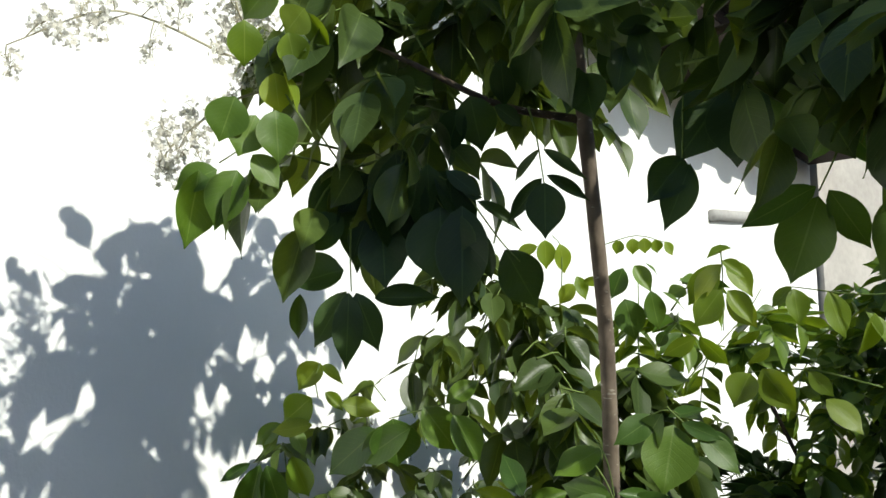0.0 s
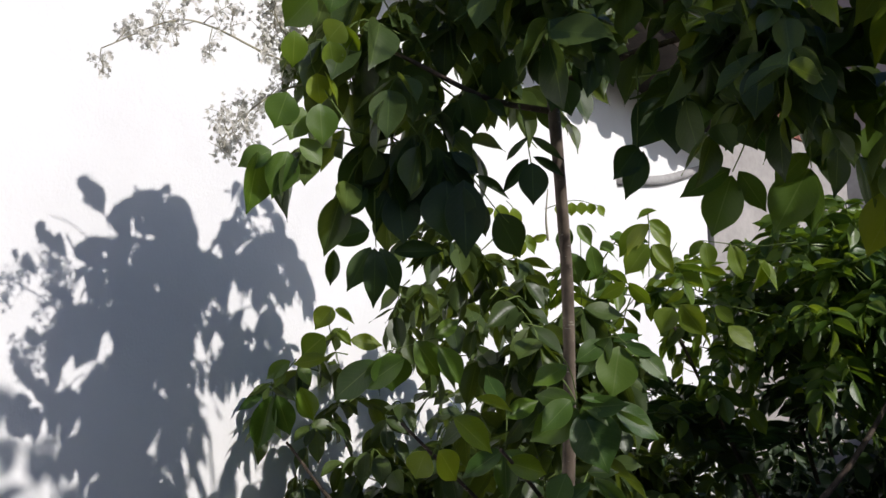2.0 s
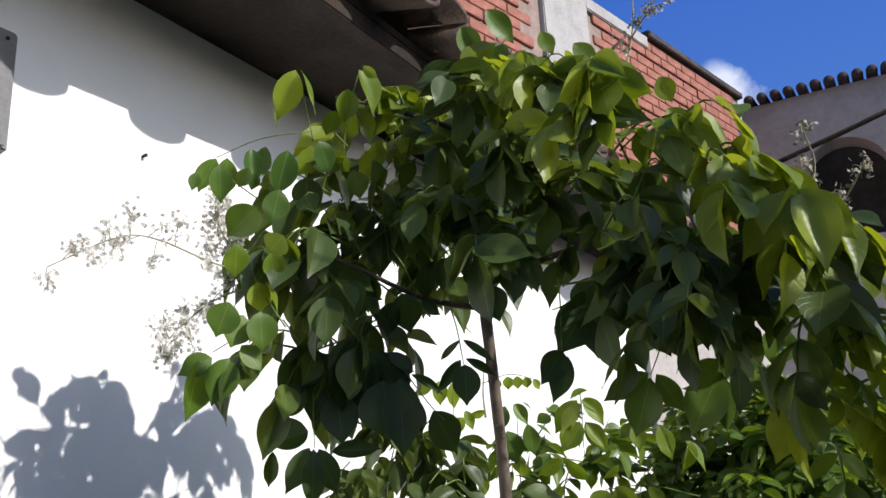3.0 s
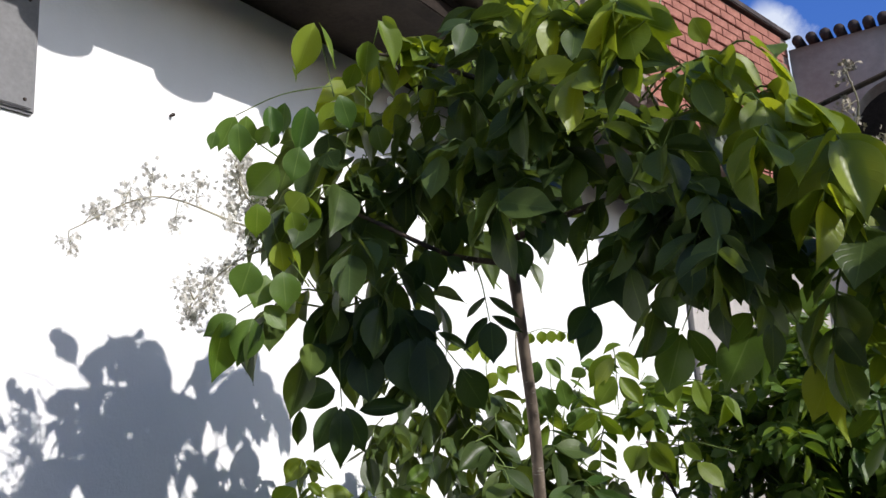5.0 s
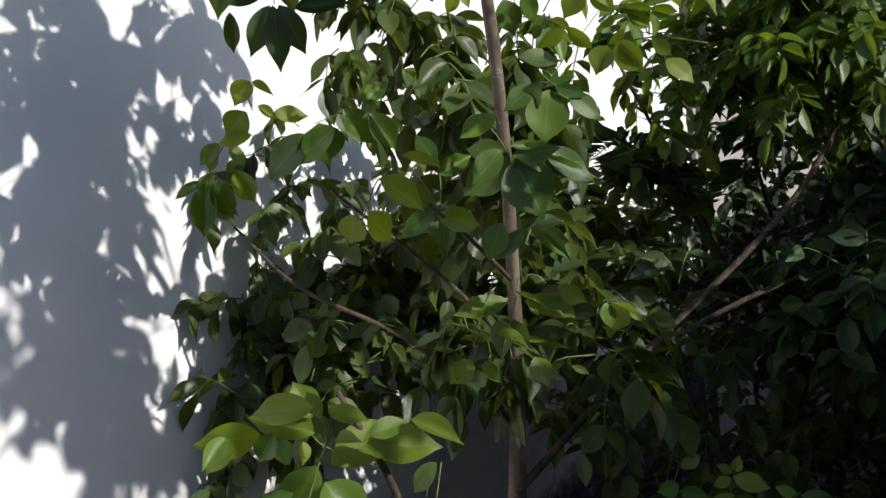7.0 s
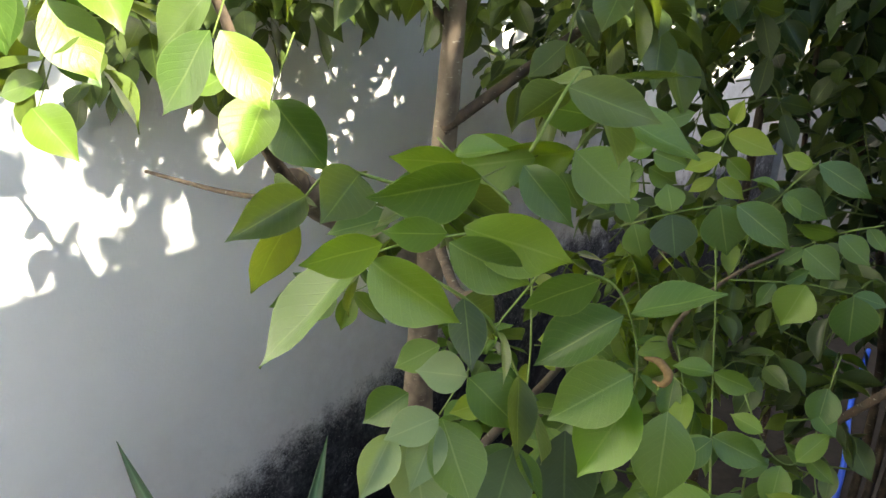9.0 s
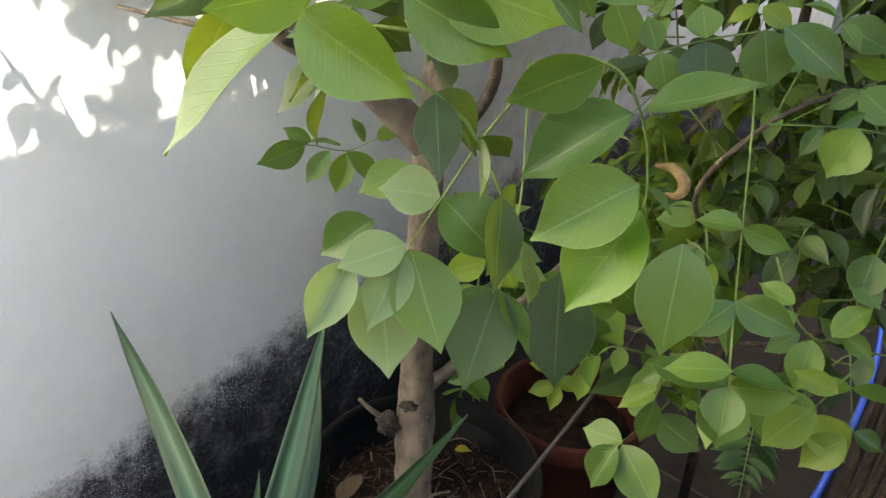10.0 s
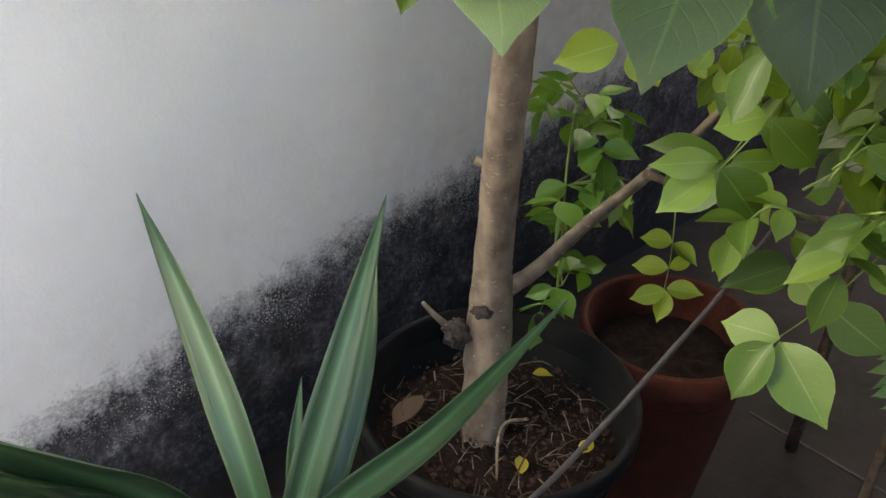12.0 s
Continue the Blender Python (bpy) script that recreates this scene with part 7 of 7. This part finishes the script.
for pts in (((0.67, 1.08, 1.4), (0.589, 0.897, 1.551), (0.534, 0.82, 1.534)), ((0.67, 1.08, 1.4), (0.624, 0.854, 1.515), (0.581, 0.779, 1.483)), ((0.67, 1.08, 1.38), (0.62, 0.98, 1.50), (0.56, 0.86, 1.52)), ((0.67, 1.08, 1.38), (0.72, 0.95, 1.47), (0.76, 0.80, 1.46))):
    frond(mass, rnd, pts, 0.10, 26, 0.07)
mass.done("frond", FERN, STALK, feathery, "needle-fine green pinnae")
fern = thing("fern", (0.85, 0.92, GROUND), "dark green fern with drooping pinnate fronds", "fern")
part("stem", tube("stem", [(0.85, 0.92, GROUND), (0.83, 0.93, 0.5), (0.78, 0.95, 1.15)], (0.008, 0.006, 0.004), TWIG, 7), fern, "", place(fern))
mass = Mass()
for pts in (((0.78, 0.95, 1.15), (0.716, 0.932, 1.167), (0.753, 0.933, 1.078), (0.782, 0.93, 1.01)), ((0.86, 0.768, 0.505), (0.888, 0.676, 0.452), (0.915, 0.604, 0.405)), ((0.80, 0.94, 0.90), (0.86, 0.84, 0.80), (0.92, 0.76, 0.62)), ((0.79, 0.95, 1.05), (0.86, 0.90, 1.08), (0.92, 0.85, 0.98))):
    frond(mass, rnd, pts, 0.055, 16, 0.30, 0.0)
mass.done("frond", FERN, STALK, fern, "dark pinnate fronds")

# ---- litter, cable, hose ----
cable = tagged(new("cable", tube("cable", [(0.62, 0.28, 0.236), (0.665, 0.30, 0.31), (0.70, 0.345, 0.40), (0.735, 0.46, 0.53), (0.75, 0.55, 0.62)], (0.0036, 0.0036, 0.0034, 0.003, 0.002), CABLE, 8)), "thin grey aerial stem rising over the pot rim", "stem")
hose = tagged(new("hose", tube("hose", [(0.99, 0.35, GROUND + 0.010), (0.896, 1.159, GROUND + 0.010), (0.860, 1.561, GROUND + 0.010), (0.808, 1.919, GROUND + 0.010), (0.723, 2.291, GROUND + 0.010), (0.665, 2.706, GROUND + 0.010)], (0.009, 0.009), HOSE, 10, 10)), "thin blue garden hose lying on the floor", "hose")

# ---- white panicles ----
def panicle(mass_pieces, stalks, points, rnd, count, spread, size):
    path = smooth_path(points, 10)
    stalks.append(tube_data(points, (0.0016, 0.0006), 5, 6))
    tufts = max(3, count // 10)
    for s in range(tufts):
        f = 0.28 + 0.72 * (s + rnd.uniform(-0.25, 0.25)) / (tufts - 1)
        i = min(len(path) - 1, max(2, round(f * (len(path) - 1))))
        lift = 1.0 if s % 2 == 0 else -0.75
        reach = Vector((rnd.gauss(0, 0.5), rnd.gauss(0, 0.5), lift)).normalized() * spread * rnd.uniform(1.1, 2.4) * (1.15 - 0.6 * f)
        tip = path[i] + reach
        stalks.append(tube_data((path[i], path[i] + reach * 0.5 + Vector((0, -0.002, 0)), tip), (0.0007, 0.0004), 3, 3))
        for _ in range(count // tufts + 6):
            g = rnd.uniform(0.35, 1.1)
            root = path[i] + reach * min(g, 1.0)
            c = path[i] + reach * g + Vector([rnd.gauss(0, spread * 0.36) for _ in range(3)])
            stalks.append(tube_data((root, (root + c) / 2 + Vector((0, 0, 0.001)), c), (0.0003, 0.0002), 3, 1))
            for _ in range(rnd.randrange(1, 4)):
                d = c + Vector([rnd.gauss(0, 0.0028) for _ in range(3)])
                turn = Euler([rnd.random() * 6 for _ in range(3)]).to_matrix()
                v, q = [d], []
                for k in range(10):
                    a = k / 10 * math.tau
                    r = size * (1.0 if k % 2 == 0 else 0.55)
                    v.append(d + turn @ Vector((r * math.cos(a), r * math.sin(a), size * (0.35 if k % 2 == 0 else 0.1))))
                for k in range(10):
                    q.append((0, 1 + k, 1 + (k + 1) % 10))
                mass_pieces.append((v, q))


def panicle_thing(branches, count, spread, size, petal, stalk, label, seed):
    rnd = random.Random(seed)
    pieces, stalks = [], []
    for pts in branches:
        panicle(pieces, stalks, pts, rnd, count, spread, size)
    for ob in (part("stalk", joined("stalk", stalks, stalk), tree, "", TP), part("blossom", joined("blossom", pieces, petal, False), tree, label, TP)):
        ob["kind"] = "stuff"


panicle_thing([[(0.53, 0.0, 1.98), (0.47, -0.058, 1.997), (0.44, -0.13, 2.02), (0.435, -0.18, 2.012), (0.40, -0.235, 1.975)],
               [(0.52, -0.01, 1.98), (0.47, -0.06, 1.96), (0.445, -0.10, 1.92), (0.435, -0.115, 1.895)],
               [(0.50, -0.03, 1.99), (0.475, -0.06, 2.03), (0.465, -0.07, 2.07)]], 120, 0.019, 0.0036, FLOWER, BROWN_STALK, "airy panicle of tiny white flowers", 3)
panicle_thing([[(1.06, 0.20, 1.97), (1.10, 0.15, 2.03), (1.10, 0.10, 2.06)], [(1.07, 0.20, 1.96), (1.12, 0.14, 1.99), (1.14, 0.09, 2.0)]], 34, 0.016, 0.003, DRY, BROWN_STALK, "faded dry panicle", 4)
panicle_thing([[(0.87, 0.27, 2.22), (0.90, 0.275, 2.32), (0.91, 0.27, 2.40)], [(0.895, 0.275, 2.31), (0.93, 0.265, 2.34), (0.96, 0.25, 2.335)]], 30, 0.012, 0.003, DRY, BROWN_STALK, "faded dry panicle against the sky", 5)

# ---- bricks ----
BRICK = simple("red_brick", (0.20, 0.078, 0.058), (0.40, 0.18, 0.135), 14.0, 0.9, 0.6)
brick_me = block("brick", (0.004, 0.0, 0.004), (0.186, 0.02, 0.058), BRICK, 0.003)
count, rest = 0, []
for row in range(23):
    for col in range(-1, 25):
        x, z = col * 0.19 + (0.095 if row % 2 else 0.0), 2.76 + row * 0.062
        if x < 0.02 or x > BRICK_LEN - 0.2 or 2.07 < x < 2.69 or z > 4.14:
            continue
        if count < 300 and 0.5 < x < 3.9 and z > 3.0:
            count += 1
            part("brick", brick_me, brick_house, "", BH @ pose(x, -0.003 + 0.004 * ((row * 7 + col * 3) % 3), z))
        else:
            rest.append((x, z))
rv, rf = [], []
for x, z in rest:
    k = len(rv)
    rv += [(x + a, b, z + c) for a in (0.004, 0.186) for b in (0.0, 0.02) for c in (0.004, 0.058)]
    rf += [tuple(k + i for i in q) for q in ((0, 4, 5, 1), (2, 3, 7, 6), (0, 1, 3, 2), (4, 6, 7, 5), (1, 5, 7, 3), (0, 2, 6, 4))]
part("brick_rest", mesh_from("brick_rest", rv, rf, BRICK), brick_house, "", BH)["kind"] = "stuff"
